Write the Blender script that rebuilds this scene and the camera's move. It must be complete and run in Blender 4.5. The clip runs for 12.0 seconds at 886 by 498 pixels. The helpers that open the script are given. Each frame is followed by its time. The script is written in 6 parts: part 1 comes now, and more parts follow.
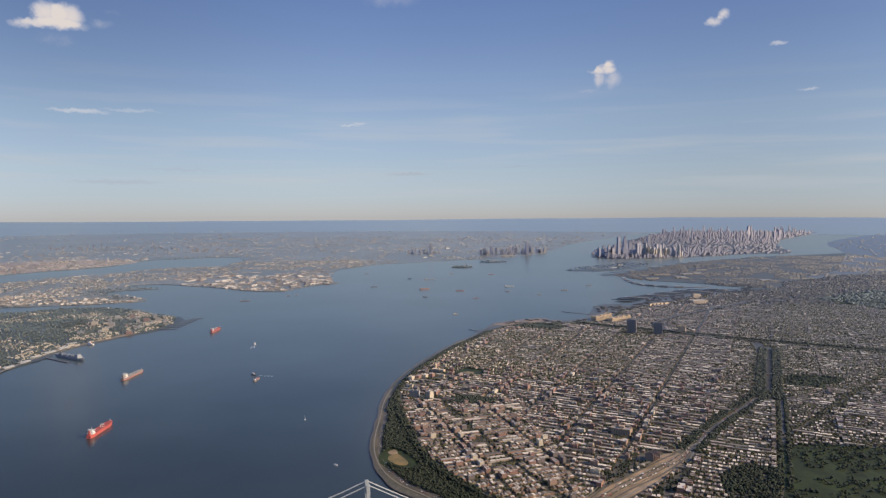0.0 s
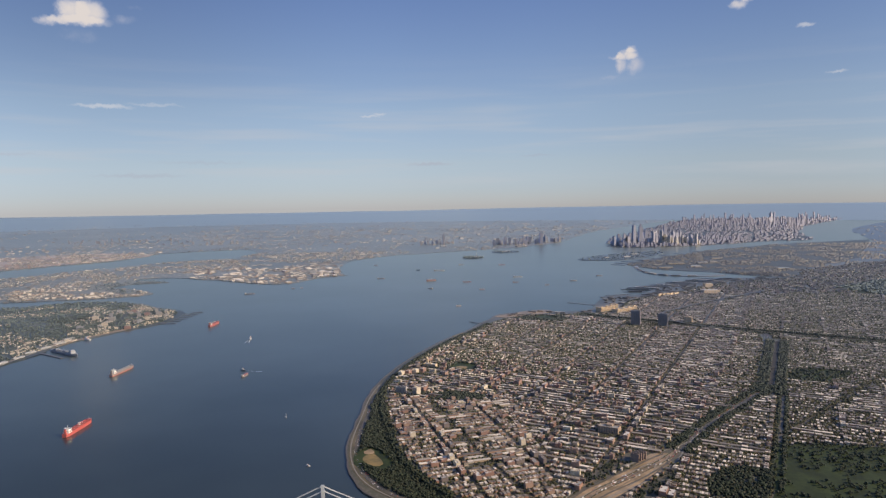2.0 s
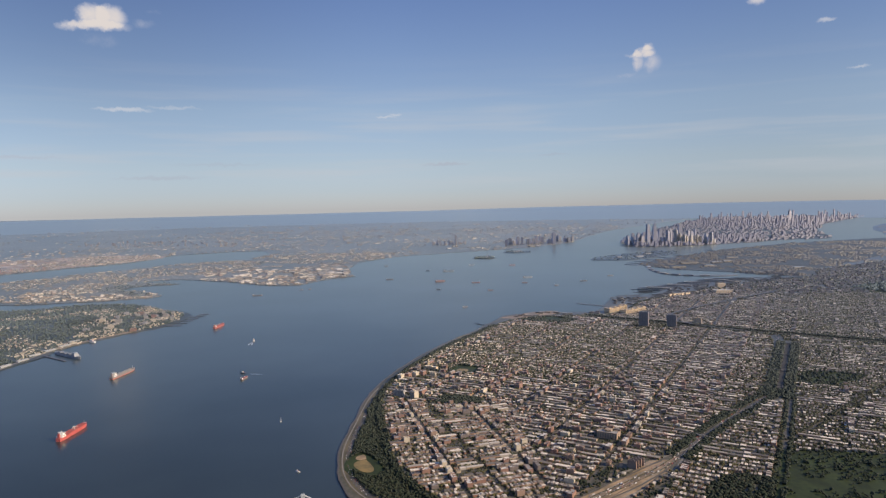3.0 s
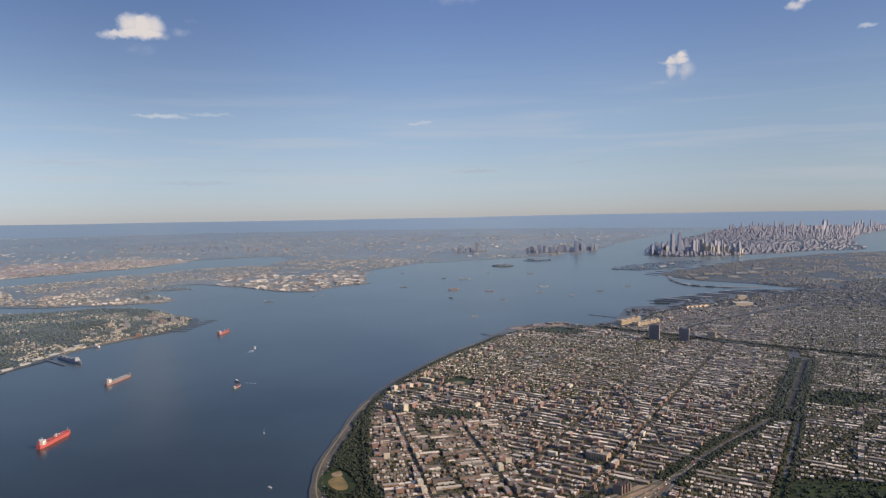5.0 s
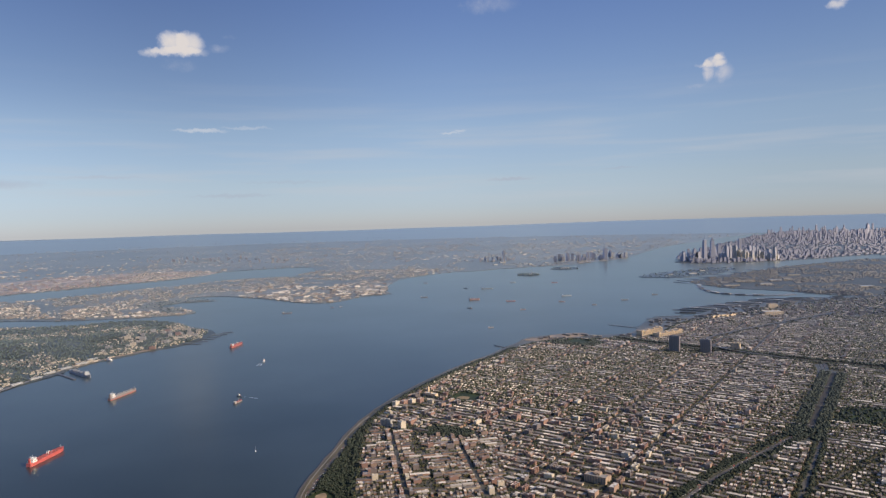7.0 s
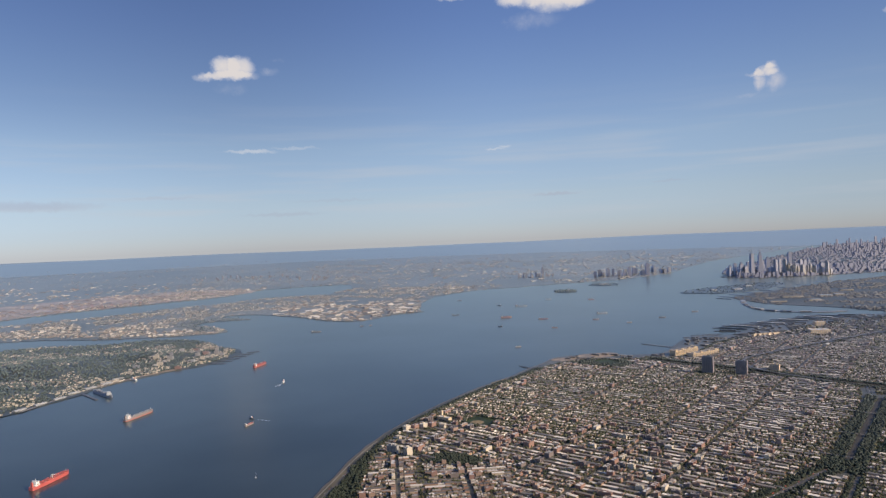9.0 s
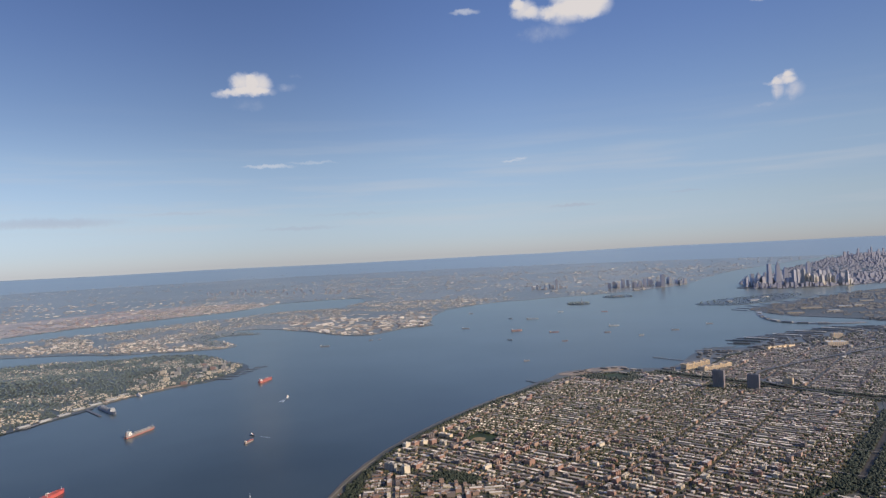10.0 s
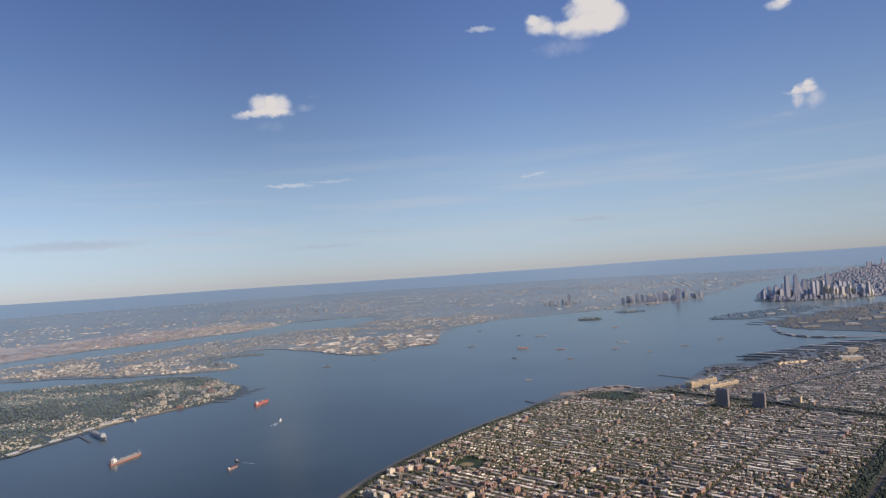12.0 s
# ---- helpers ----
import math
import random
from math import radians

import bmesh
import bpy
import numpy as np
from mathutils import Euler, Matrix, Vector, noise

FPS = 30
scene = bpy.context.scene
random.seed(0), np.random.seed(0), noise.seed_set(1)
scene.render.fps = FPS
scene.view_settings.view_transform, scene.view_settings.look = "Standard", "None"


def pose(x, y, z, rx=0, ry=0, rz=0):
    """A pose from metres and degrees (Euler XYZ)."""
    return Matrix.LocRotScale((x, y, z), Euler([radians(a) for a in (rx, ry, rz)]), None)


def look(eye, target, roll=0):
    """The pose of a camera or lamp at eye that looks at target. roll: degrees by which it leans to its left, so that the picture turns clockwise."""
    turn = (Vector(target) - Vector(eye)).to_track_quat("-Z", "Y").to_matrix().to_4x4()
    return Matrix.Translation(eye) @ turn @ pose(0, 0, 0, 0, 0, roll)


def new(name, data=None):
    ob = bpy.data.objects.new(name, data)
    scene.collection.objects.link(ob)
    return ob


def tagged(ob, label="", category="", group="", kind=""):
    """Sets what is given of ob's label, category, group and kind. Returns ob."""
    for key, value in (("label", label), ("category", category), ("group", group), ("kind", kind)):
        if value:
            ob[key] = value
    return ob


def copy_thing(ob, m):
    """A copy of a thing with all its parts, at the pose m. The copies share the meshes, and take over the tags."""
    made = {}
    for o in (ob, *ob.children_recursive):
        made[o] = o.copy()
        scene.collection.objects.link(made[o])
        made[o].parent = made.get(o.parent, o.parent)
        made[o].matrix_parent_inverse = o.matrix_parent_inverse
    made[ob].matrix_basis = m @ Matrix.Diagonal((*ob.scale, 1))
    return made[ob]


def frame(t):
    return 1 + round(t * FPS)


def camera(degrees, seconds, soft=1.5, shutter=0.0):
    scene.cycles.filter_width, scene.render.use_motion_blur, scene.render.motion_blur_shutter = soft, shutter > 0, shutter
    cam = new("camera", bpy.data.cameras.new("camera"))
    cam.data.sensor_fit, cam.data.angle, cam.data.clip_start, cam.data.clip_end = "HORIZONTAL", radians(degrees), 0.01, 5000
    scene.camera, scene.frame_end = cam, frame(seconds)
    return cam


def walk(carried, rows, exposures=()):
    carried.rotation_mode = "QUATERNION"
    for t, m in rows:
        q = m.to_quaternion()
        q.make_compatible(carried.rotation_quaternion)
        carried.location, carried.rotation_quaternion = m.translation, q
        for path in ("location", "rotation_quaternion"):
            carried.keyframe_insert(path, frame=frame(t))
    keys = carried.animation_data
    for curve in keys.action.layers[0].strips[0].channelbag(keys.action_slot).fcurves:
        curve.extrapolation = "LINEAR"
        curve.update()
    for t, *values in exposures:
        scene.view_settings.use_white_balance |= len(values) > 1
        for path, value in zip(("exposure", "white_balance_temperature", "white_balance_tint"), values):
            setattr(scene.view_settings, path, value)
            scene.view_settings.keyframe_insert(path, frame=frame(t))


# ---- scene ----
# The harbour is laid out at one tenth of its true size: 1 unit here is 10 m outside.
cam = camera(67.6, 12.0, soft=1.3)
PATH = [
    (0, (0.89, 0.364, 103.509), (0.88, 2.36, 103.385), -0.1),
    (0.5, (5.559, 3.058, 103.557), (5.541, 5.053, 103.417), -0.3),
    (1, (10.194, 5.779, 103.618), (10.169, 7.774, 103.477), -0.2),
    (1.5, (14.809, 8.635, 103.669), (14.764, 10.629, 103.522), -0.6),
    (2, (19.474, 11.685, 103.735), (19.399, 13.678, 103.581), -0.8),
    (2.5, (24.279, 14.737, 103.781), (24.175, 16.728, 103.629), -0.9),
    (3, (29.048, 17.701, 103.793), (28.923, 19.691, 103.64), -1.2),
    (3.2, (30.897, 18.864, 103.798), (30.764, 20.853, 103.644), -1.1),
    (5, (47.031, 29.252, 103.938), (46.818, 31.236, 103.807), -0.8),
    (5.5, (51.433, 32.367, 103.965), (51.196, 34.348, 103.83), -0.7),
    (6, (55.713, 35.694, 103.998), (55.454, 37.673, 103.866), -0.7),
    (6.5, (59.84, 39.173, 104.015), (59.559, 41.15, 103.901), -1.1),
    (7, (63.971, 42.794, 104.012), (63.654, 44.766, 103.909), -1.6),
    (7.2, (65.62, 44.264, 104.016), (65.286, 46.233, 103.913), -1.4),
    (9, (80.387, 57.565, 104.155), (79.935, 59.513, 104.105), -2.3),
    (9.5, (84.385, 61.089, 104.143), (83.904, 63.03, 104.115), -2.4),
    (10, (88.316, 64.588, 104.155), (87.816, 66.524, 104.145), -2.8),
    (10.5, (92.263, 68.145, 104.189), (91.747, 70.077, 104.192), -3.2),
    (11, (96.192, 71.73, 104.248), (95.669, 73.66, 104.265), -3.3),
    (11.5, (100.044, 75.298, 104.313), (99.509, 77.224, 104.344), -3.6),
    (12, (103.886, 78.844, 104.344), (103.332, 80.765, 104.386), -3.7),
]
walk(cam, [(t, look(eye, target, roll)) for t, eye, target, roll in PATH], [(0.0, 0.10, 7000, 13), (5.5, 0.10, 6850, 12), (12.0, 0.10, 6650, 11.5)])

# ---- world and sun ----
SUN_AZ, SUN_EL = 100.0, 27.0           # degrees clockwise from +y, and above the horizon
world = bpy.data.worlds.new("sky")
scene.world = world
world.use_nodes = True
wn, wl = world.node_tree.nodes, world.node_tree.links
wn.clear()


def wnode(kind, *inputs, **settings):
    """A node of the sky; inputs are numbers, vectors or other nodes' outputs."""
    node = wn.new("ShaderNode" + kind)
    if "data_type" in settings:
        node.data_type = settings["data_type"]
    if "blend_type" in settings:
        node.blend_type = settings["blend_type"]
    if "operation" in settings:
        node.operation = settings["operation"]
    if "use_clamp" in settings:
        node.use_clamp = settings["use_clamp"]
    if "interpolation_type" in settings:
        node.interpolation_type = settings["interpolation_type"]
    if "clamp" in settings:
        node.clamp = settings["clamp"]
    if "noise_dimensions" in settings:
        node.noise_dimensions = settings["noise_dimensions"]
    if "sky_type" in settings:
        node.sky_type = settings["sky_type"]
    if "sun_disc" in settings:
        node.sun_disc = settings["sun_disc"]
    if "sun_elevation" in settings:
        node.sun_elevation = settings["sun_elevation"]
    if "sun_rotation" in settings:
        node.sun_rotation = settings["sun_rotation"]
    if "altitude" in settings:
        node.altitude = settings["altitude"]
    if "air_density" in settings:
        node.air_density = settings["air_density"]
    if "dust_density" in settings:
        node.dust_density = settings["dust_density"]
    if "ozone_density" in settings:
        node.ozone_density = settings["ozone_density"]
    for socket, value in zip(node.inputs, inputs):
        if hasattr(value, "is_output"):
            wl.new(value, socket)
        elif value is not None:
            socket.default_value = value
    return node


def wmath(how, *inputs, clamp=False):
    return wnode("Math", *inputs, operation=how, use_clamp=clamp).outputs[0]


w_dir = wnode("TexCoord").outputs["Generated"]
w_sep = wnode("SeparateXYZ", w_dir)
w_z = wmath("MAXIMUM", wmath("ADD", w_sep.outputs["Z"], 0.018), 0.004)
w_sky = wnode("TexSky", wnode("CombineXYZ", w_sep.outputs["X"], w_sep.outputs["Y"], w_z).outputs[0], sky_type="NISHITA", sun_disc=False, sun_elevation=radians(SUN_EL), sun_rotation=radians(SUN_AZ), altitude=1000, air_density=1.0, dust_density=0.6, ozone_density=2.0)
# moist air near the horizon: paler and bluer than the clean sky
w_tint = wnode("ValToRGB", w_z)
w_stops = [(0.0, (0.55, 0.60, 0.87)), (0.03, (0.59, 0.635, 0.86)), (0.07, (0.72, 0.705, 0.81)), (0.15, (0.86, 0.82, 0.86)), (0.235, (0.78, 0.785, 0.90)), (0.315, (0.70, 0.735, 0.925)), (0.42, (0.63, 0.69, 0.94)), (0.9, (0.95, 0.93, 0.98))]
while len(w_tint.color_ramp.elements) < len(w_stops):
    w_tint.color_ramp.elements.new(0.5)
for k, (p, c) in enumerate(w_stops):
    w_tint.color_ramp.elements[k].position = p
for k, (p, c) in enumerate(w_stops):
    w_tint.color_ramp.elements[k].color = (*c, 1)
w_mul = wnode("Mix", data_type="RGBA", blend_type="MULTIPLY")
w_mul.inputs["Factor"].default_value = 1.0
wl.new(w_sky.outputs[0], w_mul.inputs["A"])
wl.new(w_tint.outputs[0], w_mul.inputs["B"])
# the sky deepens away from the sun, and is dimmed towards +x to fit the view's darker right side
w_side = wnode("MapRange", w_sep.outputs["X"], -0.1, -0.55, 0.0, 0.30, interpolation_type="SMOOTHSTEP", clamp=True).outputs[0]
w_high = wnode("MapRange", w_sep.outputs["Z"], 0.04, 0.22, 0.62, 1.0, interpolation_type="SMOOTHSTEP", clamp=True).outputs[0]
w_east = wnode("MapRange", w_sep.outputs["X"], 0.05, 0.5, 0.0, 0.2, interpolation_type="SMOOTHSTEP", clamp=True).outputs[0]
w_deep = wmath("MULTIPLY", wmath("SUBTRACT", 1.0, wmath("ADD", wmath("MULTIPLY", w_side, w_high), w_east)), 0.135)
w_clear = wnode("Background", w_mul.outputs["Result"], w_deep).outputs[0]

# small clouds, each a few ragged lumps: azimuth, elevation, spread across and up in degrees, weight
PUFFS = [
    (-30.7, 14.05, 1.25, 0.95, 1.1), (-29.3, 14.05, 1.2, 1.0, 1.1), (-30.0, 13.3, 2.3, 0.45, 0.9), (-32.2, 13.15, 1.2, 0.42, 0.75), (-27.2, 13.7, 1.3, 0.4, 0.34), (-30.2, 12.3, 1.9, 0.75, 0.27), (-26.4, 14.6, 1.0, 0.3, 0.2),
    (-2.0, 19.7, 2.6, 1.5, 1.2), (-0.6, 18.9, 1.7, 1.2, 1.0), (-2.6, 18.5, 2.5, 1.0, 0.9), (-6.6, 19.1, 1.3, 0.9, 1.0), (-7.2, 19.6, 0.7, 0.5, 0.8), (-5.0, 18.7, 1.6, 0.7, 0.7), (-4.6, 17.2, 3.0, 1.0, 0.34), (-1.5, 21.2, 2.4, 1.5, 1.2),
    (13.4, 11.35, 0.95, 0.5, 0.95), (13.7, 11.75, 0.5, 0.3, 0.6), (12.75, 10.6, 0.5, 0.95, 0.75), (13.9, 10.5, 1.0, 0.95, 0.62), (11.9, 9.65, 1.0, 0.24, 0.38), (12.3, 11.2, 0.5, 0.2, 0.5),
    (21.6, 14.3, 0.85, 0.45, 0.85), (22.3, 14.8, 0.55, 0.45, 0.85), (12.0, 17.6, 1.1, 0.5, 0.8), (12.5, 17.95, 0.7, 0.4, 0.7),
]
WISPS = [(-28.9, 7.3, 2.6, 0.22, 0.6), (-25.2, 7.55, 2.6, 0.17, 0.4), (-8.2, 6.95, 1.1, 0.16, 0.5), (-7.4, 7.15, 0.7, 0.15, 0.5), (-11.6, 19.3, 1.5, 0.3, 0.6), (26.2, 12.3, 0.8, 0.2, 0.6), (28.4, 8.8, 0.9, 0.15, 0.5)]
MAUVE = [(-45.2, 3.05, 6.5, 0.5, 0.55), (-3.2, 2.92, 2.6, 0.2, 0.5), (6.0, 3.5, 2.0, 0.14, 0.35), (-36.0, 3.6, 4.0, 0.16, 0.35), (-26.5, 2.06, 4.4, 0.22, 0.4), (-22.0, 3.1, 5.0, 0.18, 0.3)]
w_rag = wnode("TexNoise", w_dir, noise_dimensions="3D")
w_rag.inputs["Scale"].default_value, w_rag.inputs["Detail"].default_value, w_rag.inputs["Roughness"].default_value = 80.0, 6.0, 0.62
w_bent = wnode("VectorMath", w_dir, wnode("VectorMath", wnode("VectorMath", w_rag.outputs["Color"], (0.5, 0.5, 0.5), operation="SUBTRACT").outputs[0], (0.013, 0.013, 0.011), operation="MULTIPLY").outputs[0], operation="ADD").outputs[0]


def lumps(rows, source):
    """How thick the clouds are in each direction."""
    total = None
    for az, el, sx, sy, weight in rows:
        a, e = radians(az), radians(el)
        ahead = Vector((math.sin(a) * math.cos(e), math.cos(a) * math.cos(e), math.sin(e)))
        right = Vector((math.cos(a), -math.sin(a), 0))
        up = right.cross(ahead)
        x = wnode("VectorMath", source, tuple(right / math.tan(radians(sx))), operation="DOT_PRODUCT").outputs["Value"]
        y = wnode("VectorMath", source, tuple(up / math.tan(radians(sy))), operation="DOT_PRODUCT").outputs["Value"]
        q = wmath("MULTIPLY_ADD", x, x, wmath("MULTIPLY", y, y))
        v = wmath("MULTIPLY", wmath("SUBTRACT", 1.0, q, clamp=True), weight)
        total = v if total is None else wmath("ADD", total, v)
    ahead_only = wmath("GREATER_THAN", w_sep.outputs["Y"], 0.0)
    return wmath("MULTIPLY", total, ahead_only)


def soft_step(value, lo, hi, top):
    n = wnode("MapRange", value, lo, hi, 0.0, top, interpolation_type="SMOOTHSTEP", clamp=True)
    return n.outputs[0]


w_thick = lumps(PUFFS, w_bent)
w_frag = wmath("MULTIPLY_ADD", w_rag.outputs[0], 0.44, -0.22)
w_puff = wmath("MULTIPLY", soft_step(wmath("ADD", w_thick, w_frag), 0.06, 0.92, 0.96), soft_step(w_thick, 0.0, 0.2, 1.0))
w_white = wnode("Mix", data_type="RGBA")
wl.new(soft_step(wmath("ADD", w_thick, wmath("MULTIPLY", w_frag, 1.6)), 0.3, 1.3, 1.0), w_white.inputs["Factor"])
w_white.inputs["A"].default_value, w_white.inputs["B"].default_value = (0.42, 0.47, 0.60, 1), (0.68, 0.65, 0.64, 1)
w_s1 = wnode("MixShader", w_puff, w_clear, wnode("Background", w_white.outputs["Result"], 1.0).outputs[0]).outputs[0]
w_wisp = soft_step(wmath("ADD", lumps(WISPS, w_bent), wmath("MULTIPLY", w_frag, 0.5)), 0.05, 0.75, 0.55)
w_s2 = wnode("MixShader", w_wisp, w_s1, wnode("Background", (0.66, 0.68, 0.72, 1), 1.0).outputs[0]).outputs[0]
w_dim = soft_step(wmath("ADD", lumps(MAUVE, w_bent), wmath("MULTIPLY", w_frag, 0.3)), 0.02, 0.7, 0.4)
w_s3 = wnode("MixShader", w_dim, w_s2, wnode("Background", (0.34, 0.33, 0.42, 1), 1.0).outputs[0]).outputs[0]
# thin level veils of cirrus low in the sky
w_flat = wnode("TexNoise", wnode("VectorMath", w_dir, (2.2, 2.2, 34.0), operation="MULTIPLY").outputs[0])
w_flat.inputs["Scale"].default_value, w_flat.inputs["Detail"].default_value = 1.6, 4.0
w_band = wmath("MULTIPLY", soft_step(w_flat.outputs[0], 0.45, 0.75, 0.36), wmath("MULTIPLY", soft_step(w_sep.outputs["Z"], -0.01, 0.05, 1.0), soft_step(w_sep.outputs["Z"], 0.22, 0.06, 1.0)))
w_s4 = wnode("MixShader", w_band, w_s3, wnode("Background", (0.50, 0.53, 0.58, 1), 1.0).outputs[0]).outputs[0]
wnode("OutputWorld", w_s4)

sun = new("sun", bpy.data.lights.new("sun", "SUN"))
sun.data.energy, sun.data.angle, sun.data.color = 5.0, radians(0.5), (1.0, 0.84, 0.64)
_az, _el = radians(SUN_AZ), radians(SUN_EL)
TO_SUN = Vector((math.sin(_az) * math.cos(_el), math.cos(_az) * math.cos(_el), math.sin(_el)))
sun.matrix_world = look(TO_SUN * 300, (0, 0, 0))

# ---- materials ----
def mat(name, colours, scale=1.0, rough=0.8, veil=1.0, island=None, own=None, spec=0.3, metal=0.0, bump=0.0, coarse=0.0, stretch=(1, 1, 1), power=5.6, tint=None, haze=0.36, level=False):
    """colours: a ramp over a noise of that scale. island, own: a second ramp over the random value of each mesh island
    or object, multiplied in.
    veil: how much distance haze is put in, as a tinted gloss at low viewing angles. level: a flat surface with a gloss
    of its own. coarse: a second, larger noise that darkens in patches."""
    m = bpy.data.materials.new(name)
    m.use_nodes = True
    n, l = m.node_tree.nodes, m.node_tree.links
    n.clear()
    out, bsdf = n.new("ShaderNodeOutputMaterial"), n.new("ShaderNodeBsdfPrincipled")
    geo, ramp, tex, mp = n.new("ShaderNodeNewGeometry"), n.new("ShaderNodeValToRGB"), n.new("ShaderNodeTexNoise"), n.new("ShaderNodeMapping")
    mp.inputs["Scale"].default_value = stretch
    l.new(geo.outputs["Position"], mp.inputs["Vector"])
    l.new(mp.outputs[0], tex.inputs["Vector"])
    tex.inputs["Scale"].default_value, tex.inputs["Detail"].default_value, tex.inputs["Roughness"].default_value = scale, 5.0, 0.65
    l.new(tex.outputs[0], ramp.inputs[0])
    fill(ramp, colours, 0.3, 0.7)
    colour = ramp.outputs[0]
    if island or own:
        r2 = n.new("ShaderNodeValToRGB")
        fill(r2, island or own, 0.0, 1.0, "CONSTANT")
        src = geo.outputs["Random Per Island"] if island else n.new("ShaderNodeObjectInfo").outputs["Random"]
        l.new(src, r2.inputs[0])
        mix = n.new("ShaderNodeMix")
        mix.data_type, mix.blend_type = "RGBA", "MULTIPLY"
        mix.inputs["Factor"].default_value = 1.0
        l.new(colour, mix.inputs["A"])
        l.new(r2.outputs[0], mix.inputs["B"])
        colour = mix.outputs["Result"]
    if coarse:
        t2, r3, mix = n.new("ShaderNodeTexNoise"), n.new("ShaderNodeValToRGB"), n.new("ShaderNodeMix")
        t2.inputs["Scale"].default_value, t2.inputs["Detail"].default_value = coarse, 3.0
        l.new(geo.outputs["Position"], t2.inputs["Vector"])
        l.new(t2.outputs[0], r3.inputs[0])
        fill(r3, [(0.55, 0.58, 0.55), (1, 1, 1)], 0.4, 0.6)
        mix.data_type, mix.blend_type = "RGBA", "MULTIPLY"
        mix.inputs["Factor"].default_value = 1.0
        l.new(colour, mix.inputs["A"])
        l.new(r3.outputs[0], mix.inputs["B"])
        colour = mix.outputs["Result"]
    l.new(colour, bsdf.inputs["Base Color"])
    bsdf.inputs["Roughness"].default_value, bsdf.inputs["Metallic"].default_value = rough, metal
    bsdf.inputs["Specular IOR Level"].default_value = spec
    if bump:
        b = n.new("ShaderNodeBump")
        b.inputs["Strength"].default_value, b.inputs["Distance"].default_value = bump, 0.1
        l.new(tex.outputs[0], b.inputs["Height"])
        l.new(b.outputs[0], bsdf.inputs["Normal"])
    last = bsdf.outputs[0]
    # distance haze imitated by a tinted gloss that grows at flat viewing angles
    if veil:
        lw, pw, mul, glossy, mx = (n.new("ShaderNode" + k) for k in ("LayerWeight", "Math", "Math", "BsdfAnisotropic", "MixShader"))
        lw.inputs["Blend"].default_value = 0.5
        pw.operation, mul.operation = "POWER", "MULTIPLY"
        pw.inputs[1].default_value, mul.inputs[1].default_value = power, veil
        glossy.inputs["Roughness"].default_value, glossy.inputs["Color"].default_value = haze, (*(tint or (FLAT_HAZE if haze < 0.35 else WALL_HAZE)), 1)
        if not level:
            # upright faces take the haze as if they lay flat
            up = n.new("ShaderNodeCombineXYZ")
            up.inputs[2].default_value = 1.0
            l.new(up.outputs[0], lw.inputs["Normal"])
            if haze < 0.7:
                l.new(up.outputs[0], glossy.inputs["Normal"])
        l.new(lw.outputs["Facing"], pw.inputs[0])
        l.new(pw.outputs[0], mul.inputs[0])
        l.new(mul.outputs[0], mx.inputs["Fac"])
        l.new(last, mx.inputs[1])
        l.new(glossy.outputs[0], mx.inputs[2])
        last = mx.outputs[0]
    l.new(last, out.inputs["Surface"])
    return m


# haze tints mixed into flat surfaces and into upright ones
FLAT_HAZE, WALL_HAZE = (0.64, 0.71, 0.76), (0.96, 0.96, 0.95)


def fill(ramp, colours, lo, hi, how="LINEAR"):
    ramp.color_ramp.interpolation = how
    e = ramp.color_ramp.elements
    while len(e) < len(colours):
        e.new(0.5)
    for k, c in enumerate(colours):
        steps = len(colours) if how == "CONSTANT" else max(1, len(colours) - 1)
        e[k].position = lo + (hi - lo) * k / steps
    for k, c in enumerate(colours):
        e[k].color = (*c, 1)


def plain(name, c, rough=0.6, veil=1.0, spec=0.4, metal=0.0, v=0.15, scale=3.0):
    return mat(name, [tuple(k * (1 - v) for k in c), tuple(min(1, k * (1 + v)) for k in c)], scale, rough, veil, spec=spec, metal=metal)


ROOFS = [(1.35, 1.28, 1.18), (0.28, 0.26, 0.24), (0.62, 0.58, 0.54), (0.36, 0.33, 0.30), (1.3, 1.26, 1.2), (0.22, 0.21, 0.20), (0.48, 0.45, 0.42), (0.34, 0.31, 0.28), (1.15, 1.08, 1.0), (0.92, 0.88, 0.82), (0.30, 0.28, 0.26), (0.25, 0.24, 0.23), (0.55, 0.52, 0.49)]
WALLS = [(0.80, 0.55, 0.42), (0.62, 0.36, 0.26), (0.95, 0.85, 0.70), (0.70, 0.48, 0.36), (0.55, 0.34, 0.26), (0.90, 0.88, 0.84), (0.78, 0.66, 0.52), (0.50, 0.36, 0.30)]
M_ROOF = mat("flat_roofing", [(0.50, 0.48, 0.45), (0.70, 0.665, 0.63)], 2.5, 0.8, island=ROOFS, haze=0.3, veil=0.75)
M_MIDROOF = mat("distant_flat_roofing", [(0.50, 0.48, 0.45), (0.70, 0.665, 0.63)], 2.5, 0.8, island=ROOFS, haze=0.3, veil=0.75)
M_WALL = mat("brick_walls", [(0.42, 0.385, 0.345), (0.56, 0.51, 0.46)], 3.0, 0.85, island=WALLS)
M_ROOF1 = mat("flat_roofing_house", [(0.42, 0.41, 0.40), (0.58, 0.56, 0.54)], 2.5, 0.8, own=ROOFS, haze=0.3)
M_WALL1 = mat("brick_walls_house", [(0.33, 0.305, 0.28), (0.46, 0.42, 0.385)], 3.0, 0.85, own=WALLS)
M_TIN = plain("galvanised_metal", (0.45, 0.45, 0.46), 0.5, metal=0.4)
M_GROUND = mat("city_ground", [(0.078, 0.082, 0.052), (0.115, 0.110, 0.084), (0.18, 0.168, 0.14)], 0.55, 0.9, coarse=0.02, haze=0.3)
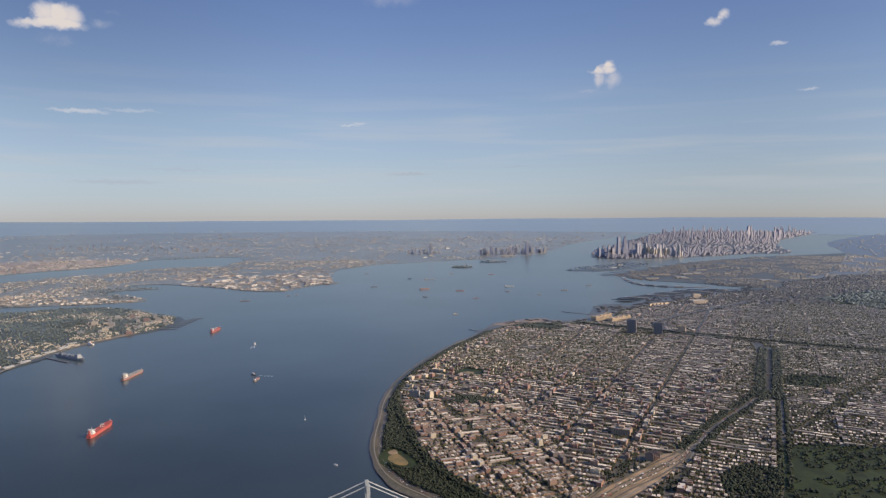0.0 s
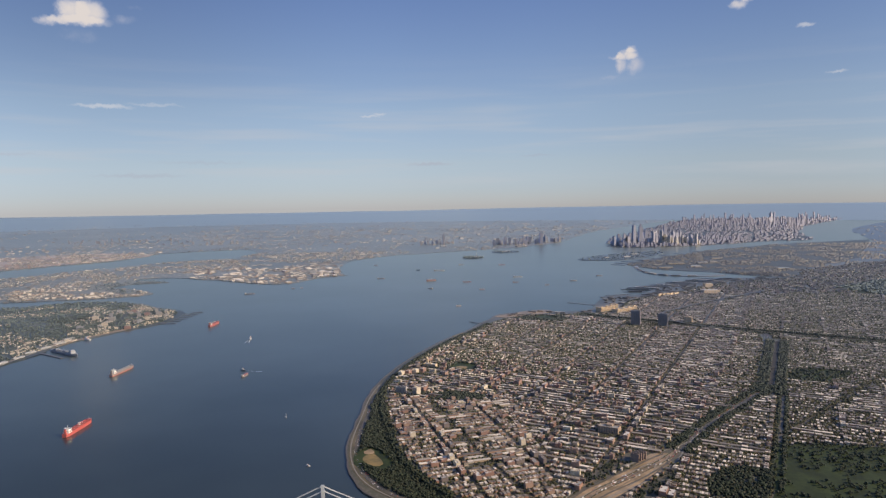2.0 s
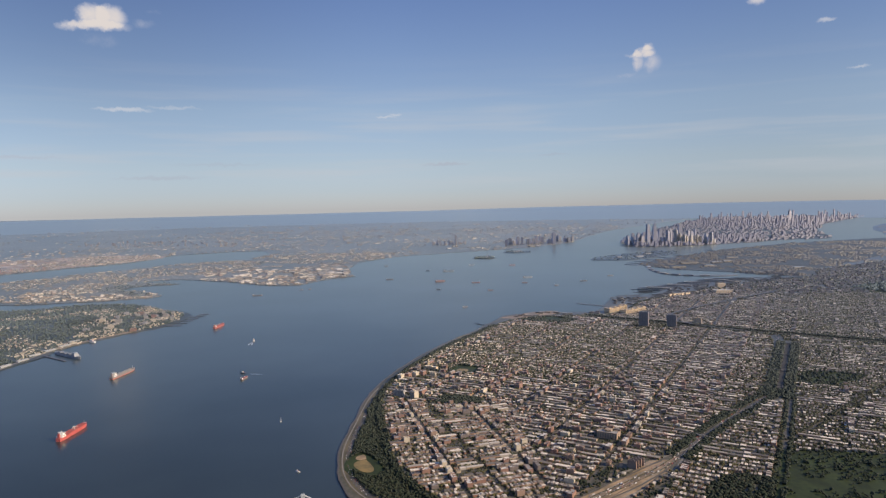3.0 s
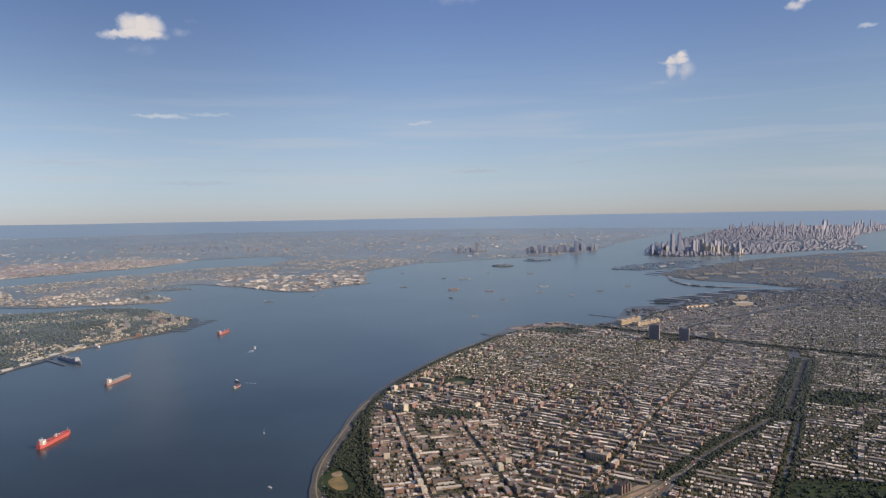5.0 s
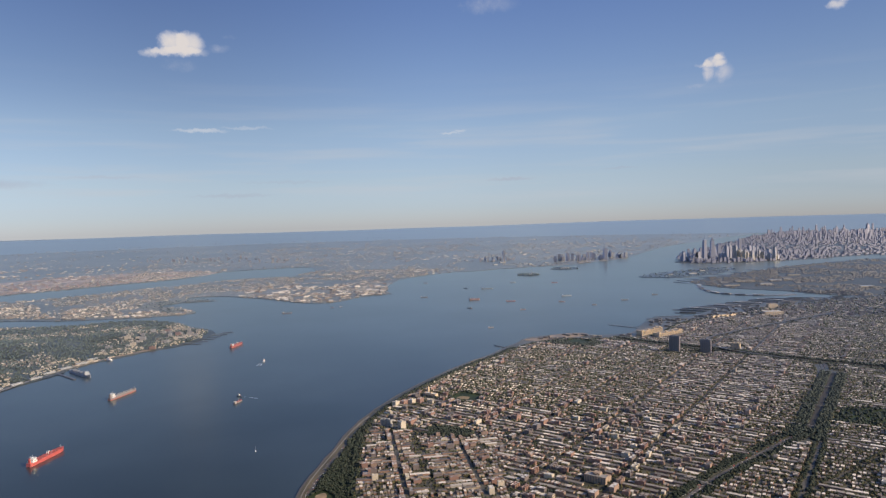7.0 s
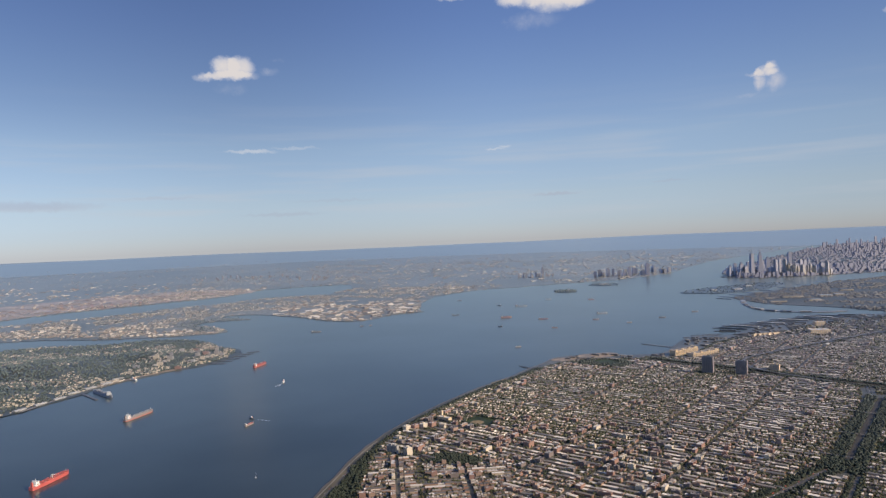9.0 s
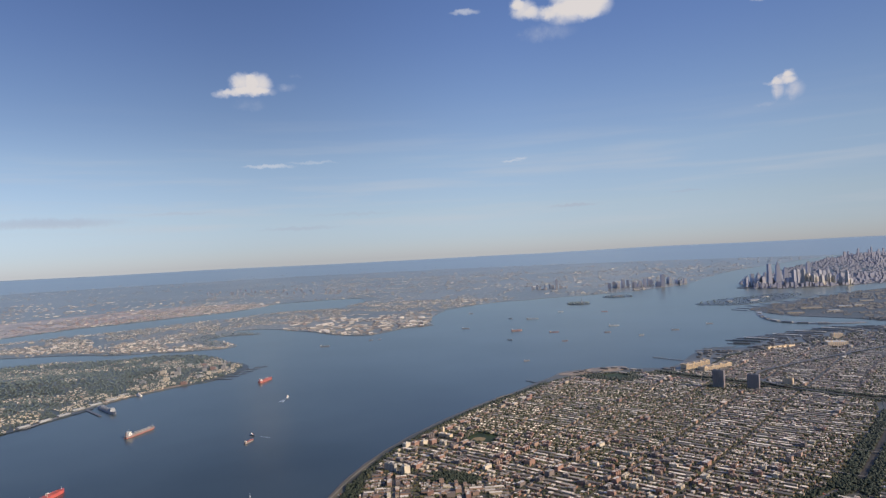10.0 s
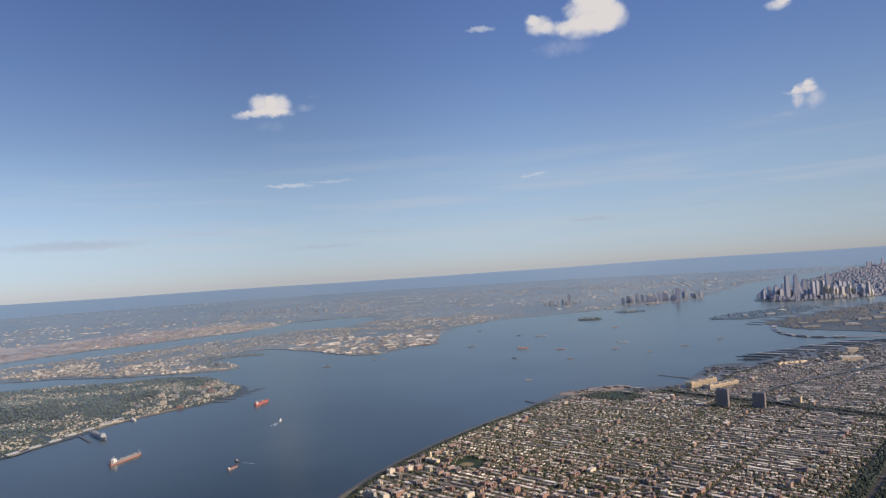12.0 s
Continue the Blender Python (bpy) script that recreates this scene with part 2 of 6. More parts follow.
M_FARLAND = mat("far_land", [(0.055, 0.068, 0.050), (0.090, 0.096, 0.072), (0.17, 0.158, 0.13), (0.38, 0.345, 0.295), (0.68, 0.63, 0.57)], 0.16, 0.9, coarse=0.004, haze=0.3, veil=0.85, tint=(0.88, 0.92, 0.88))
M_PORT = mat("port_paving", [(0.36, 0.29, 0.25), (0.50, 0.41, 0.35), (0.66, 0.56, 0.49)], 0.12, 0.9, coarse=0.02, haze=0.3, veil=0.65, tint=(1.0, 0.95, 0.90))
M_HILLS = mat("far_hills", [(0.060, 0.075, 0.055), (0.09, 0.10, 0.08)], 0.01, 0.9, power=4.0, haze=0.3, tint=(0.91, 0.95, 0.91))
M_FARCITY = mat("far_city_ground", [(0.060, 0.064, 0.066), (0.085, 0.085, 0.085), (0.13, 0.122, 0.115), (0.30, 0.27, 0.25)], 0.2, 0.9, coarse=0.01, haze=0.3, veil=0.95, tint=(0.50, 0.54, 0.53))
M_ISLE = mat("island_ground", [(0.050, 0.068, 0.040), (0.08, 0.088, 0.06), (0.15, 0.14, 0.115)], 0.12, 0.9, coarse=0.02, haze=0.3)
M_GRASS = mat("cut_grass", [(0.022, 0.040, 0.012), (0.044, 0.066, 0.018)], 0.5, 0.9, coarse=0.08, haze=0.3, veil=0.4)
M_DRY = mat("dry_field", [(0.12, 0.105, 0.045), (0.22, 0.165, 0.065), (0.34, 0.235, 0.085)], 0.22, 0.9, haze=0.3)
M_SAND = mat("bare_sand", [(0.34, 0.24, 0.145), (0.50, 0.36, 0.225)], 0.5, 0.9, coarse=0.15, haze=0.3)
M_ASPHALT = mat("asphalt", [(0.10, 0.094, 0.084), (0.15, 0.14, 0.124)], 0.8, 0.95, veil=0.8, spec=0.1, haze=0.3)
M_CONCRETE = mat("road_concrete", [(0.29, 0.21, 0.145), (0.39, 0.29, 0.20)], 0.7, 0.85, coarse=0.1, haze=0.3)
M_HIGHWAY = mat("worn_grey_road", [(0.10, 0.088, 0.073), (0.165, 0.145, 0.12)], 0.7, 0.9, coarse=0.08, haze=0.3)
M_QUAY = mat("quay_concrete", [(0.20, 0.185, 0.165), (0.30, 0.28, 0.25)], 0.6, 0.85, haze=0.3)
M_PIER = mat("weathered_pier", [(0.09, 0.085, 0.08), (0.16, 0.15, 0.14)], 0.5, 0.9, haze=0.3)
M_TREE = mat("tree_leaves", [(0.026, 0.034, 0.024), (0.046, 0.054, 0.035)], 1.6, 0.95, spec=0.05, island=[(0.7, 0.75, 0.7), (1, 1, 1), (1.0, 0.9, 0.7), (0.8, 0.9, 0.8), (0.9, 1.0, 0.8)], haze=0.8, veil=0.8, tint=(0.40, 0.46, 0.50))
# distant crowns: haze put in through a brighter, bluer gloss tint
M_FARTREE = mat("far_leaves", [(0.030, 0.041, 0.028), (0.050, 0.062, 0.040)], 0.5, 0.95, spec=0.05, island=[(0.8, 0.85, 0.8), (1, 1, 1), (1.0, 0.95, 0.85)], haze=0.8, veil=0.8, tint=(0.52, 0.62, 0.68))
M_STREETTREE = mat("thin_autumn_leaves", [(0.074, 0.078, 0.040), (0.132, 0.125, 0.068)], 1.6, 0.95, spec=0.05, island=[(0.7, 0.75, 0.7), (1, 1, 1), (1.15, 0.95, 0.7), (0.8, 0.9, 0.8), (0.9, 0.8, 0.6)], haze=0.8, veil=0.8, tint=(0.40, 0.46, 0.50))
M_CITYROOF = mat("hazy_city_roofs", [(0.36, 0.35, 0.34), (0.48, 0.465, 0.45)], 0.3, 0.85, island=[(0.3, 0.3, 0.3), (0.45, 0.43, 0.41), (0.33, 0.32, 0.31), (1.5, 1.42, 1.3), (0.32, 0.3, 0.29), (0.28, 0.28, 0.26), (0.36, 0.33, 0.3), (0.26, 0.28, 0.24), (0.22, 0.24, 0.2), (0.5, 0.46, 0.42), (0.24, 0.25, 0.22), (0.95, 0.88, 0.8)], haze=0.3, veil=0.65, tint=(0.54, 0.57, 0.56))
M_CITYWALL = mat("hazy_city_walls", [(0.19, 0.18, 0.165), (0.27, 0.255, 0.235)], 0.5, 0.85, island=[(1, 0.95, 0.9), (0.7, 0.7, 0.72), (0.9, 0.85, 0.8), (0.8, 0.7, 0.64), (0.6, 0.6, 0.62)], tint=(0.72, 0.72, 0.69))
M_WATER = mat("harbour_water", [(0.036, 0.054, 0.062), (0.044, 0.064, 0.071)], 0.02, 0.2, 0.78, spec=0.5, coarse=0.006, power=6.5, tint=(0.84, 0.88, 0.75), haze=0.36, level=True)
M_WAKE = plain("white_foam", (0.75, 0.78, 0.8), 0.8)
M_RED = plain("red_hull_paint", (0.52, 0.105, 0.085), 0.45)
M_ORANGE = plain("orange_hull_paint", (0.45, 0.125, 0.08), 0.45)
M_GREENDECK = plain("grey_green_deck", (0.16, 0.19, 0.15), 0.7)
M_REDDECK = plain("red_oxide_deck", (0.36, 0.07, 0.045), 0.7)
M_HULLGREY = plain("grey_brown_hull_paint", (0.27, 0.22, 0.20), 0.5)
M_HATCH = plain("grey_hatch_paint", (0.36, 0.36, 0.33), 0.7)
# hull red dulled in its colour to imitate haze over far ships
M_HAZERED = plain("hazed_red_paint", (0.36, 0.20, 0.16), 0.6)
M_PALEHULL = plain("pale_grey_hull_paint", (0.55, 0.57, 0.56), 0.5)
M_WHITE = plain("white_ship_paint", (0.80, 0.79, 0.76), 0.5)
M_DARK = plain("dark_hull_paint", (0.035, 0.04, 0.05), 0.5)
M_NAVY = plain("grey_ship_paint", (0.36, 0.38, 0.40), 0.6)
M_SLATE = plain("dark_grey_ship_paint", (0.23, 0.24, 0.255), 0.6)
M_GLASS = plain("dark_glazing", (0.03, 0.04, 0.05), 0.15, spec=0.7)
M_WINDOW = plain("brownish_window_glass", (0.13, 0.12, 0.11), 0.3, spec=0.5)
M_OLIVE = mat("dry_verge", [(0.10, 0.088, 0.05), (0.19, 0.155, 0.085)], 0.5, 0.9, coarse=0.06, haze=0.3)
M_STEEL = plain("pale_painted_steel", (0.42, 0.45, 0.46), 0.5)
M_CABLE = plain("pale_painted_cable", (0.48, 0.50, 0.50), 0.5)
M_BUFF = mat("buff_concrete_wall", [(0.63, 0.485, 0.32), (0.75, 0.59, 0.40)], 1.0, 0.8, veil=0.5)
M_BRICK = mat("brown_brick_wall", [(0.17, 0.14, 0.125), (0.23, 0.185, 0.165)], 2.0, 0.85)
# brown brick lightened and veiled more strongly to imitate haze
M_HAZEBRICK = mat("hazed_brown_brick_wall", [(0.22, 0.18, 0.155), (0.29, 0.235, 0.20)], 2.0, 0.85, veil=1.2)
M_REDBRICK = mat("red_brick_wall", [(0.27, 0.155, 0.115), (0.35, 0.21, 0.155)], 2.0, 0.85)
M_BROWNBRICK = mat("rust_brown_brick_wall", [(0.30, 0.20, 0.15), (0.40, 0.28, 0.21)], 2.0, 0.85)
M_TANBRICK = mat("tan_brick_wall", [(0.36, 0.26, 0.18), (0.46, 0.34, 0.24)], 2.0, 0.85)
M_GREYROOF = mat("grey_roof_gravel", [(0.26, 0.25, 0.24), (0.40, 0.385, 0.37)], 1.0, 0.8, haze=0.3)
M_CREAM = mat("cream_brick_wall", [(0.55, 0.47, 0.36), (0.68, 0.60, 0.47)], 2.0, 0.8)
M_PALEROOF = mat("pale_roof_membrane", [(0.55, 0.53, 0.50), (0.74, 0.72, 0.68)], 1.0, 0.7, haze=0.3)
M_TANROOF = mat("weathered_tan_roof", [(0.30, 0.25, 0.19), (0.42, 0.35, 0.26)], 1.0, 0.8, haze=0.3, veil=0.6)
M_TARROOF = mat("tar_roof", [(0.09, 0.09, 0.09), (0.17, 0.165, 0.16)], 1.0, 0.8, haze=0.3)
M_COPPER = plain("green_copper", (0.44, 0.58, 0.50), 0.6)
M_FARSTONE = mat("pale_far_facade", [(0.40, 0.39, 0.38), (0.52, 0.50, 0.48)], 0.5, 0.8, own=[(1, 1, 1), (0.8, 0.76, 0.72), (1.2, 1.12, 1.0), (0.65, 0.66, 0.7)])
M_STONE = plain("grey_stone", (0.38, 0.36, 0.33), 0.8)
# facade colour kept pale to stand for sunlight on the front towers
M_LITSTONE = mat("sunlit_pale_facade", [(0.62, 0.55, 0.45), (0.74, 0.66, 0.55)], 0.5, 0.8)
# skyline towers: haze put in as a nearly full blue-grey gloss
M_TOWERG = mat("hazed_tower_facade", [(0.13, 0.13, 0.14), (0.18, 0.18, 0.19)], 0.2, 0.8, own=[(0.8, 0.85, 1), (1, 1, 1), (1, 0.92, 0.82), (0.75, 0.78, 0.85)], spec=0.6, veil=1.4, power=3.5, tint=(0.88, 0.86, 0.88), haze=0.38)
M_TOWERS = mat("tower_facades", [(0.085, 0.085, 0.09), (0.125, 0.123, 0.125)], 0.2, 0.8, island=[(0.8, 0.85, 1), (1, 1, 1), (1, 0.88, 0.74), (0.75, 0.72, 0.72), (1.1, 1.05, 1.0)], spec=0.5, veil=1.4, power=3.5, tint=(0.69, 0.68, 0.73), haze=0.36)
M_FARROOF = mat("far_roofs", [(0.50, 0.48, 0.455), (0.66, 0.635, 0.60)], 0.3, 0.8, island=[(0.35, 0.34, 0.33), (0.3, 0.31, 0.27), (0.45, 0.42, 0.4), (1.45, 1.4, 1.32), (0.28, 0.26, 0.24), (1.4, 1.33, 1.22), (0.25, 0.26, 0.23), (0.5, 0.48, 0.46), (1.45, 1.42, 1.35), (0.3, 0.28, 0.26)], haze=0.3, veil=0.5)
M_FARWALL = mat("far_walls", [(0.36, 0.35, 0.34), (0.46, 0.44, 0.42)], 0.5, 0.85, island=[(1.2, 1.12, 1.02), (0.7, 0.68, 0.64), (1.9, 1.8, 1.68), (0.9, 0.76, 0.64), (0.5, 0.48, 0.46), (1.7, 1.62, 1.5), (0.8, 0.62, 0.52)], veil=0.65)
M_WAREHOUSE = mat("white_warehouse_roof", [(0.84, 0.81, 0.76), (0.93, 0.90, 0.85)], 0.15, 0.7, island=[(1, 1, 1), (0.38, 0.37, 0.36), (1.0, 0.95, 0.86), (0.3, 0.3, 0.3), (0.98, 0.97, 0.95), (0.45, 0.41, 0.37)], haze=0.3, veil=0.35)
# farthest towns: greyed copies, haze put into their colour and gloss
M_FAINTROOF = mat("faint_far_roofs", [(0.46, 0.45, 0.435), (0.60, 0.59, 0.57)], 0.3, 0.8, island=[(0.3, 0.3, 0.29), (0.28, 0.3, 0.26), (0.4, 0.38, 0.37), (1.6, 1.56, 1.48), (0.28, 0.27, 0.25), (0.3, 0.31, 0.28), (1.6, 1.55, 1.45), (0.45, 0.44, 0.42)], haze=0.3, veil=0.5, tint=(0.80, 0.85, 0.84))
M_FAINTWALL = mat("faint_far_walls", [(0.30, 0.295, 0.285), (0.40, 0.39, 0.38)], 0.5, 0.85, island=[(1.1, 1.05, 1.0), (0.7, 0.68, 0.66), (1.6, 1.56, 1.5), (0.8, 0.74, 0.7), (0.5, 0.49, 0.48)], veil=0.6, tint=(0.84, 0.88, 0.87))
M_CRANE = plain("orange_crane_paint", (0.50, 0.22, 0.15), 0.6)


# ---- mesh building ----
class G:
    """Vertices and faces of one part."""

    def __init__(self):
        self.v, self.f = [], []

    def box(self, x, y, z, sx, sy, sz, rz=0.0, top=1.0):
        """A box that stands on z; top: how far its upper face is drawn in."""
        b, c, s = len(self.v), math.cos(radians(rz)), math.sin(radians(rz))
        for k, h in ((1.0, 0.0), (top, sz)):
            for px, py in ((-1, -1), (1, -1), (1, 1), (-1, 1)):
                qx, qy = px * sx / 2 * k, py * sy / 2 * k
                self.v.append((x + qx * c - qy * s, y + qx * s + qy * c, z + h))
        self.f += [(b + 3, b + 2, b + 1, b), (b + 4, b + 5, b + 6, b + 7)]
        self.f += [(b + i, b + (i + 1) % 4, b + 4 + (i + 1) % 4, b + 4 + i) for i in range(4)]
        return self

    def tub(self, x, y, z, sx, sy, h, rim=0.07, t=0.06):
        """Four walls that end in a parapet round a sunken top, in one piece."""
        b = len(self.v)
        for k, hh in ((0, 0), (0, h + rim), (t, h + rim), (t, h)):
            for px, py in ((-1, -1), (1, -1), (1, 1), (-1, 1)):
                self.v.append((x + px * (sx / 2 - k), y + py * (sy / 2 - k), z + hh))
        for o in (b, b + 4, b + 8):
            self.f += [(o + i, o + (i + 1) % 4, o + 4 + (i + 1) % 4, o + 4 + i) for i in range(4)]
        self.f += [(b + 3, b + 2, b + 1, b), (b + 12, b + 13, b + 14, b + 15)]
        return self

    def rod(self, p, q, r, r2=None, n=6):
        p, q, b = Vector(p), Vector(q), len(self.v)
        d = (q - p).normalized()
        e = d.cross((0, 0, 1) if abs(d.z) < 0.9 else (1, 0, 0)).normalized()
        g = d.cross(e)
        for o, w in ((p, r), (q, r if r2 is None else r2)):
            for i in range(n):
                a = 2 * math.pi * i / n
                self.v.append(tuple(o + e * (w * math.cos(a)) + g * (w * math.sin(a))))
        self.f += [(b + i, b + (i + 1) % n, b + n + (i + 1) % n, b + n + i) for i in range(n)]
        self.f += [tuple(b + n - 1 - i for i in range(n)), tuple(b + n + i for i in range(n))]
        return self

    def tube(self, pts, r, n=6):
        """One bent rod through the points."""
        rings = []
        for i, p in enumerate(pts):
            d = (Vector(pts[min(i + 1, len(pts) - 1)]) - Vector(pts[max(i - 1, 0)])).normalized()
            e = d.cross((0, 0, 1)).normalized()
            g = d.cross(e)
            rings.append([tuple(Vector(p) + e * (r * math.cos(2 * math.pi * k / n)) + g * (r * math.sin(2 * math.pi * k / n))) for k in range(n)])
        return self.loft(rings)

    def prism(self, pts, z0, z1, inset=1.0):
        b, n = len(self.v), len(pts)
        cx, cy = sum(p[0] for p in pts) / n, sum(p[1] for p in pts) / n
        self.v += [(x, y, z0) for x, y in pts]
        self.v += [(cx + (x - cx) * inset, cy + (y - cy) * inset, z1) for x, y in pts]
        self.f += [(b + i, b + (i + 1) % n, b + n + (i + 1) % n, b + n + i) for i in range(n)]
        self.f += [tuple(b + n - 1 - i for i in range(n)), tuple(b + n + i for i in range(n))]
        return self

    def loft(self, rings):
        """Rings of equal length, joined one to the next and capped."""
        b, n = len(self.v), len(rings[0])
        for r in rings:
            self.v += r
        for k in range(len(rings) - 1):
            o = b + k * n
            self.f += [(o + i, o + (i + 1) % n, o + n + (i + 1) % n, o + n + i) for i in range(n)]
        o = b + (len(rings) - 1) * n
        self.f += [tuple(b + n - 1 - i for i in range(n)), tuple(o + i for i in range(n))]
        return self


def mesh_of(name, g, material):
    me = bpy.data.meshes.new(name)
    me.from_pydata(g.v, [], g.f)
    me.materials.append(material)
    bm = bmesh.new()
    bm.from_mesh(me)
    bmesh.ops.recalc_face_normals(bm, faces=bm.faces)
    bm.to_mesh(me)
    bm.free()
    return me


def part(name, g, material, parent=None, label=""):
    ob = new(name, mesh_of(name, g, material))
    ob.parent = parent
    return tagged(ob, label)


def thing(name, label, category, group="", m=None):
    ob = new(name)
    if m is not None:
        ob.matrix_basis = m
    return tagged(ob, label, category, group)


def arrays(name, verts, quads=None, tris=None, materials=(), index=None):
    """One object from numpy arrays of vertices and quads or triangles."""
    me = bpy.data.meshes.new(name)
    faces, k = (quads, 4) if quads is not None else (tris, 3)
    me.vertices.add(len(verts))
    me.vertices.foreach_set("co", np.ascontiguousarray(verts, dtype=np.float32).ravel())
    me.loops.add(len(faces) * k)
    me.loops.foreach_set("vertex_index", np.ascontiguousarray(faces, dtype=np.int32).ravel())
    me.polygons.add(len(faces))
    me.polygons.foreach_set("loop_start", np.arange(len(faces), dtype=np.int32) * k)
    for m in materials:
        me.materials.append(m)
    if index is not None:
        me.polygons.foreach_set("material_index", np.ascontiguousarray(index, dtype=np.int32))
    me.update(calc_edges=True)
    me.validate()
    me.shade_flat()
    return new(name, me)


BOX_Q = np.array([(4, 5, 6, 7), (0, 1, 5, 4), (1, 2, 6, 5), (2, 3, 7, 6), (3, 0, 4, 7)])


def boxes(name, rows, wall, roof, label, category):
    """Many plain buildings as one object. Rows: x, y, z, width, depth, height, turn in degrees."""
    a = np.asarray(rows, float)
    n = len(a)
    c, s = np.cos(np.radians(a[:, 6])), np.sin(np.radians(a[:, 6]))
    v = np.zeros((n, 8, 3))
    for i, (px, py) in enumerate(((-1, -1), (1, -1), (1, 1), (-1, 1))):
        qx, qy = px * a[:, 3] / 2, py * a[:, 4] / 2
        for j, z in ((i, a[:, 2]), (i + 4, a[:, 2] + a[:, 5])):
            v[:, j] = np.stack([a[:, 0] + qx * c - qy * s, a[:, 1] + qx * s + qy * c, z], -1)
    q = (BOX_Q[None] + 8 * np.arange(n)[:, None, None]).reshape(-1, 4)
    ob = arrays(name, v.reshape(-1, 3), quads=q, materials=(roof, wall), index=np.tile((0, 1, 1, 1, 1), n))
    return tagged(ob, label, category, kind="stuff")


def gabled(name, rows, wall, roof, label, category):
    """Many small pitched-roof houses as one object, ridge along the longer side. Rows as for boxes."""
    a = np.asarray(rows, float)
    n = len(a)
    c, s = np.cos(np.radians(a[:, 6])), np.sin(np.radians(a[:, 6]))
    v = np.zeros((n, 12, 3))
    for i, (px, py, k) in enumerate([(x, y, k) for k in (1, 1, 0.08) for x, y in ((-1, -1), (1, -1), (1, 1), (-1, 1))]):
        qx, qy, z = k * px * a[:, 3] / 2, py * a[:, 4] / 2, a[:, 2] + a[:, 5] * (0, 0.72, 1.15)[i // 4]
        v[:, i] = np.stack([a[:, 0] + qx * c - qy * s, a[:, 1] + qx * s + qy * c, z], -1)
    q = np.array([(4, 8, 11, 7), (9, 5, 6, 10), (8, 9, 10, 11), (0, 1, 5, 4), (1, 2, 6, 5), (2, 3, 7, 6), (3, 0, 4, 7), (4, 5, 9, 8), (6, 7, 11, 10)])
    q = (q[None] + 12 * np.arange(n)[:, None, None]).reshape(-1, 4)
    ob = arrays(name, v.reshape(-1, 3), quads=q, materials=(roof, wall), index=np.tile((0, 0, 0, 1, 1, 1, 1, 1, 1), n))
    return tagged(ob, label, category, kind="stuff")


_p = (1 + 5 ** 0.5) / 2
ICO_V = np.array([(-1, _p, 0), (1, _p, 0), (-1, -_p, 0), (1, -_p, 0), (0, -1, _p), (0, 1, _p), (0, -1, -_p), (0, 1, -_p), (_p, 0, -1), (_p, 0, 1), (-_p, 0, -1), (-_p, 0, 1)]) / 1.9
ICO_F = np.array([0, 11, 5, 0, 5, 1, 0, 1, 7, 0, 7, 10, 0, 10, 11, 1, 5, 9, 5, 11, 4, 11, 10, 2, 10, 7, 6, 7, 1, 8, 3, 9, 4, 3, 4, 2, 3, 2, 6, 3, 6, 8, 3, 8, 9, 4, 9, 5, 2, 4, 11, 6, 2, 10, 8, 6, 7, 9, 8, 1]).reshape(-1, 3)
rng = np.random.default_rng(7)


def crowns(name, rows, label, category="trees", clumps=1, material=None, flat=0.95):
    """Many tree crowns as one object of ragged clumps. Rows: x, y, z of the ground, radius."""
    a = np.asarray(rows, float)
    if clumps > 1:
        a = np.repeat(a, clumps, 0)
        a[:, :2] += rng.normal(0, 0.45, (len(a), 2)) * a[:, 3:4]
        a[:, 2] += rng.uniform(0, 0.5, len(a)) * a[:, 3]
        a[:, 3] *= rng.uniform(0.5, 0.8, len(a))
    n = len(a)
    v = ICO_V[None] * rng.uniform(0.65, 1.25, (n, 12, 1))
    turn = rng.uniform(0, 6.28, n)
    c, s = np.cos(turn)[:, None], np.sin(turn)[:, None]
    x, y, z = v[..., 0] * c - v[..., 1] * s, v[..., 0] * s + v[..., 1] * c, v[..., 2] * flat
    v = np.stack([x, y, z], -1) * a[:, None, 3:4]
    v[..., 0] += a[:, None, 0]
    v[..., 1] += a[:, None, 1]
    v[..., 2] += a[:, None, 2] + a[:, None, 3] * 0.85
    f = (ICO_F[None] + 12 * np.arange(n)[:, None, None]).reshape(-1, 3)
    return tagged(arrays(name, v.reshape(-1, 3), tris=f, materials=(material or M_TREE,)), label, category, kind="stuff")


def inside(poly, x, y):
    """Which of the places lie in the polygon."""
    x, y = np.asarray(x, float), np.asarray(y, float)
    hit = np.zeros(x.shape, bool)
    for (x0, y0), (x1, y1) in zip(poly, poly[1:] + poly[:1]):
        if y0 == y1:
            continue
        hit ^= ((y0 > y) != (y1 > y)) & (x < (x1 - x0) * (y - y0) / (y1 - y0) + x0)
    return hit


def near_line(pts, x, y, wide):
    """Which of the places lie within wide of the line."""
    x, y = np.asarray(x, float), np.asarray(y, float)
    best = np.full(x.shape, 1e9)
    for (x0, y0), (x1, y1) in zip(pts, pts[1:]):
        dx, dy = x1 - x0, y1 - y0
        t = np.clip(((x - x0) * dx + (y - y0) * dy) / (dx * dx + dy * dy), 0, 1)
        best = np.minimum(best, np.hypot(x - x0 - t * dx, y - y0 - t * dy))
    return best < wide


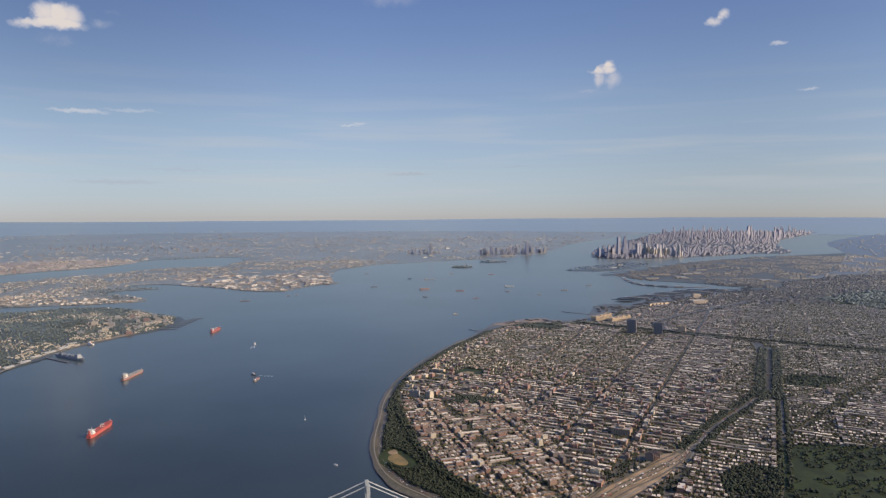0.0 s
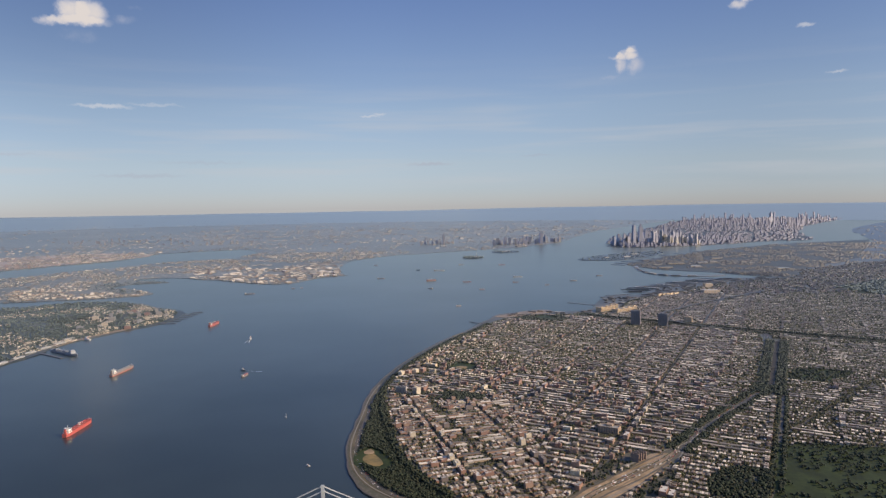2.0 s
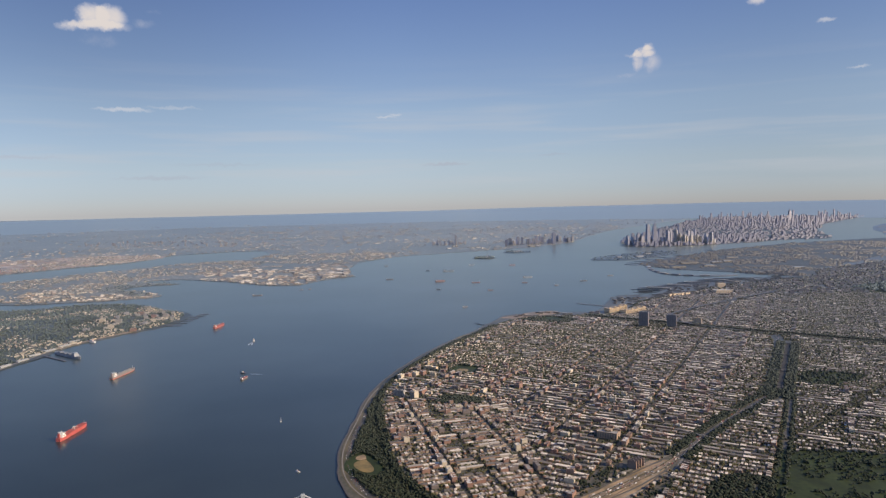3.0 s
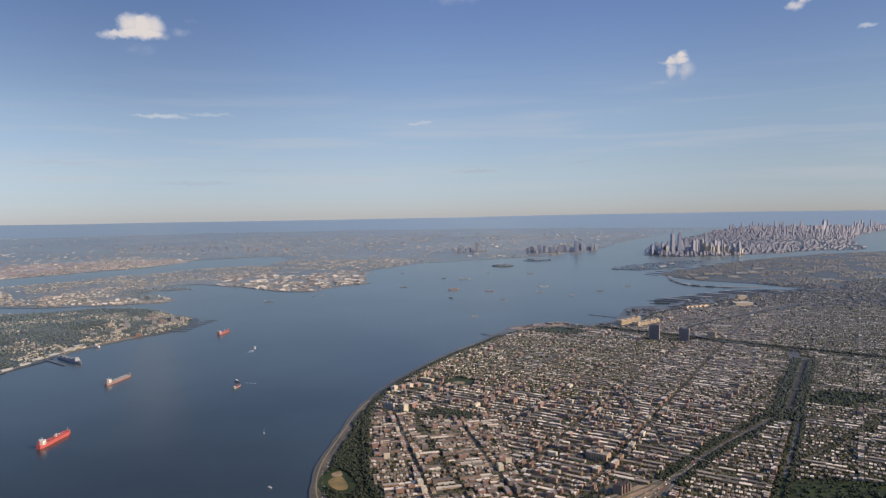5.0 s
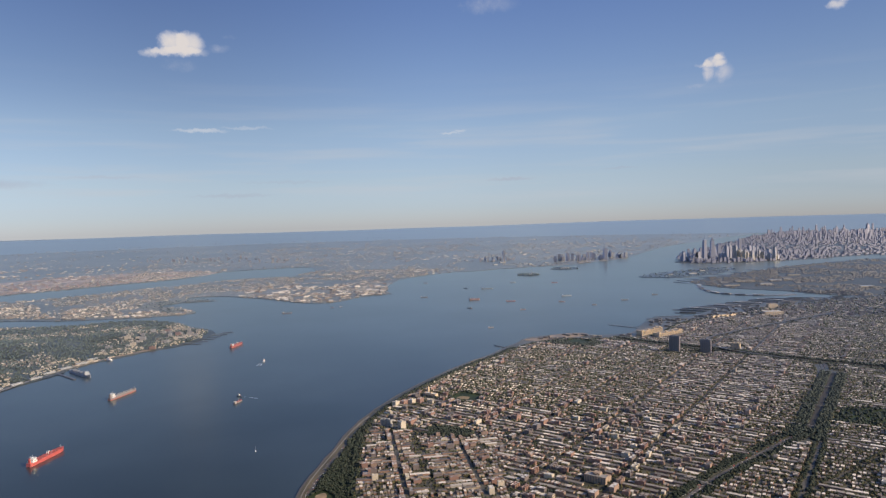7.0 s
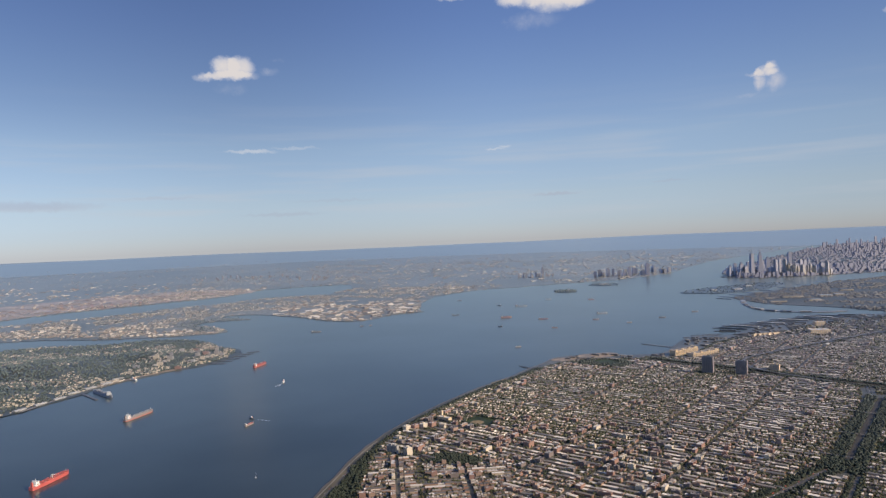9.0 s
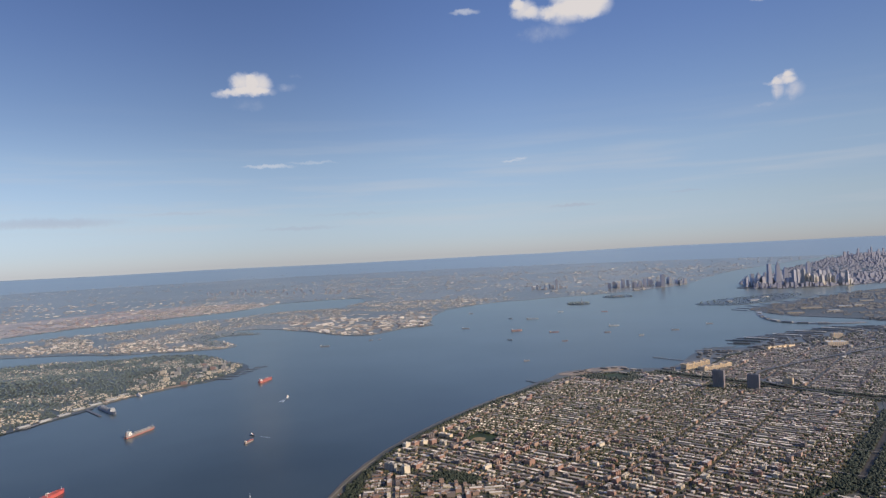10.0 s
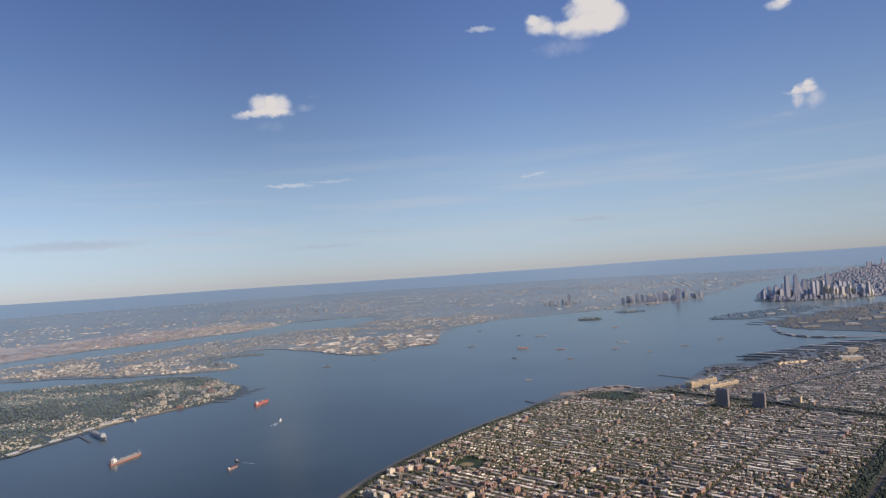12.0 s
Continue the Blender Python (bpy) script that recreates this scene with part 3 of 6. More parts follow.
def smooth(pts, steps=4, closed=False, rough=0.0):
    """A rounded line through the points, a little uneven."""
    out, n = [], len(pts)
    for i in range(n if closed else n - 1):
        p = [Vector(pts[(i + k) % n] if closed else pts[min(max(i + k, 0), n - 1)]) for k in (-1, 0, 1, 2)]
        long = (p[2] - p[1]).length
        for j in range(steps):
            t = j / steps
            q = 0.5 * (2 * p[1] + (p[2] - p[0]) * t + (2 * p[0] - 5 * p[1] + 4 * p[2] - p[3]) * t * t + (3 * p[1] - p[0] - 3 * p[2] + p[3]) * t ** 3)
            w = rough * min(1.0, long / 30)
            out.append((q.x + random.uniform(-w, w) * (j > 0), q.y + random.uniform(-w, w) * (j > 0)))
    if not closed:
        out.append(tuple(pts[-1]))
    return out


def land(name, pts, z, material, label, drop=0.0):
    """A piece of land with a steep bank down to the water."""
    bm = bmesh.new()
    top = [bm.verts.new((x, y, z)) for x, y in pts]
    low = [bm.verts.new((x, y, drop - 0.3)) for x, y in pts]
    edges = [bm.edges.new((top[i], top[(i + 1) % len(top)])) for i in range(len(top))]
    bmesh.ops.triangle_fill(bm, edges=edges, use_beauty=True, normal=(0, 0, 1))
    for i in range(len(top)):
        j = (i + 1) % len(top)
        bm.faces.new((top[i], top[j], low[j], low[i]))
    for f in bm.faces:
        f.normal_update()
        if f.normal.z < -0.5:
            f.normal_flip()
    me = bpy.data.meshes.new(name)
    bm.to_mesh(me)
    bm.free()
    me.materials.append(material)
    return tagged(new(name, me), label, "land", kind="structure")


def ribbon(name, pts, width, z, material, label, category="road", thick=0.03):
    """A road or bank along a line; width: one number, or one for each end."""
    g, n = G(), len(pts)
    w0, w1 = width if isinstance(width, tuple) else (width, width)
    ring = []
    for i, p in enumerate(pts):
        a, b = Vector(pts[max(i - 1, 0)]), Vector(pts[min(i + 1, n - 1)])
        d = (b - a).normalized()
        w = (w0 + (w1 - w0) * i / (n - 1)) / 2
        zz = z[i] if isinstance(z, list) else z
        l, r = (p[0] - d.y * w, p[1] + d.x * w), (p[0] + d.y * w, p[1] - d.x * w)
        ring.append([(*l, zz), (*r, zz), (*r, zz - thick), (*l, zz - thick)])
    g.loft(ring)
    return tagged(part(name, g, material), label, category, kind="structure")


# ---- water and land ----
g = G()
g.v += [(-6000, -1500, 0), (6000, -1500, 0), (6000, 5600, 0), (-6000, 5600, 0)]
g.f += [(0, 1, 2, 3)]
tagged(part("water", g, M_WATER), "calm dark blue harbour water with faint wind streaks", "water", kind="structure")

SHORE = [(45, 180), (12, 208), (-9, 229), (-18, 237), (-26, 253), (-31, 273), (-33, 293), (-33, 321), (-34, 348), (-32, 372), (-25, 411), (-13, 450), (3, 491), (18, 521), (28, 548), (38, 570), (44, 588), (58, 599), (70, 608), (88, 612), (100, 604), (128, 612), (140, 640), (150, 670), (162, 690), (200, 706), (225, 745), (250, 770), (300, 800), (345, 828), (392, 836)]
HOOK = [(398, 846), (372, 868), (345, 900), (305, 925), (275, 958), (258, 1013), (276, 1042), (347, 1125), (422, 1203), (500, 1276), (600, 1350), (700, 1405), (770, 1395), (850, 1405), (905, 1500), (970, 1640), (1060, 1840), (1200, 2050), (1700, 2600), (4200, 5200)]
BK_SHORE = smooth(SHORE, 3, rough=0.6) + smooth(HOOK, 3, rough=4.0)
BROOKLYN = BK_SHORE + [(5400, 5200), (5400, -700), (900, -700), (400, 0), (200, 70), (100, 132)]
G1 = 1.2
land("ground", BROOKLYN, 0.35, M_GROUND, "low built-up waterfront ground beside the harbour")
# the plateau behind the shore road
BLUFF = [(62, 182), (30, 212), (14, 232), (2, 248), (-8, 268), (-14, 290), (-20, 315), (-24, 336), (-26, 372), (-18, 411), (-5, 450), (12, 490), (26, 518), (40, 548), (56, 570), (80, 582), (120, 585), (150, 600), (180, 660), (230, 700), (290, 760), (360, 800), (420, 830), (460, 900)]
BLUFF_LINE = smooth(BLUFF, 3, rough=0.4)
PLATEAU = BLUFF_LINE + [(1200, 1400), (5300, 5000), (5300, -650), (920, -650), (420, 20), (220, 80), (110, 145)]
land("ground", PLATEAU, G1, M_GROUND, "dense city ground of streets and small yards", 0.6)

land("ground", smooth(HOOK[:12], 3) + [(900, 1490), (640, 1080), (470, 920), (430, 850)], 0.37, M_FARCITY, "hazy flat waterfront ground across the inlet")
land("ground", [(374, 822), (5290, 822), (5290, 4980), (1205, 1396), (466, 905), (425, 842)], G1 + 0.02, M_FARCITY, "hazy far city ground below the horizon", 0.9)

STATEN = smooth([(-285, 400), (-282, 417), (-277, 435), (-278, 459), (-277, 484), (-267, 509), (-259, 531), (-246, 547), (-240, 570), (-243, 610), (-262, 631), (-283, 640), (-330, 676), (-387, 682), (-429, 652), (-491, 637), (-540, 612), (-700, 600), (-900, 640), (-2500, 540)], 3, rough=1.5) + [(-5600, 440), (-5600, -600), (-700, -300), (-330, 180), (-295, 330)]
land("ground", STATEN, 0.35, M_ISLE, "wooded island ground with scattered houses")
HUDSON = [(2250, 5150), (1780, 4150), (1401, 3579), (833, 2715), (495, 2147), (382, 1943), (275, 1653), (202, 1473), (131, 1389), (69, 1335), (11, 1296), (-31, 1275), (-72, 1240), (-114, 1222), (-150, 1167), (-179, 1103), (-176, 1011), (-165, 945), (-146, 906)]
BAYONNE = [(-160, 897), (-183, 872), (-203, 822), (-237, 820), (-288, 850), (-330, 872), (-379, 893), (-422, 886), (-418, 862), (-366, 846), (-405, 828), (-416, 795), (-375, 778), (-338, 744), (-346, 727), (-371, 712), (-412, 698), (-457, 684), (-529, 682), (-600, 665), (-700, 690), (-716, 763), (-690, 830), (-636, 880), (-585, 971), (-533, 1050), (-479, 1135), (-400, 1172)]
NEWARK = [(-390, 1290), (-444, 1390), (-517, 1365), (-600, 1290), (-600, 1170), (-655, 1085), (-702, 1008), (-745, 945), (-765, 890), (-785, 816), (-850, 745), (-1000, 715), (-2500, 610)]
JERSEY = smooth(HUDSON, 3, rough=4.0) + smooth(BAYONNE, 3, rough=1.5) + smooth(NEWARK, 3, rough=2.0) + [(-5600, 520), (-5600, 5150)]
plate_port = [(-600, 1290), (-610, 1180), (-660, 1095), (-707, 1018), (-750, 955), (-770, 895), (-790, 822), (-850, 760), (-1000, 735), (-1150, 760), (-1080, 900), (-980, 1060), (-880, 1230), (-740, 1330)]
land("ground", smooth(plate_port, 3, True, 3.0), 0.44, M_PORT, "pale paved port ground beside the bay")
land("ground", JERSEY, 0.4, M_FARLAND, "hazy far mainland of towns, ports and woods")
MANHATTAN = smooth([(2400, 5150), (1666, 3916), (901, 2711), (644, 2220), (497, 1908), (401, 1649), (339, 1469), (306, 1385), (316, 1352), (376, 1334), (430, 1346), (497, 1372), (590, 1425), (690, 1480), (770, 1490), (815, 1570), (860, 1700), (905, 1810), (1000, 1990), (1130, 2200), (1700, 2950), (3300, 5150)], 3, rough=2.0)
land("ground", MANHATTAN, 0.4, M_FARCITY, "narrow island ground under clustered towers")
GOVERNORS = smooth([(200, 1098), (222, 1080), (270, 1084), (337, 1150), (373, 1222), (340, 1235), (300, 1205), (250, 1165)], 3, True, 2.0)
land("ground", GOVERNORS, 0.5, M_ISLE, "small low wooded harbour island")
LIBERTY = smooth([(10, 1150), (22, 1136), (40, 1140), (48, 1156), (38, 1170), (18, 1166)], 3, True, 1.0)
land("ground", LIBERTY, 0.4, M_ISLE, "small green island with a statue")
ELLIS = smooth([(64, 1256), (84, 1242), (114, 1254), (108, 1282), (78, 1286)], 3, True, 1.0)
land("ground", ELLIS, 0.4, M_ISLE, "small flat island with low buildings")

# the land climbs towards the horizon, higher to the right to fit the camera's view
g, RISE = G(), 48
for k in range(RISE + 1):
    a = -62 + 124 * k / RISE
    high = 7 + 26 * (a > -15) * min(1, (a + 15) / 40) + 3.0 * noise.noise((a * 0.11, 0, 0)) + 1.5 * noise.noise((a * 0.5, 3, 0))
    for r, z in ((2900, 0.3), (3900, high * 0.35), (4700, high), (5300, high)):
        g.v.append((r * math.sin(radians(a)), r * math.cos(radians(a)), z))
for k in range(RISE):
    for j in range(3):
        o = 4 * k + j
        g.f.append((o, o + 4, o + 5, o + 1))
tagged(part("ground", g, M_HILLS), "faint wooded hills along the hazy horizon", "hills", kind="structure")


def mound(cx, cy, rx, ry, high, turn, material, label):
    """A wooded hill that rises out of the land."""
    n, m = 36, 10
    g, c, s = G(), math.cos(radians(turn)), math.sin(radians(turn))
    for j in range(m + 1):
        r = 1 - j / m
        for i in range(n):
            a = 2 * math.pi * i / n
            w = 1 + 0.22 * noise.noise((math.cos(a) * 1.7 + cx, math.sin(a) * 1.7, 0))
            x, y = rx * r * w * math.cos(a), ry * r * w * math.sin(a)
            z = 0.3 + high * (0.5 + 0.5 * math.cos(math.pi * r)) * (1 + 0.25 * noise.noise((x * 0.03, y * 0.03, cx)))
            g.v.append((cx + x * c - y * s, cy + x * s + y * c, z))
    for j in range(m):
        for i in range(n):
            o = j * n
            g.f.append((o + i, o + (i + 1) % n, o + n + (i + 1) % n, o + n + i))
    ob = part("ground", g, material)
    return tagged(ob, label, "hill", kind="structure")


HILLS = [(-420, 520, 120, 70, 5.0, 20), (-560, 430, 160, 90, 8.0, 10), (-330, 590, 60, 40, 3.0, 30), (-340, 430, 60, 70, 3.0, 0)]
for h in HILLS:
    mound(*h, M_ISLE, "low wooded hill behind the island shore")


def island_height(x, y):
    """How high the hills stand at a place on the island."""
    best = 0.35
    for cx, cy, rx, ry, high, turn in HILLS:
        c, s = math.cos(radians(turn)), math.sin(radians(turn))
        r = math.hypot(((x - cx) * c + (y - cy) * s) / rx, (-(x - cx) * s + (y - cy) * c) / ry)
        if r < 1:
            best = max(best, 0.3 + high * (0.5 + 0.5 * math.cos(math.pi * r)))
    return best


# ---- the city plan on the near shore ----
TURN = 26.0                                              # avenues run this many degrees clockwise from +y
AX = (math.sin(radians(TURN)), math.cos(radians(TURN)))   # along the avenues
ST = (AX[1], -AX[0])                                     # along the streets


def at_uv(u, v):
    return (u * ST[0] + v * AX[0], u * ST[1] + v * AX[1])


INTERCHANGE = [(40, 214), (50, 228), (58, 236), (66, 243), (70, 247), (82, 259), (91, 270), (99, 270), (95, 259), (86, 248), (77, 238), (70, 231), (62, 222), (54, 206)]
PLAZA = [(131, 311), (142, 325), (152, 336), (164, 350), (174, 360), (174, 354), (165, 343), (152, 328), (138, 312), (131, 306)]
HIGHWAY = smooth([(14, 190), (32, 206), (50, 222), (65, 238), (79, 250), (95, 265), (110, 283), (123, 301), (145, 326), (168, 352), (175, 362), (186, 384), (205, 424), (226, 468), (236, 500)], 4)
VIADUCT = smooth([(236, 500), (214, 520), (192, 536), (180, 556), (184, 578), (204, 602), (252, 646), (330, 712)], 4)
CUT = smooth([(112, 586), (133, 570), (188, 536), (225, 513), (262, 492), (330, 455), (470, 385)], 3)
TREELINE = [at_uv(8.6, 268), at_uv(8.6, 400)]
DIAGONAL = smooth([(150, 288), (178, 315), (224, 358), (270, 402), (340, 470)], 3)
FORTWAY = smooth([(-4, 356), (1, 338), (9, 312), (17, 288), (27, 262), (40, 232), (52, 205)], 3)
TRENCH = [at_uv(2.5, 392), at_uv(2.5, 530)]
GOLF = [(143, 280), (165, 281), (200, 274), (270, 262), (290, 180), (96, 180), (110, 214), (124, 236)]
WOODS = [(100, 226), (102, 240), (110, 254), (122, 259), (131, 254), (124, 238), (112, 218)]
VERGE_A = [(59, 240), (69, 248), (83, 263), (80, 266), (71, 259), (61, 250)]
VERGE_B = [(73, 230), (78, 237), (86, 246), (94, 255), (95, 249), (87, 238), (79, 228)]
PARK = [(195, 375), (211, 370), (230, 381), (240, 392), (224, 400), (207, 398)]
GROVE = [(2, 344), (13, 341), (26, 342), (27, 350), (15, 355), (4, 353)]
FIELDS = [(6, 402), (23, 399), (25, 412), (12, 420)]
OWL_LAWN = [(72, 577), (80, 566), (92, 564), (96, 572), (86, 581)]
OWL = [(58, 568), (67, 557), (92, 552), (105, 562), (98, 579), (80, 580), (66, 574)]
BIGPARK = [(415, 735), (436, 660), (520, 640), (640, 640), (660, 780), (520, 808)]


def free(x, y, wide=0.0):
    """Where houses may stand."""
    ok = inside(PLATEAU, x, y) & ~near_line(HIGHWAY, x, y, 5.0 + wide) & ~near_line(CUT, x, y, 6.2 + wide) & ~near_line(TRENCH, x, y, 7.5 + wide)
    ok &= ~near_line(TREELINE, x, y, 2.6 + wide) & ~near_line(VIADUCT, x, y, 2.5 + wide) & ~near_line(DIAGONAL, x, y, 1.6 + wide) & ~near_line(FORTWAY, x, y, 1.2 + wide)
    ok &= ~near_line(BLUFF_LINE[4:60], x, y, 1.5 + wide)
    ok &= ~((np.hypot(np.asarray(x) - 85, np.asarray(y) - 264) < 8 + wide))
    for p in (GOLF, PARK, GROVE, FIELDS, OWL, BIGPARK, INTERCHANGE, PLAZA, WOODS, VERGE_A, VERGE_B):
        ok &= ~inside(p, x, y)
    return ok


RESERVED = [(-16, 353, 5), (-8, 351, 5), (-20, 390, 4), (-13, 394, 4), (-6, 396, 3), (80, 295, 6), (150, 535, 7), (171, 534, 7), (-5, 410, 7), (46, 369, 4)]
houses, blocks_of_flats, street_trees = [], [], []
WIDTHS = (0.62, 0.74, 0.88)


terraces = []


def row_of_terraces(u0, u1, v, place, turn, z):
    """Houses built wall to wall in runs under one roof line."""
    u = u0
    while u < u1:
        run = min(random.choice((0.9, 1.6, 2.4, 3.4, 5.0, 7.0)) * random.uniform(0.8, 1.2), u1 - u + 0.3)
        if random.random() < 0.92:
            terraces.append((*place(u + run / 2, v + random.uniform(-0.08, 0.08)), z, run - random.choice((0.0, 0.05, 0.25)), random.uniform(1.5, 2.0), random.uniform(0.6, 0.95), turn))
            if random.random() < 0.7:
                terraces.append((*place(u + run / 2 + random.uniform(-0.3, 0.3), v + random.choice((-1, 1)) * random.uniform(0.9, 1.3)), z, run * random.uniform(0.2, 0.5), random.uniform(0.5, 1.0), random.uniform(0.3, 0.6), turn))
            if random.random() < 0.06:
                terraces.append((*place(u + run / 2, v), z, random.uniform(1.2, 2.2), 2.1, random.uniform(1.1, 1.6), turn))
        u += run + (random.uniform(0.4, 1.2) if random.random() < 0.14 else 0.0)


def row_of_houses(u0, u1, v, gap, place, turn, z, tall):
    """Houses side by side along a street."""
    u = u0
    base = random.uniform(0.62, 0.86) * tall
    while u < u1:
        k = random.randrange(3)
        w = WIDTHS[k]
        if random.random() < (0.74 if gap else 0.93):
            h = base * random.choice((1, 1, 1, 1.12, 0.9, 1.3))
            if gap:
                w = random.uniform(0.7, 1.25)
            houses.append((*place(u + w / 2, v + (random.uniform(-0.55, 0.55) if gap else random.uniform(-0.06, 0.06))), z, w, random.choice((1.7, 1.95, 1.95)), h, turn))
        u += w + (gap * random.uniform(0.6, 1.4) if gap else 0.0) + (0.5 if random.random() < 0.03 else 0)


def block(u0, u1, v0, v1, place, turn, z, leafy, flats):
    """One city block: two rows of houses back to back, shops and flats on the avenues, trees in the yards and along the kerbs."""
    gap = random.choice((0.0, 0.0, 0.0, 0.28)) if leafy < 0.6 else random.choice((0.0, 0.35, 0.45))
    for v in (v0 + 1.0, v1 - 1.0):
        if gap or place((u0 + u1) / 2, v)[1] < 258 or random.random() < 0.10:
            row_of_houses(u0 + 2.4, u1 - 2.4, v, gap, place, turn, z, 1.0)
        else:
            row_of_terraces(u0 + 2.4, u1 - 2.4, v, place, turn, z)
    for u in (u0 + 1.2, u1 - 1.2):
        if random.random() < flats:
            blocks_of_flats.append((*place(u + random.uniform(-0.1, 0.4), (v0 + v1) / 2), z, random.uniform(1.6, 2.4), (v1 - v0) * random.uniform(0.55, 0.95), random.uniform(1.3, 2.2), turn))
        else:
            v = v0 + 0.5
            while v < v1 - 0.6:
                w = random.choice(WIDTHS)
                if random.random() < 0.62:
                    houses.append((*place(u, v + w / 2), z, random.uniform(1.4, 2.0), w, random.uniform(0.7, 1.15), turn))
                elif random.random() < 0.6:
                    street_trees.append((*place(u, v + w / 2), z, random.uniform(0.35, 0.55)))
                v += w
    if flats > 0.3:
        for _ in range(random.choice((0, 1, 2, 3))):
            v = random.choice((v0 + 1.0, v1 - 1.0))
            blocks_of_flats.append((*place(random.uniform(u0 + 4, u1 - 4), v), z, random.uniform(1.8, 3.6), random.uniform(1.8, 2.4), random.uniform(1.2, 2.1), turn))
    if leafy > 0.6:
        for _ in range(int((u1 - u0) * (2.0 if u0 < -60 else 0.5 if u0 < 0 else 1.9))):
            street_trees.append((*place(random.uniform(u0 + 1, u1 - 1), random.uniform(v0, v1)), z, random.uniform(0.4, 0.7)))
    n = int((u1 - u0) * (0.5 + 1.0 * leafy))
    for _ in range(n):
        street_trees.append((*place(random.uniform(u0 + 2.2, u1 - 2.2), (v0 + v1) / 2 + random.uniform(-0.6, 0.6)), z, random.uniform(0.32, 0.56)))
    for v in (v0 - 0.45, v1 + 0.45):
        for _ in range(int((u1 - u0) * (0.55 + 0.6 * leafy))):
            street_trees.append((*place(random.uniform(u0, u1), v + random.uniform(-0.2, 0.2)), z, random.uniform(0.40, 0.74)))


AVENUES = [-219.4 + 28 * k for k in range(17)]
V0, STEP = 196.0, 8.0
for i in range(len(AVENUES) - 1):
    for j in range(76):
        kerb = 0.95 if i < 7 else -1.2
        u0, u1, v0, v1 = AVENUES[i] + kerb, AVENUES[i + 1] - kerb, V0 + STEP * j + 1.15, V0 + STEP * (j + 1) - 1.15
        x, y = at_uv((u0 + u1) / 2, (v0 + v1) / 2)
        if not (190 < y < 700 and x < 0.80 * y + 40):
            continue
        south = v0 < 400
        leafy = 0.25 + 0.5 * (u0 > -30) + 0.55 * (u0 < -95 and v0 > 372 and y < 545) + 0.3 * noise.noise((x * 0.02, y * 0.02, 5))
        flats = 0.5 if (south and u0 < -30) else (0.09 if u0 < -20 else 0.05)
        block(u0, u1, v0, v1, at_uv, -TURN, G1, leafy, flats)



def old_town(a):
    """Which places belong to the older grid by the shore."""
    return (a[:, 1] < 346) & (a[:, 0] < 41 + (345 - a[:, 1]) * 0.1)


def keep_rows(rows, first, want_old):
    """Drops the rows added since first that lie on the wrong side of the line between the grids."""
    a = np.array(rows[first:])
    rows[first:] = [row for row, old in zip(rows[first:], old_town(a)) if bool(old) == want_old]


for rows in (houses, blocks_of_flats, street_trees, terraces):
    keep_rows(rows, 0, False)
marks = [len(rows) for rows in (houses, blocks_of_flats, street_trees, terraces)]
# the older grid between the shore road and the slanting avenue
TURN2 = -18.0
AX2 = (math.sin(radians(TURN2)), math.cos(radians(TURN2)))


def at_uv2(u, v):
    return (u * AX2[1] + v * AX2[0], -u * AX2[0] + v * AX2[1])


for i in range(4):
    for j in range(26):
        u0, u1, v0, v1 = 66 + 29 * i + 0.7, 66 + 29 * (i + 1) - 0.7, 190 + 6.8 * j + 0.7, 190 + 6.8 * (j + 1) - 0.7
        x, y = at_uv2((u0 + u1) / 2, (v0 + v1) / 2)
        if 186 < y < 362 and x < 66:
            block(u0, u1, v0, v1, at_uv2, -TURN2, G1, 0.3, 0.36)
for rows, first in zip((houses, blocks_of_flats, street_trees, terraces), marks):
    keep_rows(rows, first, True)


def sift(rows, wide=0.0):
    a = np.array(rows)
    ok = free(a[:, 0], a[:, 1], wide)
    for x, y, r in RESERVED:
        ok &= np.hypot(a[:, 0] - x, a[:, 1] - y) > r
    return a[ok]


houses, blocks_of_flats, terraces = sift(houses), sift(blocks_of_flats, 0.8), sift(terraces, 0.9)
# no house inside a block of flats
order = np.argsort(houses[:, 1])
houses = houses[order]


def clear_of(rows, flats):
    keep = np.ones(len(rows), bool)
    for x, y, z, w, d, h, t in flats:
        c, s = math.cos(radians(t)), math.sin(radians(t))
        dx, dy = rows[:, 0] - x, rows[:, 1] - y
        keep &= ~((abs(dx * c + dy * s) < w / 2 + 0.5) & (abs(-dx * s + dy * c) < d / 2 + 0.5))
    return keep


houses, terraces = houses[clear_of(houses, blocks_of_flats)], terraces[clear_of(terraces, blocks_of_flats)]
trees = np.array(street_trees)
trees = trees[free(trees[:, 0], trees[:, 1], -1.2)]

# roads
def street(name, p, q, width, material, label):
    """The stretch of a straight street that runs over the plateau."""
    n = 160
    xs, ys = np.linspace(p[0], q[0], n), np.linspace(p[1], q[1], n)
    ok = inside(PLATEAU, xs, ys) & (xs < 0.85 * ys + 60)
    for poly in (GOLF, BIGPARK, PARK):
        ok &= ~inside(poly, xs, ys)
    ok &= ~near_line(BLUFF_LINE[:60], xs, ys, 1.4)
    idx = np.flatnonzero(ok)
    if len(idx) > 3:
        runs = np.split(idx, np.flatnonzero(np.diff(idx) > 1) + 1)
        run = max(runs, key=len)
        if len(run) > 3:
            ribbon(name, [(float(xs[run[0]]), float(ys[run[0]])), (float(xs[run[-1]]), float(ys[run[-1]]))], width, G1 + 0.02, material, label)


# each avenue ends at the railway cut
END_V = {}
for u in AVENUES:
    vs = np.arange(400.0, 764.0, 4.0)
    hit = near_line(CUT, u * ST[0] + vs * AX[0], u * ST[1] + vs * AX[1], 6.0)
    END_V[u] = float(vs[hit][0]) if hit.any() else 760.0
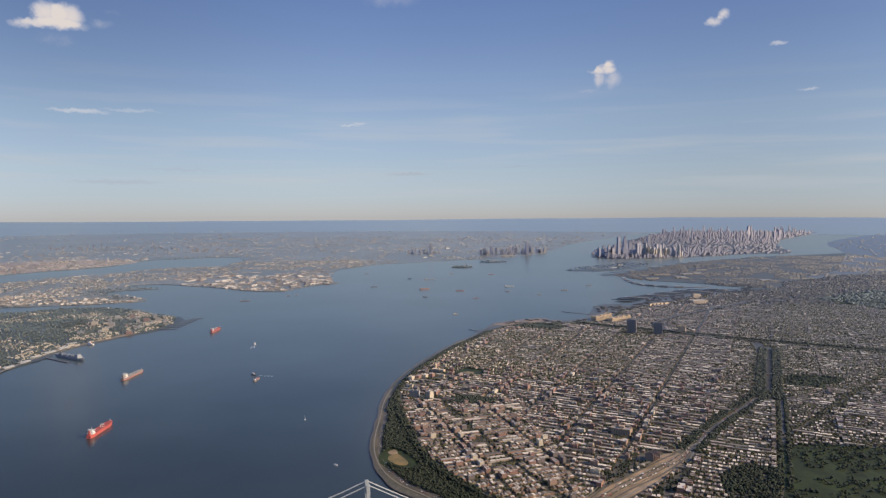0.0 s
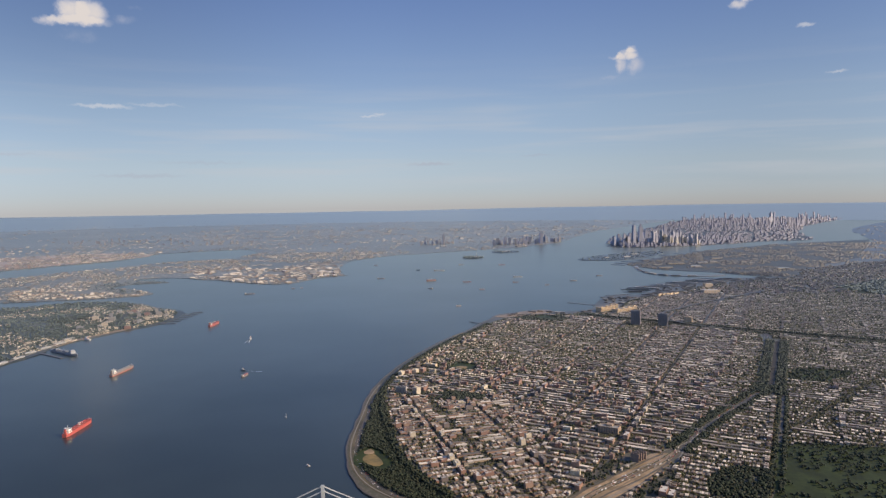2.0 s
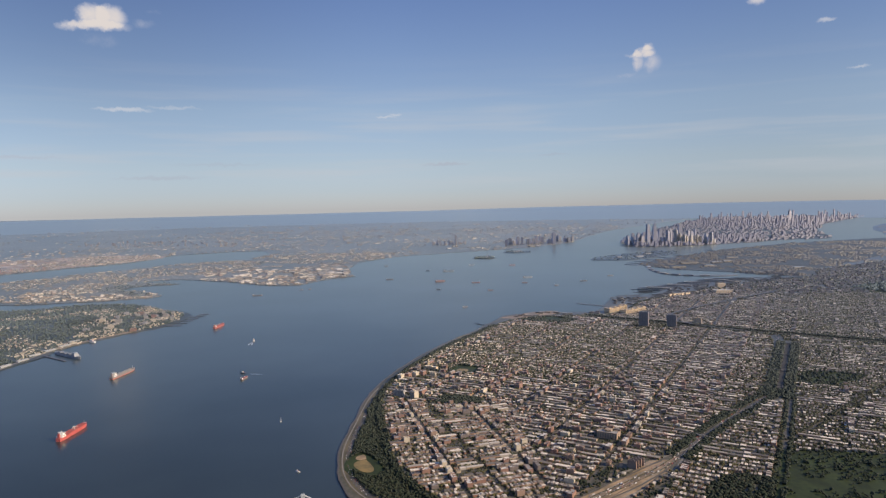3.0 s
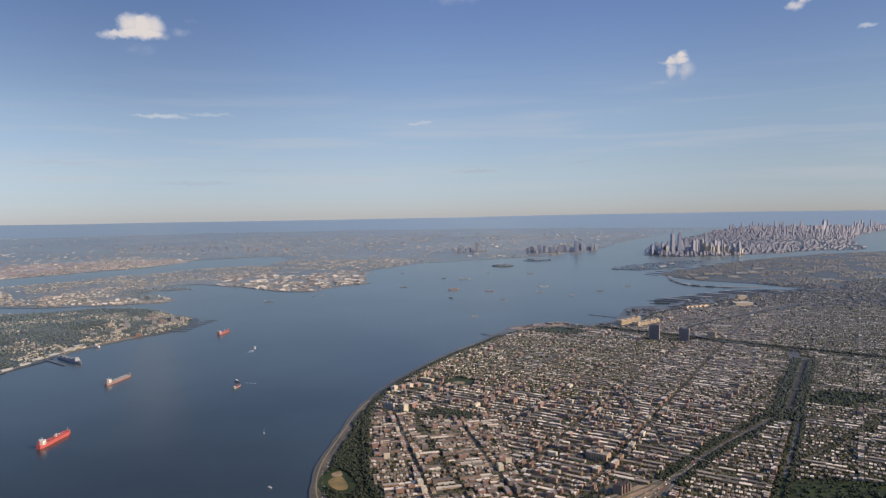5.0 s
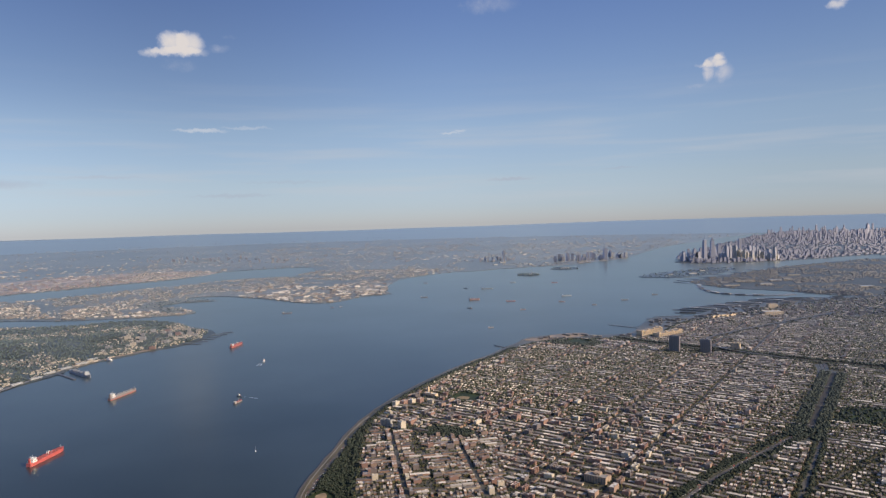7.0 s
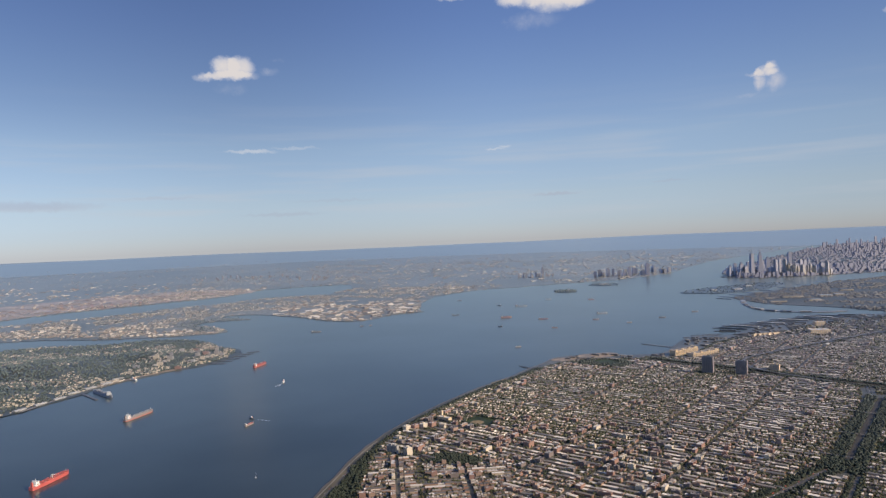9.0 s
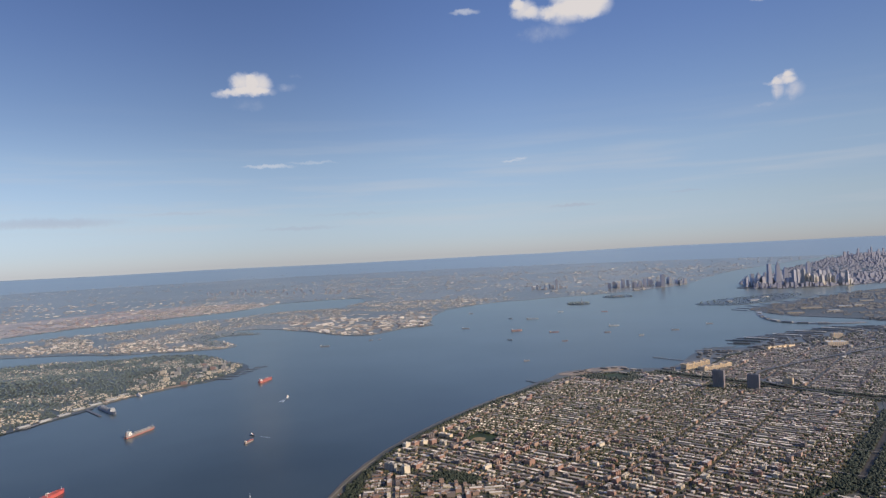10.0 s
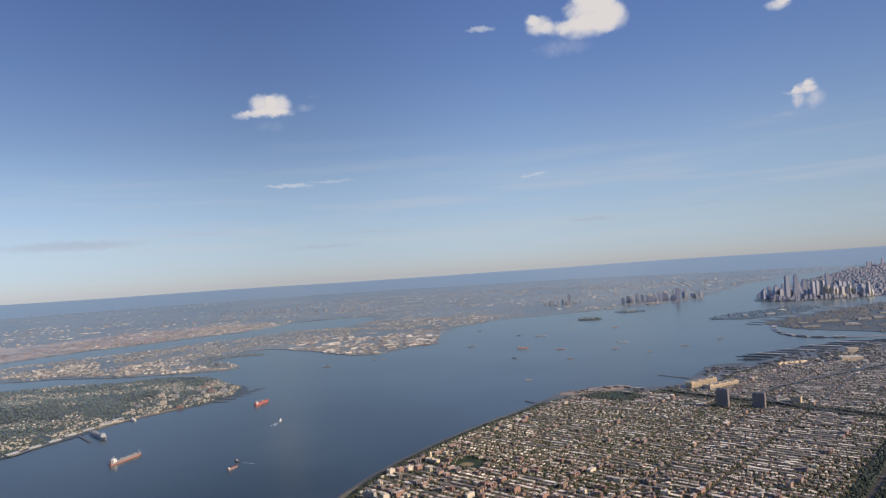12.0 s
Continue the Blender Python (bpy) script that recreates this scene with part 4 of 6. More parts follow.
for u in AVENUES[:8]:
    street("road", at_uv(u, 210 if u > -100 else 330), at_uv(u, END_V[u]), 1.5, M_ASPHALT, "straight asphalt avenue between rows of buildings")
for j in range(77):
    street("road", at_uv(-226, V0 + STEP * j), at_uv(230, V0 + STEP * j), 0.9, M_ASPHALT, "narrow asphalt side street lined with trees")
ribbon("road", DIAGONAL, 1.9, G1 + 0.028, M_ASPHALT, "wide asphalt avenue slanting across the street grid")
ribbon("road", FORTWAY, 1.7, G1 + 0.028, M_ASPHALT, "asphalt avenue slanting towards the bridge")
ribbon("road", [at_uv(8.6, 262), at_uv(8.6, 540)], 1.8, G1 + 0.032, M_ASPHALT, "tree-lined asphalt avenue beside the expressway")
ribbon("road", HIGHWAY[:23], (3.4, 2.6), G1 + 0.05, M_CONCRETE, "pale concrete expressway through the city")
ribbon("road", HIGHWAY[22:], (1.9, 1.5), G1 + 0.046, M_HIGHWAY, "grey expressway between wooded banks")
for off, w in ((-1.1, 0.25), (1.3, 0.2)):
    pts = [(x + off * 0.7, y - off * 0.6) for x, y in HIGHWAY[6:]]
    ribbon("median", pts, w, G1 + 0.09, M_GRASS, "narrow grassy median of the expressway", "median")
# interchange: fanned ramps beside the expressway
for k, (bend, w) in enumerate(((4.6, 0.7), (7.4, 0.6), (-4.6, 0.7), (-7.2, 0.55), (10.2, 0.6))):
    pts = [(50 + bend * 0.5, 222 - bend * 0.3), (65 + bend * 0.6, 238 - bend * 0.55), (80 + bend * 0.62, 251 - bend * 0.6), (96 + bend * 0.5, 267 - bend * 0.4), (110, 283), (118, 294)]
    ribbon("ramp", smooth(pts, 4), w, G1 + 0.07 + 0.012 * k, M_QUAY if k % 2 else M_ASPHALT, "curved concrete ramp of the interchange")
ribbon("ramp", smooth([(40, 232), (58, 240), (74, 256), (80, 268), (76, 280)], 4), 1.2, G1 + 0.14, M_CONCRETE, "curved concrete ramp of the interchange")
for k in range(9):                                       # braided roadways along the open ground
    q = (k - 4) * 1.05
    wave = [(46, 218), (58, 230), (70, 241), (82, 253), (92, 263), (97, 269)]
    pts = [(x + 0.72 * q * sp, y - 0.72 * q * sp) for (x, y), sp in zip(wave, (1.6, 2.0, 1.9, 1.7, 1.0, 0.45))]
    ribbon("ramp", smooth(pts, 4), 0.5 if k % 2 else 0.35, G1 + 0.056 + 0.004 * (k % 3), (M_QUAY, M_ASPHALT, M_CONCRETE)[k % 3], "braided roadway crossing the interchange ground")
g = G()
g.prism(smooth(INTERCHANGE, 3, True), G1 - 0.2, G1 + 0.045)
tagged(part("yard", g, M_SAND), "bare sandy ground inside the interchange", "bare ground", kind="structure")
tagged(part("yard", G().prism(smooth(PLAZA, 3, True), G1 - 0.2, G1 + 0.045), M_OLIVE), "dry olive strip beside the expressway", "bare ground", kind="structure")
ribbon("road", VIADUCT, 1.9, [1.3 + 1.5 * min(1, max(0, (i - 2) / 10)) for i in range(len(VIADUCT))], M_HIGHWAY, "curving elevated concrete expressway", thick=0.25)
g = G()
for i, (x, y) in enumerate(VIADUCT):
    if i % 2 == 0:
        g.box(x, y, 0.3, 1.6, 0.4, 0.8 + 1.5 * min(1, max(0, (i - 2) / 10)))
tagged(part("viaduct_piers", g, M_CONCRETE), "concrete piers under the elevated expressway", "piers", kind="structure")
M_BALLAST = mat("rail_ballast", [(0.045, 0.043, 0.040), (0.085, 0.078, 0.07)], 0.8, 0.95, veil=0.45, spec=0.1, haze=0.3)
ribbon("railway_cut", CUT, 6.4, G1 + 0.035, M_BALLAST, "dark sunken railway bed lined with trees", "railway")
ribbon("road", [at_uv(2.4, 394), at_uv(2.4, 528)], 2.4, G1 + 0.04, M_BALLAST, "dark sunken expressway between wooded banks")
# overpasses across the expressway
for x, y, t in ((118, 297, -40), (146, 329, -38), (178, 369, -30), (194, 402, -26), (212, 440, -26), (228, 472, -26)):
    g = G().box(0, 0, 0, 13, 0.9, 0.12).box(0, 0.45, 0.12, 13, 0.06, 0.1).box(0, -0.45, 0.12, 13, 0.06, 0.1)
    for k in (-6.2, 6.2, 0):
        g.box(k, 0, -0.75, 0.5, 0.8, 0.78)
    ob = part("overpass", g, M_QUAY)
    ob.matrix_basis = pose(x, y, G1 + 0.7, 0, 0, t)
    tagged(ob, "short concrete street bridge across the expressway", "bridge", "street bridges over the expressway")
# the shore drive and esplanade
DRIVE = smooth([(12, 213), (-3, 231), (-14, 242), (-22, 256), (-27, 274), (-29, 293), (-29.5, 321), (-30, 348), (-28, 372), (-21, 411), (-9, 450), (7, 491), (22, 521), (33, 548)], 4)
ribbon("road", DRIVE[:41], (2.2, 0.6), 0.40, M_HIGHWAY, "pale shoreline parkway along the water")
ribbon("verge", [(x - 1.95, y - 0.3) for x, y in DRIVE[3:34]], 2.5, 0.375, M_OLIVE, "dry grass strip between the parkway and the sea", "verge")
ribbon("esplanade", [(x - 2.4, y - 0.4) for x, y in DRIVE[3:33]], 0.5, 0.43, M_QUAY, "pale waterfront promenade on the sea wall", "promenade")
SEAWALL = [(x, y) for x, y in BK_SHORE[6:52]]
ribbon("sea_wall", SEAWALL, 0.7, 0.47, mat("wet_rocks", [(0.06, 0.055, 0.05), (0.12, 0.11, 0.10)], 2.0, 0.9), "dark stone sea wall at the water's edge", "sea wall", 0.7)
# parks and fields
def plate(name, pts, z, material, label, category="field"):
    return tagged(part(name, G().prism(pts, z - 0.3, z), material), label, category, kind="structure")


for poly, m, lab in ((GOLF, M_GRASS, "green golf course dotted with dark trees"), (PARK, M_GRASS, "green city park with dark trees"), (OWL, M_GRASS, "wooded hill park above the waterfront"), (FIELDS, M_GRASS, "green school playing field among houses"), (BIGPARK, M_GRASS, "large dark wooded city park")):
    plate("lawn", smooth(poly, 3, True), G1 + 0.04, m, lab, "park")
plate("lawn", smooth([(-26, 262), (-15, 252), (-6, 258), (-11, 272), (-16, 292), (-24, 296), (-27, 280)], 3, True), 0.46, M_GRASS, "shore park lawn beside the parkway", "park")
plate("ball_field", smooth([(-23.5, 268), (-21.5, 263), (-17, 259.5), (-14.5, 262), (-17, 268), (-20.5, 272.5)], 3, True), 0.52, M_DRY, "dry yellow ball field in the shore park")
plate("ball_field", smooth([(-24, 274), (-22.5, 271.5), (-19.5, 273), (-21.5, 277)], 3, True), 0.56, M_SAND, "sandy infield beside the dry ball field")
plate("ball_field", smooth([(7, 500), (14, 503), (20, 514), (13, 511)], 3, True), 0.5, M_DRY, "dry yellow field beside the shore road")
plate("ball_field", smooth([(11, 404), (17, 403), (18, 408), (13, 409)], 3, True), G1 + 0.09, M_DRY, "dry infield on the school playing field")
plate("quay", smooth([(42, 582), (52, 590), (72, 608), (92, 613), (90, 598), (66, 584), (50, 576)], 3, True), 0.48, M_SAND, "bare sandy quay on the waterfront", "quay")

# trees
def scatter(poly, n, z, r0, r1, avoid=()):
    xs, ys = [p[0] for p in poly], [p[1] for p in poly]
    x, y = rng.uniform(min(xs), max(xs), n), rng.uniform(min(ys), max(ys), n)
    ok = inside(poly, x, y)
    for a in avoid:
        ok &= ~inside(a, x, y)
    x, y = x[ok], y[ok]
    return np.stack([x, y, np.full(len(x), z), rng.uniform(r0, r1, len(x))], -1)


def along(pts, side0, side1, n, z, r0, r1):
    """Trees in a strip beside a line."""
    out, seg = [], list(zip(pts, pts[1:]))
    long = np.array([math.hypot(b[0] - a[0], b[1] - a[1]) for a, b in seg])
    pick = rng.choice(len(seg), n, p=long / long.sum())
    for k in pick:
        (x0, y0), (x1, y1) = seg[k]
        t, w = rng.uniform(), rng.uniform(side0, side1) * rng.choice((-1, 1))
        d = max(long[k], 1e-6)
        out.append((x0 + (x1 - x0) * t - (y1 - y0) / d * w, y0 + (y1 - y0) * t + (x1 - x0) / d * w, z, rng.uniform(r0, r1)))
    return np.array(out)


avenue_trees = []
for u in AVENUES[:8]:
    for k in range(420 if u > -60 else 220):
        avenue_trees.append((*at_uv(u + random.choice((-1, 1)) * random.uniform(0.75, 1.1), random.uniform(340 if u < -100 else 212, END_V[u])), G1, random.uniform(0.3, 0.55)))
avenue_trees = np.array(avenue_trees)
avenue_trees = avenue_trees[free(avenue_trees[:, 0], avenue_trees[:, 1], -0.3)]
trees = np.concatenate([trees, avenue_trees])
near = trees[:, 1] < 360
crowns("street_trees", trees[near], "olive-brown street and yard trees between the houses", clumps=2, material=M_STREETTREE)
crowns("street_trees", trees[~near], "olive-brown street and yard trees between distant houses", material=M_STREETTREE)
BELT = [p for p in DRIVE[2:53]] + [p for p in reversed(BLUFF_LINE[3:40])]
FIELD_GAP = smooth([(-25.5, 270), (-23, 263), (-15, 256.5), (-10, 260), (-14, 270), (-20, 278), (-24.5, 278)], 2, True)
# trees fill what is left open between the two grids
fill_x, fill_y = rng.uniform(-16, 66, 5000), rng.uniform(226, 352, 5000)
ok = free(fill_x, fill_y, -0.9)
all_built = np.concatenate([houses[:, :2], blocks_of_flats[:, :2], terraces[:, :2]])
filler = [(x, y, G1, random.uniform(0.35, 0.6)) for x, y in zip(fill_x[ok], fill_y[ok]) if np.hypot(all_built[:, 0] - x, all_built[:, 1] - y).min() > 2.3]
crowns("yard_trees", filler, "dark green trees on open lots between houses", clumps=2)
belt = scatter(BELT, 60000, 0.38, 0.3, 0.72, (FIELD_GAP,))
belt = np.concatenate([belt, scatter([p for p in DRIVE[24:]] + [p for p in reversed(BLUFF_LINE[20:46])], 14000, 0.38, 0.4, 0.8)])
belt = belt[~near_line(DRIVE[:26], belt[:, 0], belt[:, 1], 1.5) & ~near_line(DRIVE[24:41], belt[:, 0], belt[:, 1], 0.5)]
crowns("park_trees", belt, "dense dark trees of the shore park", clumps=2)
bluff_trees = along(BLUFF_LINE[6:58], 0.0, 1.5, 2200, G1 - 0.2, 0.35, 0.62)
crowns("park_trees", bluff_trees, "dark trees lining the shore road")
golf = scatter(GOLF, 5200, G1, 0.4, 0.8)
keep = np.array([noise.noise((x * 0.09, y * 0.09, 2.0)) > -0.08 or y > 268 for x, y in golf[:, :2]])
crowns("golf_trees", golf[keep], "dark tree clumps on the golf course", clumps=2)
crowns("park_trees", np.concatenate([scatter(PARK, 420, G1, 0.4, 0.75), scatter(GROVE, 700, G1, 0.4, 0.7), scatter(OWL, 900, G1, 0.5, 0.8, (OWL_LAWN,)), scatter(WOODS, 1500, G1, 0.4, 0.7), scatter(VERGE_A, 260, G1, 0.35, 0.6), scatter(VERGE_B, 260, G1, 0.35, 0.6), along(FIELDS + FIELDS[:1], 0, 1.0, 160, G1, 0.4, 0.6)]), "dark trees crowding the city parks")
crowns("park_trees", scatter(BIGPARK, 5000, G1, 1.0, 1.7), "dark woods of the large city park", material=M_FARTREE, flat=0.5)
crowns("bank_trees", np.concatenate([along(TRENCH, 1.7, 7.2, 2300, G1, 0.4, 0.75), along(CUT, 3.0, 6.4, 2600, G1, 0.45, 0.8), along(HIGHWAY[22:33], 1.5, 5.2, 900, G1, 0.35, 0.65), along(HIGHWAY[30:42], 1.5, 5.4, 620, G1, 0.35, 0.65), along(TREELINE, 0.9, 2.4, 500, G1, 0.45, 0.7), along(DIAGONAL, 1.0, 1.8, 260, G1, 0.4, 0.6), along(HIGHWAY[:8], 5.2, 9.5, 260, G1, 0.4, 0.7)]), "dark trees on the banks of the expressway")

# ---- houses ----
def house_model(w, d, h):
    """A flat-roofed row house: walls with a parapet, the sunken roof, a bulkhead and a cornice."""
    ob = thing("row_house", "brick row house with a flat roof in a terrace", "house", "row houses of the near streets")
    t = 0.06
    part("wall", G().tub(0, 0, 0, w, d, h), M_WALL1, ob)
    part("roof", G().box(0, 0, h, w - 2 * t, d - 2 * t, 0.03), M_ROOF1, ob)
    part("bulkhead", G().box(w * 0.18, d * 0.2, h + 0.03, 0.16, 0.2, 0.16), M_WALL1, ob)
    part("cornice", G().box(0, -d / 2 - 0.03, h - 0.08, w, 0.06, 0.12), M_TIN, ob)
    return ob


NEAR_HOUSES = 300
models = {}
for x, y, z, w, d, h, t in houses[:NEAR_HOUSES]:
    key = (round(float(w), 2), round(float(d), 2), round(float(h) * 6) / 6)
    m = pose(x, y, z, 0, 0, t)
    if key not in models:
        models[key] = house_model(*key)
        models[key].matrix_basis = m
    else:
        copy_thing(models[key], m)
boxes("terraces", terraces, M_WALL, M_ROOF, "long terraces of low flat-roofed city houses", "houses")
rest = houses[NEAR_HOUSES:]
u_of = rest[:, 0] * ST[0] + rest[:, 1] * ST[1]
pitched = (rest[:, 3] < 1.3) & (rest[:, 4] > 1.2) & (rest[:, 1] > 375) & (rest[:, 1] < 520) & (u_of < -128)
gabled("detached_houses", rest[pitched], M_WALL, M_ROOF, "small pitched-roof houses among yard trees", "houses")
boxes("row_houses", rest[~pitched], M_WALL, M_ROOF, "rows of low flat-roofed city houses", "houses")
# stair bulkheads and small sheds on the roofs
a = rest[~pitched]
a = a[(a[:, 1] < 460)][::2].copy()
a[:, 2] += a[:, 5]
a[:, 0] += rng.uniform(-0.15, 0.15, len(a))
a[:, 1] += rng.uniform(-0.4, 0.4, len(a))
a[:, 3], a[:, 4], a[:, 5] = 0.2, 0.24, 0.16
boxes("roof_bulkheads", a, M_WALL, M_ROOF, "small bulkheads on the house roofs", "bulkheads")


def flats_model(w, d, h, wall_m, roof_m, court):
    """A block of flats: two wings round a court or one slab, parapet, roof, stair and lift bulkheads."""
    ob = thing("apartment_building", "mid-rise brick apartment building with a flat roof", "building", "apartment buildings of the near streets")
    t = 0.1
    if court:
        n = 3 if d > 3.5 else 2
        pieces = [(-w * 0.3, 0, w * 0.4, d)] + [(w * 0.2, -d / 2 + d * (q + 0.5) / n, w * 0.6, d / n * 0.6) for q in range(n)]
    else:
        pieces = [(0, 0, w, d)]
    for x, y, sx, sy in pieces:
        part("wall", G().tub(x, y, 0, sx, sy, h, 0.1, t), wall_m, ob)
        part("roof", G().box(x, y, h, sx - 2 * t, sy - 2 * t, 0.04), roof_m, ob)
    part("bulkhead", G().box(-w * 0.3, d * 0.15, h + 0.04, 0.4, 0.5, 0.32), wall_m, ob)
    part("bulkhead", G().box(w * 0.3, -d * 0.2, h + 0.04, 0.4, 0.4, 0.26), wall_m, ob)
    return ob


order = np.argsort(blocks_of_flats[:, 1])
blocks_of_flats = blocks_of_flats[order]
NEAR_FLATS = 280
kinds = [(M_REDBRICK, M_PALEROOF), (M_BROWNBRICK, M_TARROOF), (M_BROWNBRICK, M_PALEROOF), (M_REDBRICK, M_GREYROOF), (M_CREAM, M_PALEROOF), (M_BRICK, M_PALEROOF), (M_REDBRICK, M_PALEROOF), (M_BRICK, M_GREYROOF)]
models = {}
for x, y, z, w, d, h, t in blocks_of_flats[:NEAR_FLATS]:
    k = random.randrange(len(kinds))
    key = (round(float(w) * 2) / 2, round(float(d)), round(float(h) * 3) / 3, k)
    m = pose(x, y, z, 0, 0, t)
    if key not in models:
        models[key] = flats_model(key[0], key[1], key[2], *kinds[k], random.random() < 0.65)
        models[key].matrix_basis = m
    else:
        copy_thing(models[key], m)
boxes("apartment_buildings", blocks_of_flats[NEAR_FLATS:], M_WALL, M_ROOF, "mid-rise brick apartment buildings among the houses", "buildings")


# ---- single buildings of the near shore ----
def slab(name, x, y, z, w, d, h, turn, wall_m, roof_m, label, bays=0, heads=2, group="", category="building"):
    """A larger building: wall, roof, parapet, bulkheads, and piers between its bays."""
    ob = thing(name, label, category, group, pose(x, y, z, 0, 0, turn))
    t = 0.15
    part("wall", G().tub(0, 0, 0, w, d, h, 0.18, t), wall_m, ob)
    part("roof", G().box(0, 0, h, w - 2 * t, d - 2 * t, 0.05), roof_m, ob)
    for k in range(heads):
        part("bulkhead", G().box((k - (heads - 1) / 2) * w / (heads + 0.5), 0, h + 0.05, min(1.0, w * 0.2), min(1.0, d * 0.4), 0.55), wall_m, ob)
    for k in range(bays):
        px = -w / 2 + w * (k + 0.5) / bays
        for sy in (-1, 1):
            part("window_strip", G().box(px, sy * d / 2, 0.25, w / bays * 0.36, 0.06, h - 0.5), M_WINDOW, ob)
    return ob


# paired cream towers by the shore road, shade put into the grey of the first, and the brick row behind them
slab("apartment_tower", -16.5, 353.5, G1, 5.6, 2.2, 3.5, -12, M_STONE, M_TARROOF, "shaded grey slab apartment tower beside the shore road", 7)
# turned so that a sunlit face shows to the camera
slab("apartment_tower", -8.2, 350.5, G1, 3.4, 3.0, 3.8, -42, M_CREAM, M_PALEROOF, "cream slab apartment tower beside the shore road", 5)
for k in range(4):
    slab("apartment_building", -20 + 4.0 * k, 389 + 2.4 * k, G1, 2.6, 3.6, 2.2, -TURN, M_REDBRICK if k % 2 else M_CREAM, M_PALEROOF, "mid-rise brick apartment building near the shore", 0, 1, "shore apartment row")
# four slabs by the interchange
for k in range(4):
    x, y = 82.9 + 1.15 * k, 262.6 + 1.0 * k
    ob = slab("apartment_slab", x, y, G1, 3.2, 0.62, 3.0, -TURN, M_BRICK, M_TARROOF, "narrow brown brick slab beside the expressway", 0, 2, "slabs by the expressway")
    # sunlit end put in as a lighter brick sheet over darker walls
    part("end_wall", G().box(1.66, 0, 0, 0.14, 0.66, 3.2), M_BROWNBRICK, ob)
# hospital
ob = slab("hospital", 80, 295, G1, 8.5, 3.4, 2.6, -TURN, M_TANBRICK, M_GREYROOF, "stepped tan brick hospital among houses", 8, 1)
for dx, dy, w, d, h in ((-3.2, 2.6, 2.2, 3.0, 2.1), (3.2, 2.6, 2.2, 3.0, 2.1), (0, 1.2, 2.6, 2.6, 3.4)):
    part("wing", G().box(dx, dy, 0, w, d, h), M_TANBRICK, ob)
slab("apartment_building", 46, 369, G1, 3.2, 4.6, 2.4, -TURN, M_REDBRICK, M_TARROOF, "tall red brick apartment building on an avenue", 3, 2)
# school with a tower
ob = slab("school", -4, 408, G1, 8, 2.6, 1.9, -TURN, M_BUFF, M_PALEROOF, "long buff school with a slim tower", 9, 1)
part("tower", G().box(-3.2, 1.8, 0, 1.1, 1.1, 4.2).box(-3.2, 1.8, 4.2, 1.0, 1.0, 0.9, 0, 0.1), M_BUFF, ob)
# two dark residential towers
for x, y, h in ((151.5, 534, 11.6), (172.5, 532.5, 9.2)):
    ob = slab("apartment_tower", x, y, G1, 7.2, 3.2, h, -TURN + 4, M_HAZEBRICK, M_TARROOF, "tall brown brick residential tower", 0, 2, "paired brown towers")
    for k in range(6):
        part("balcony_bay", G().box(-3.0 + 1.2 * k, -1.7, 0.6, 0.45, 0.2, h - 1), M_WINDOW, ob)
slab("apartment_building", 196, 545, G1, 6.0, 3.0, 4.2, -TURN, M_BUFF, M_TARROOF, "long tan brick housing block near the elevated road", 6)


def terminal(x, y, w, d, h, turn):
    """A long concrete warehouse with piers between tall bays and small towers on its roof."""
    ob = thing("warehouse", "long buff concrete warehouse with tall bays on the waterfront", "warehouse", "waterfront terminal warehouses", pose(x, y, 0.35, 0, 0, turn))
    part("wall", G().box(0, 0, 0, w, d, h), M_BUFF, ob)
    part("roof", G().box(0, 0, h, w - 0.4, d - 0.4, 0.08), M_TANROOF, ob)
    n = 14
    for k in range(n + 1):
        part("pier", G().box(-w / 2 + w * k / n, -d / 2 - 0.12, 0, 0.5, 0.3, h + 0.25), M_BUFF, ob)
    for k in range(n):
        part("window_strip", G().box(-w / 2 + w * (k + 0.5) / n, -d / 2 - 0.01, 0.4, w / n * 0.3, 0.06, h - 0.8), M_WINDOW, ob)
    for k in range(4):
        part("roof_tower", G().box(-w * 0.42 + w * 0.28 * k, -d * 0.3, h, 1.4, 1.6, 0.9), M_BUFF, ob)
    for s in (-1, 1):
        part("end_block", G().box(s * (w / 2 - 0.9), 0, h, 1.8, d, 0.4), M_BUFF, ob)
    return ob


terminal(157.8, 600, 29, 6.5, 3.8, 43)
terminal(145.4, 612.6, 28, 5.5, 3.4, 47)
for k in range(5):
    slab("loft_building", 215 + 4.6 * k, 689 + 2.2 * k, 0.35, 2.5, 8, 2.6, -TURN - 22, M_BUFF, M_TARROOF, "buff loft building by the piers", 0, 1, "row of loft buildings")
slab("loft_building", 271, 706, G1, 17, 9, 3.2, 10, M_BUFF, M_PALEROOF, "large buff industrial loft building", 10)
slab("loft_building", 284, 748, 0.35, 9, 5, 5.0, 10, M_BUFF, M_PALEROOF, "tall buff warehouse on the waterfront", 6)

# piers
PIERS = [((20, 559), (33, 548), 0.9), ((40, 583), (54, 580), 1.4), ((116, 656), (146, 634), 1.2), ((154, 688), (186, 702), 2.6), ((162, 700), (190, 708), 1.4)]
for k in range(9):
    x, y = 214 + 14 * k, 735 + 10.5 * k
    PIERS.append(((x - 26 - 2 * (k % 3), y + 12 + 3 * (k % 2)), (x + 6, y), 3.4 + 1.4 * (k % 2)))
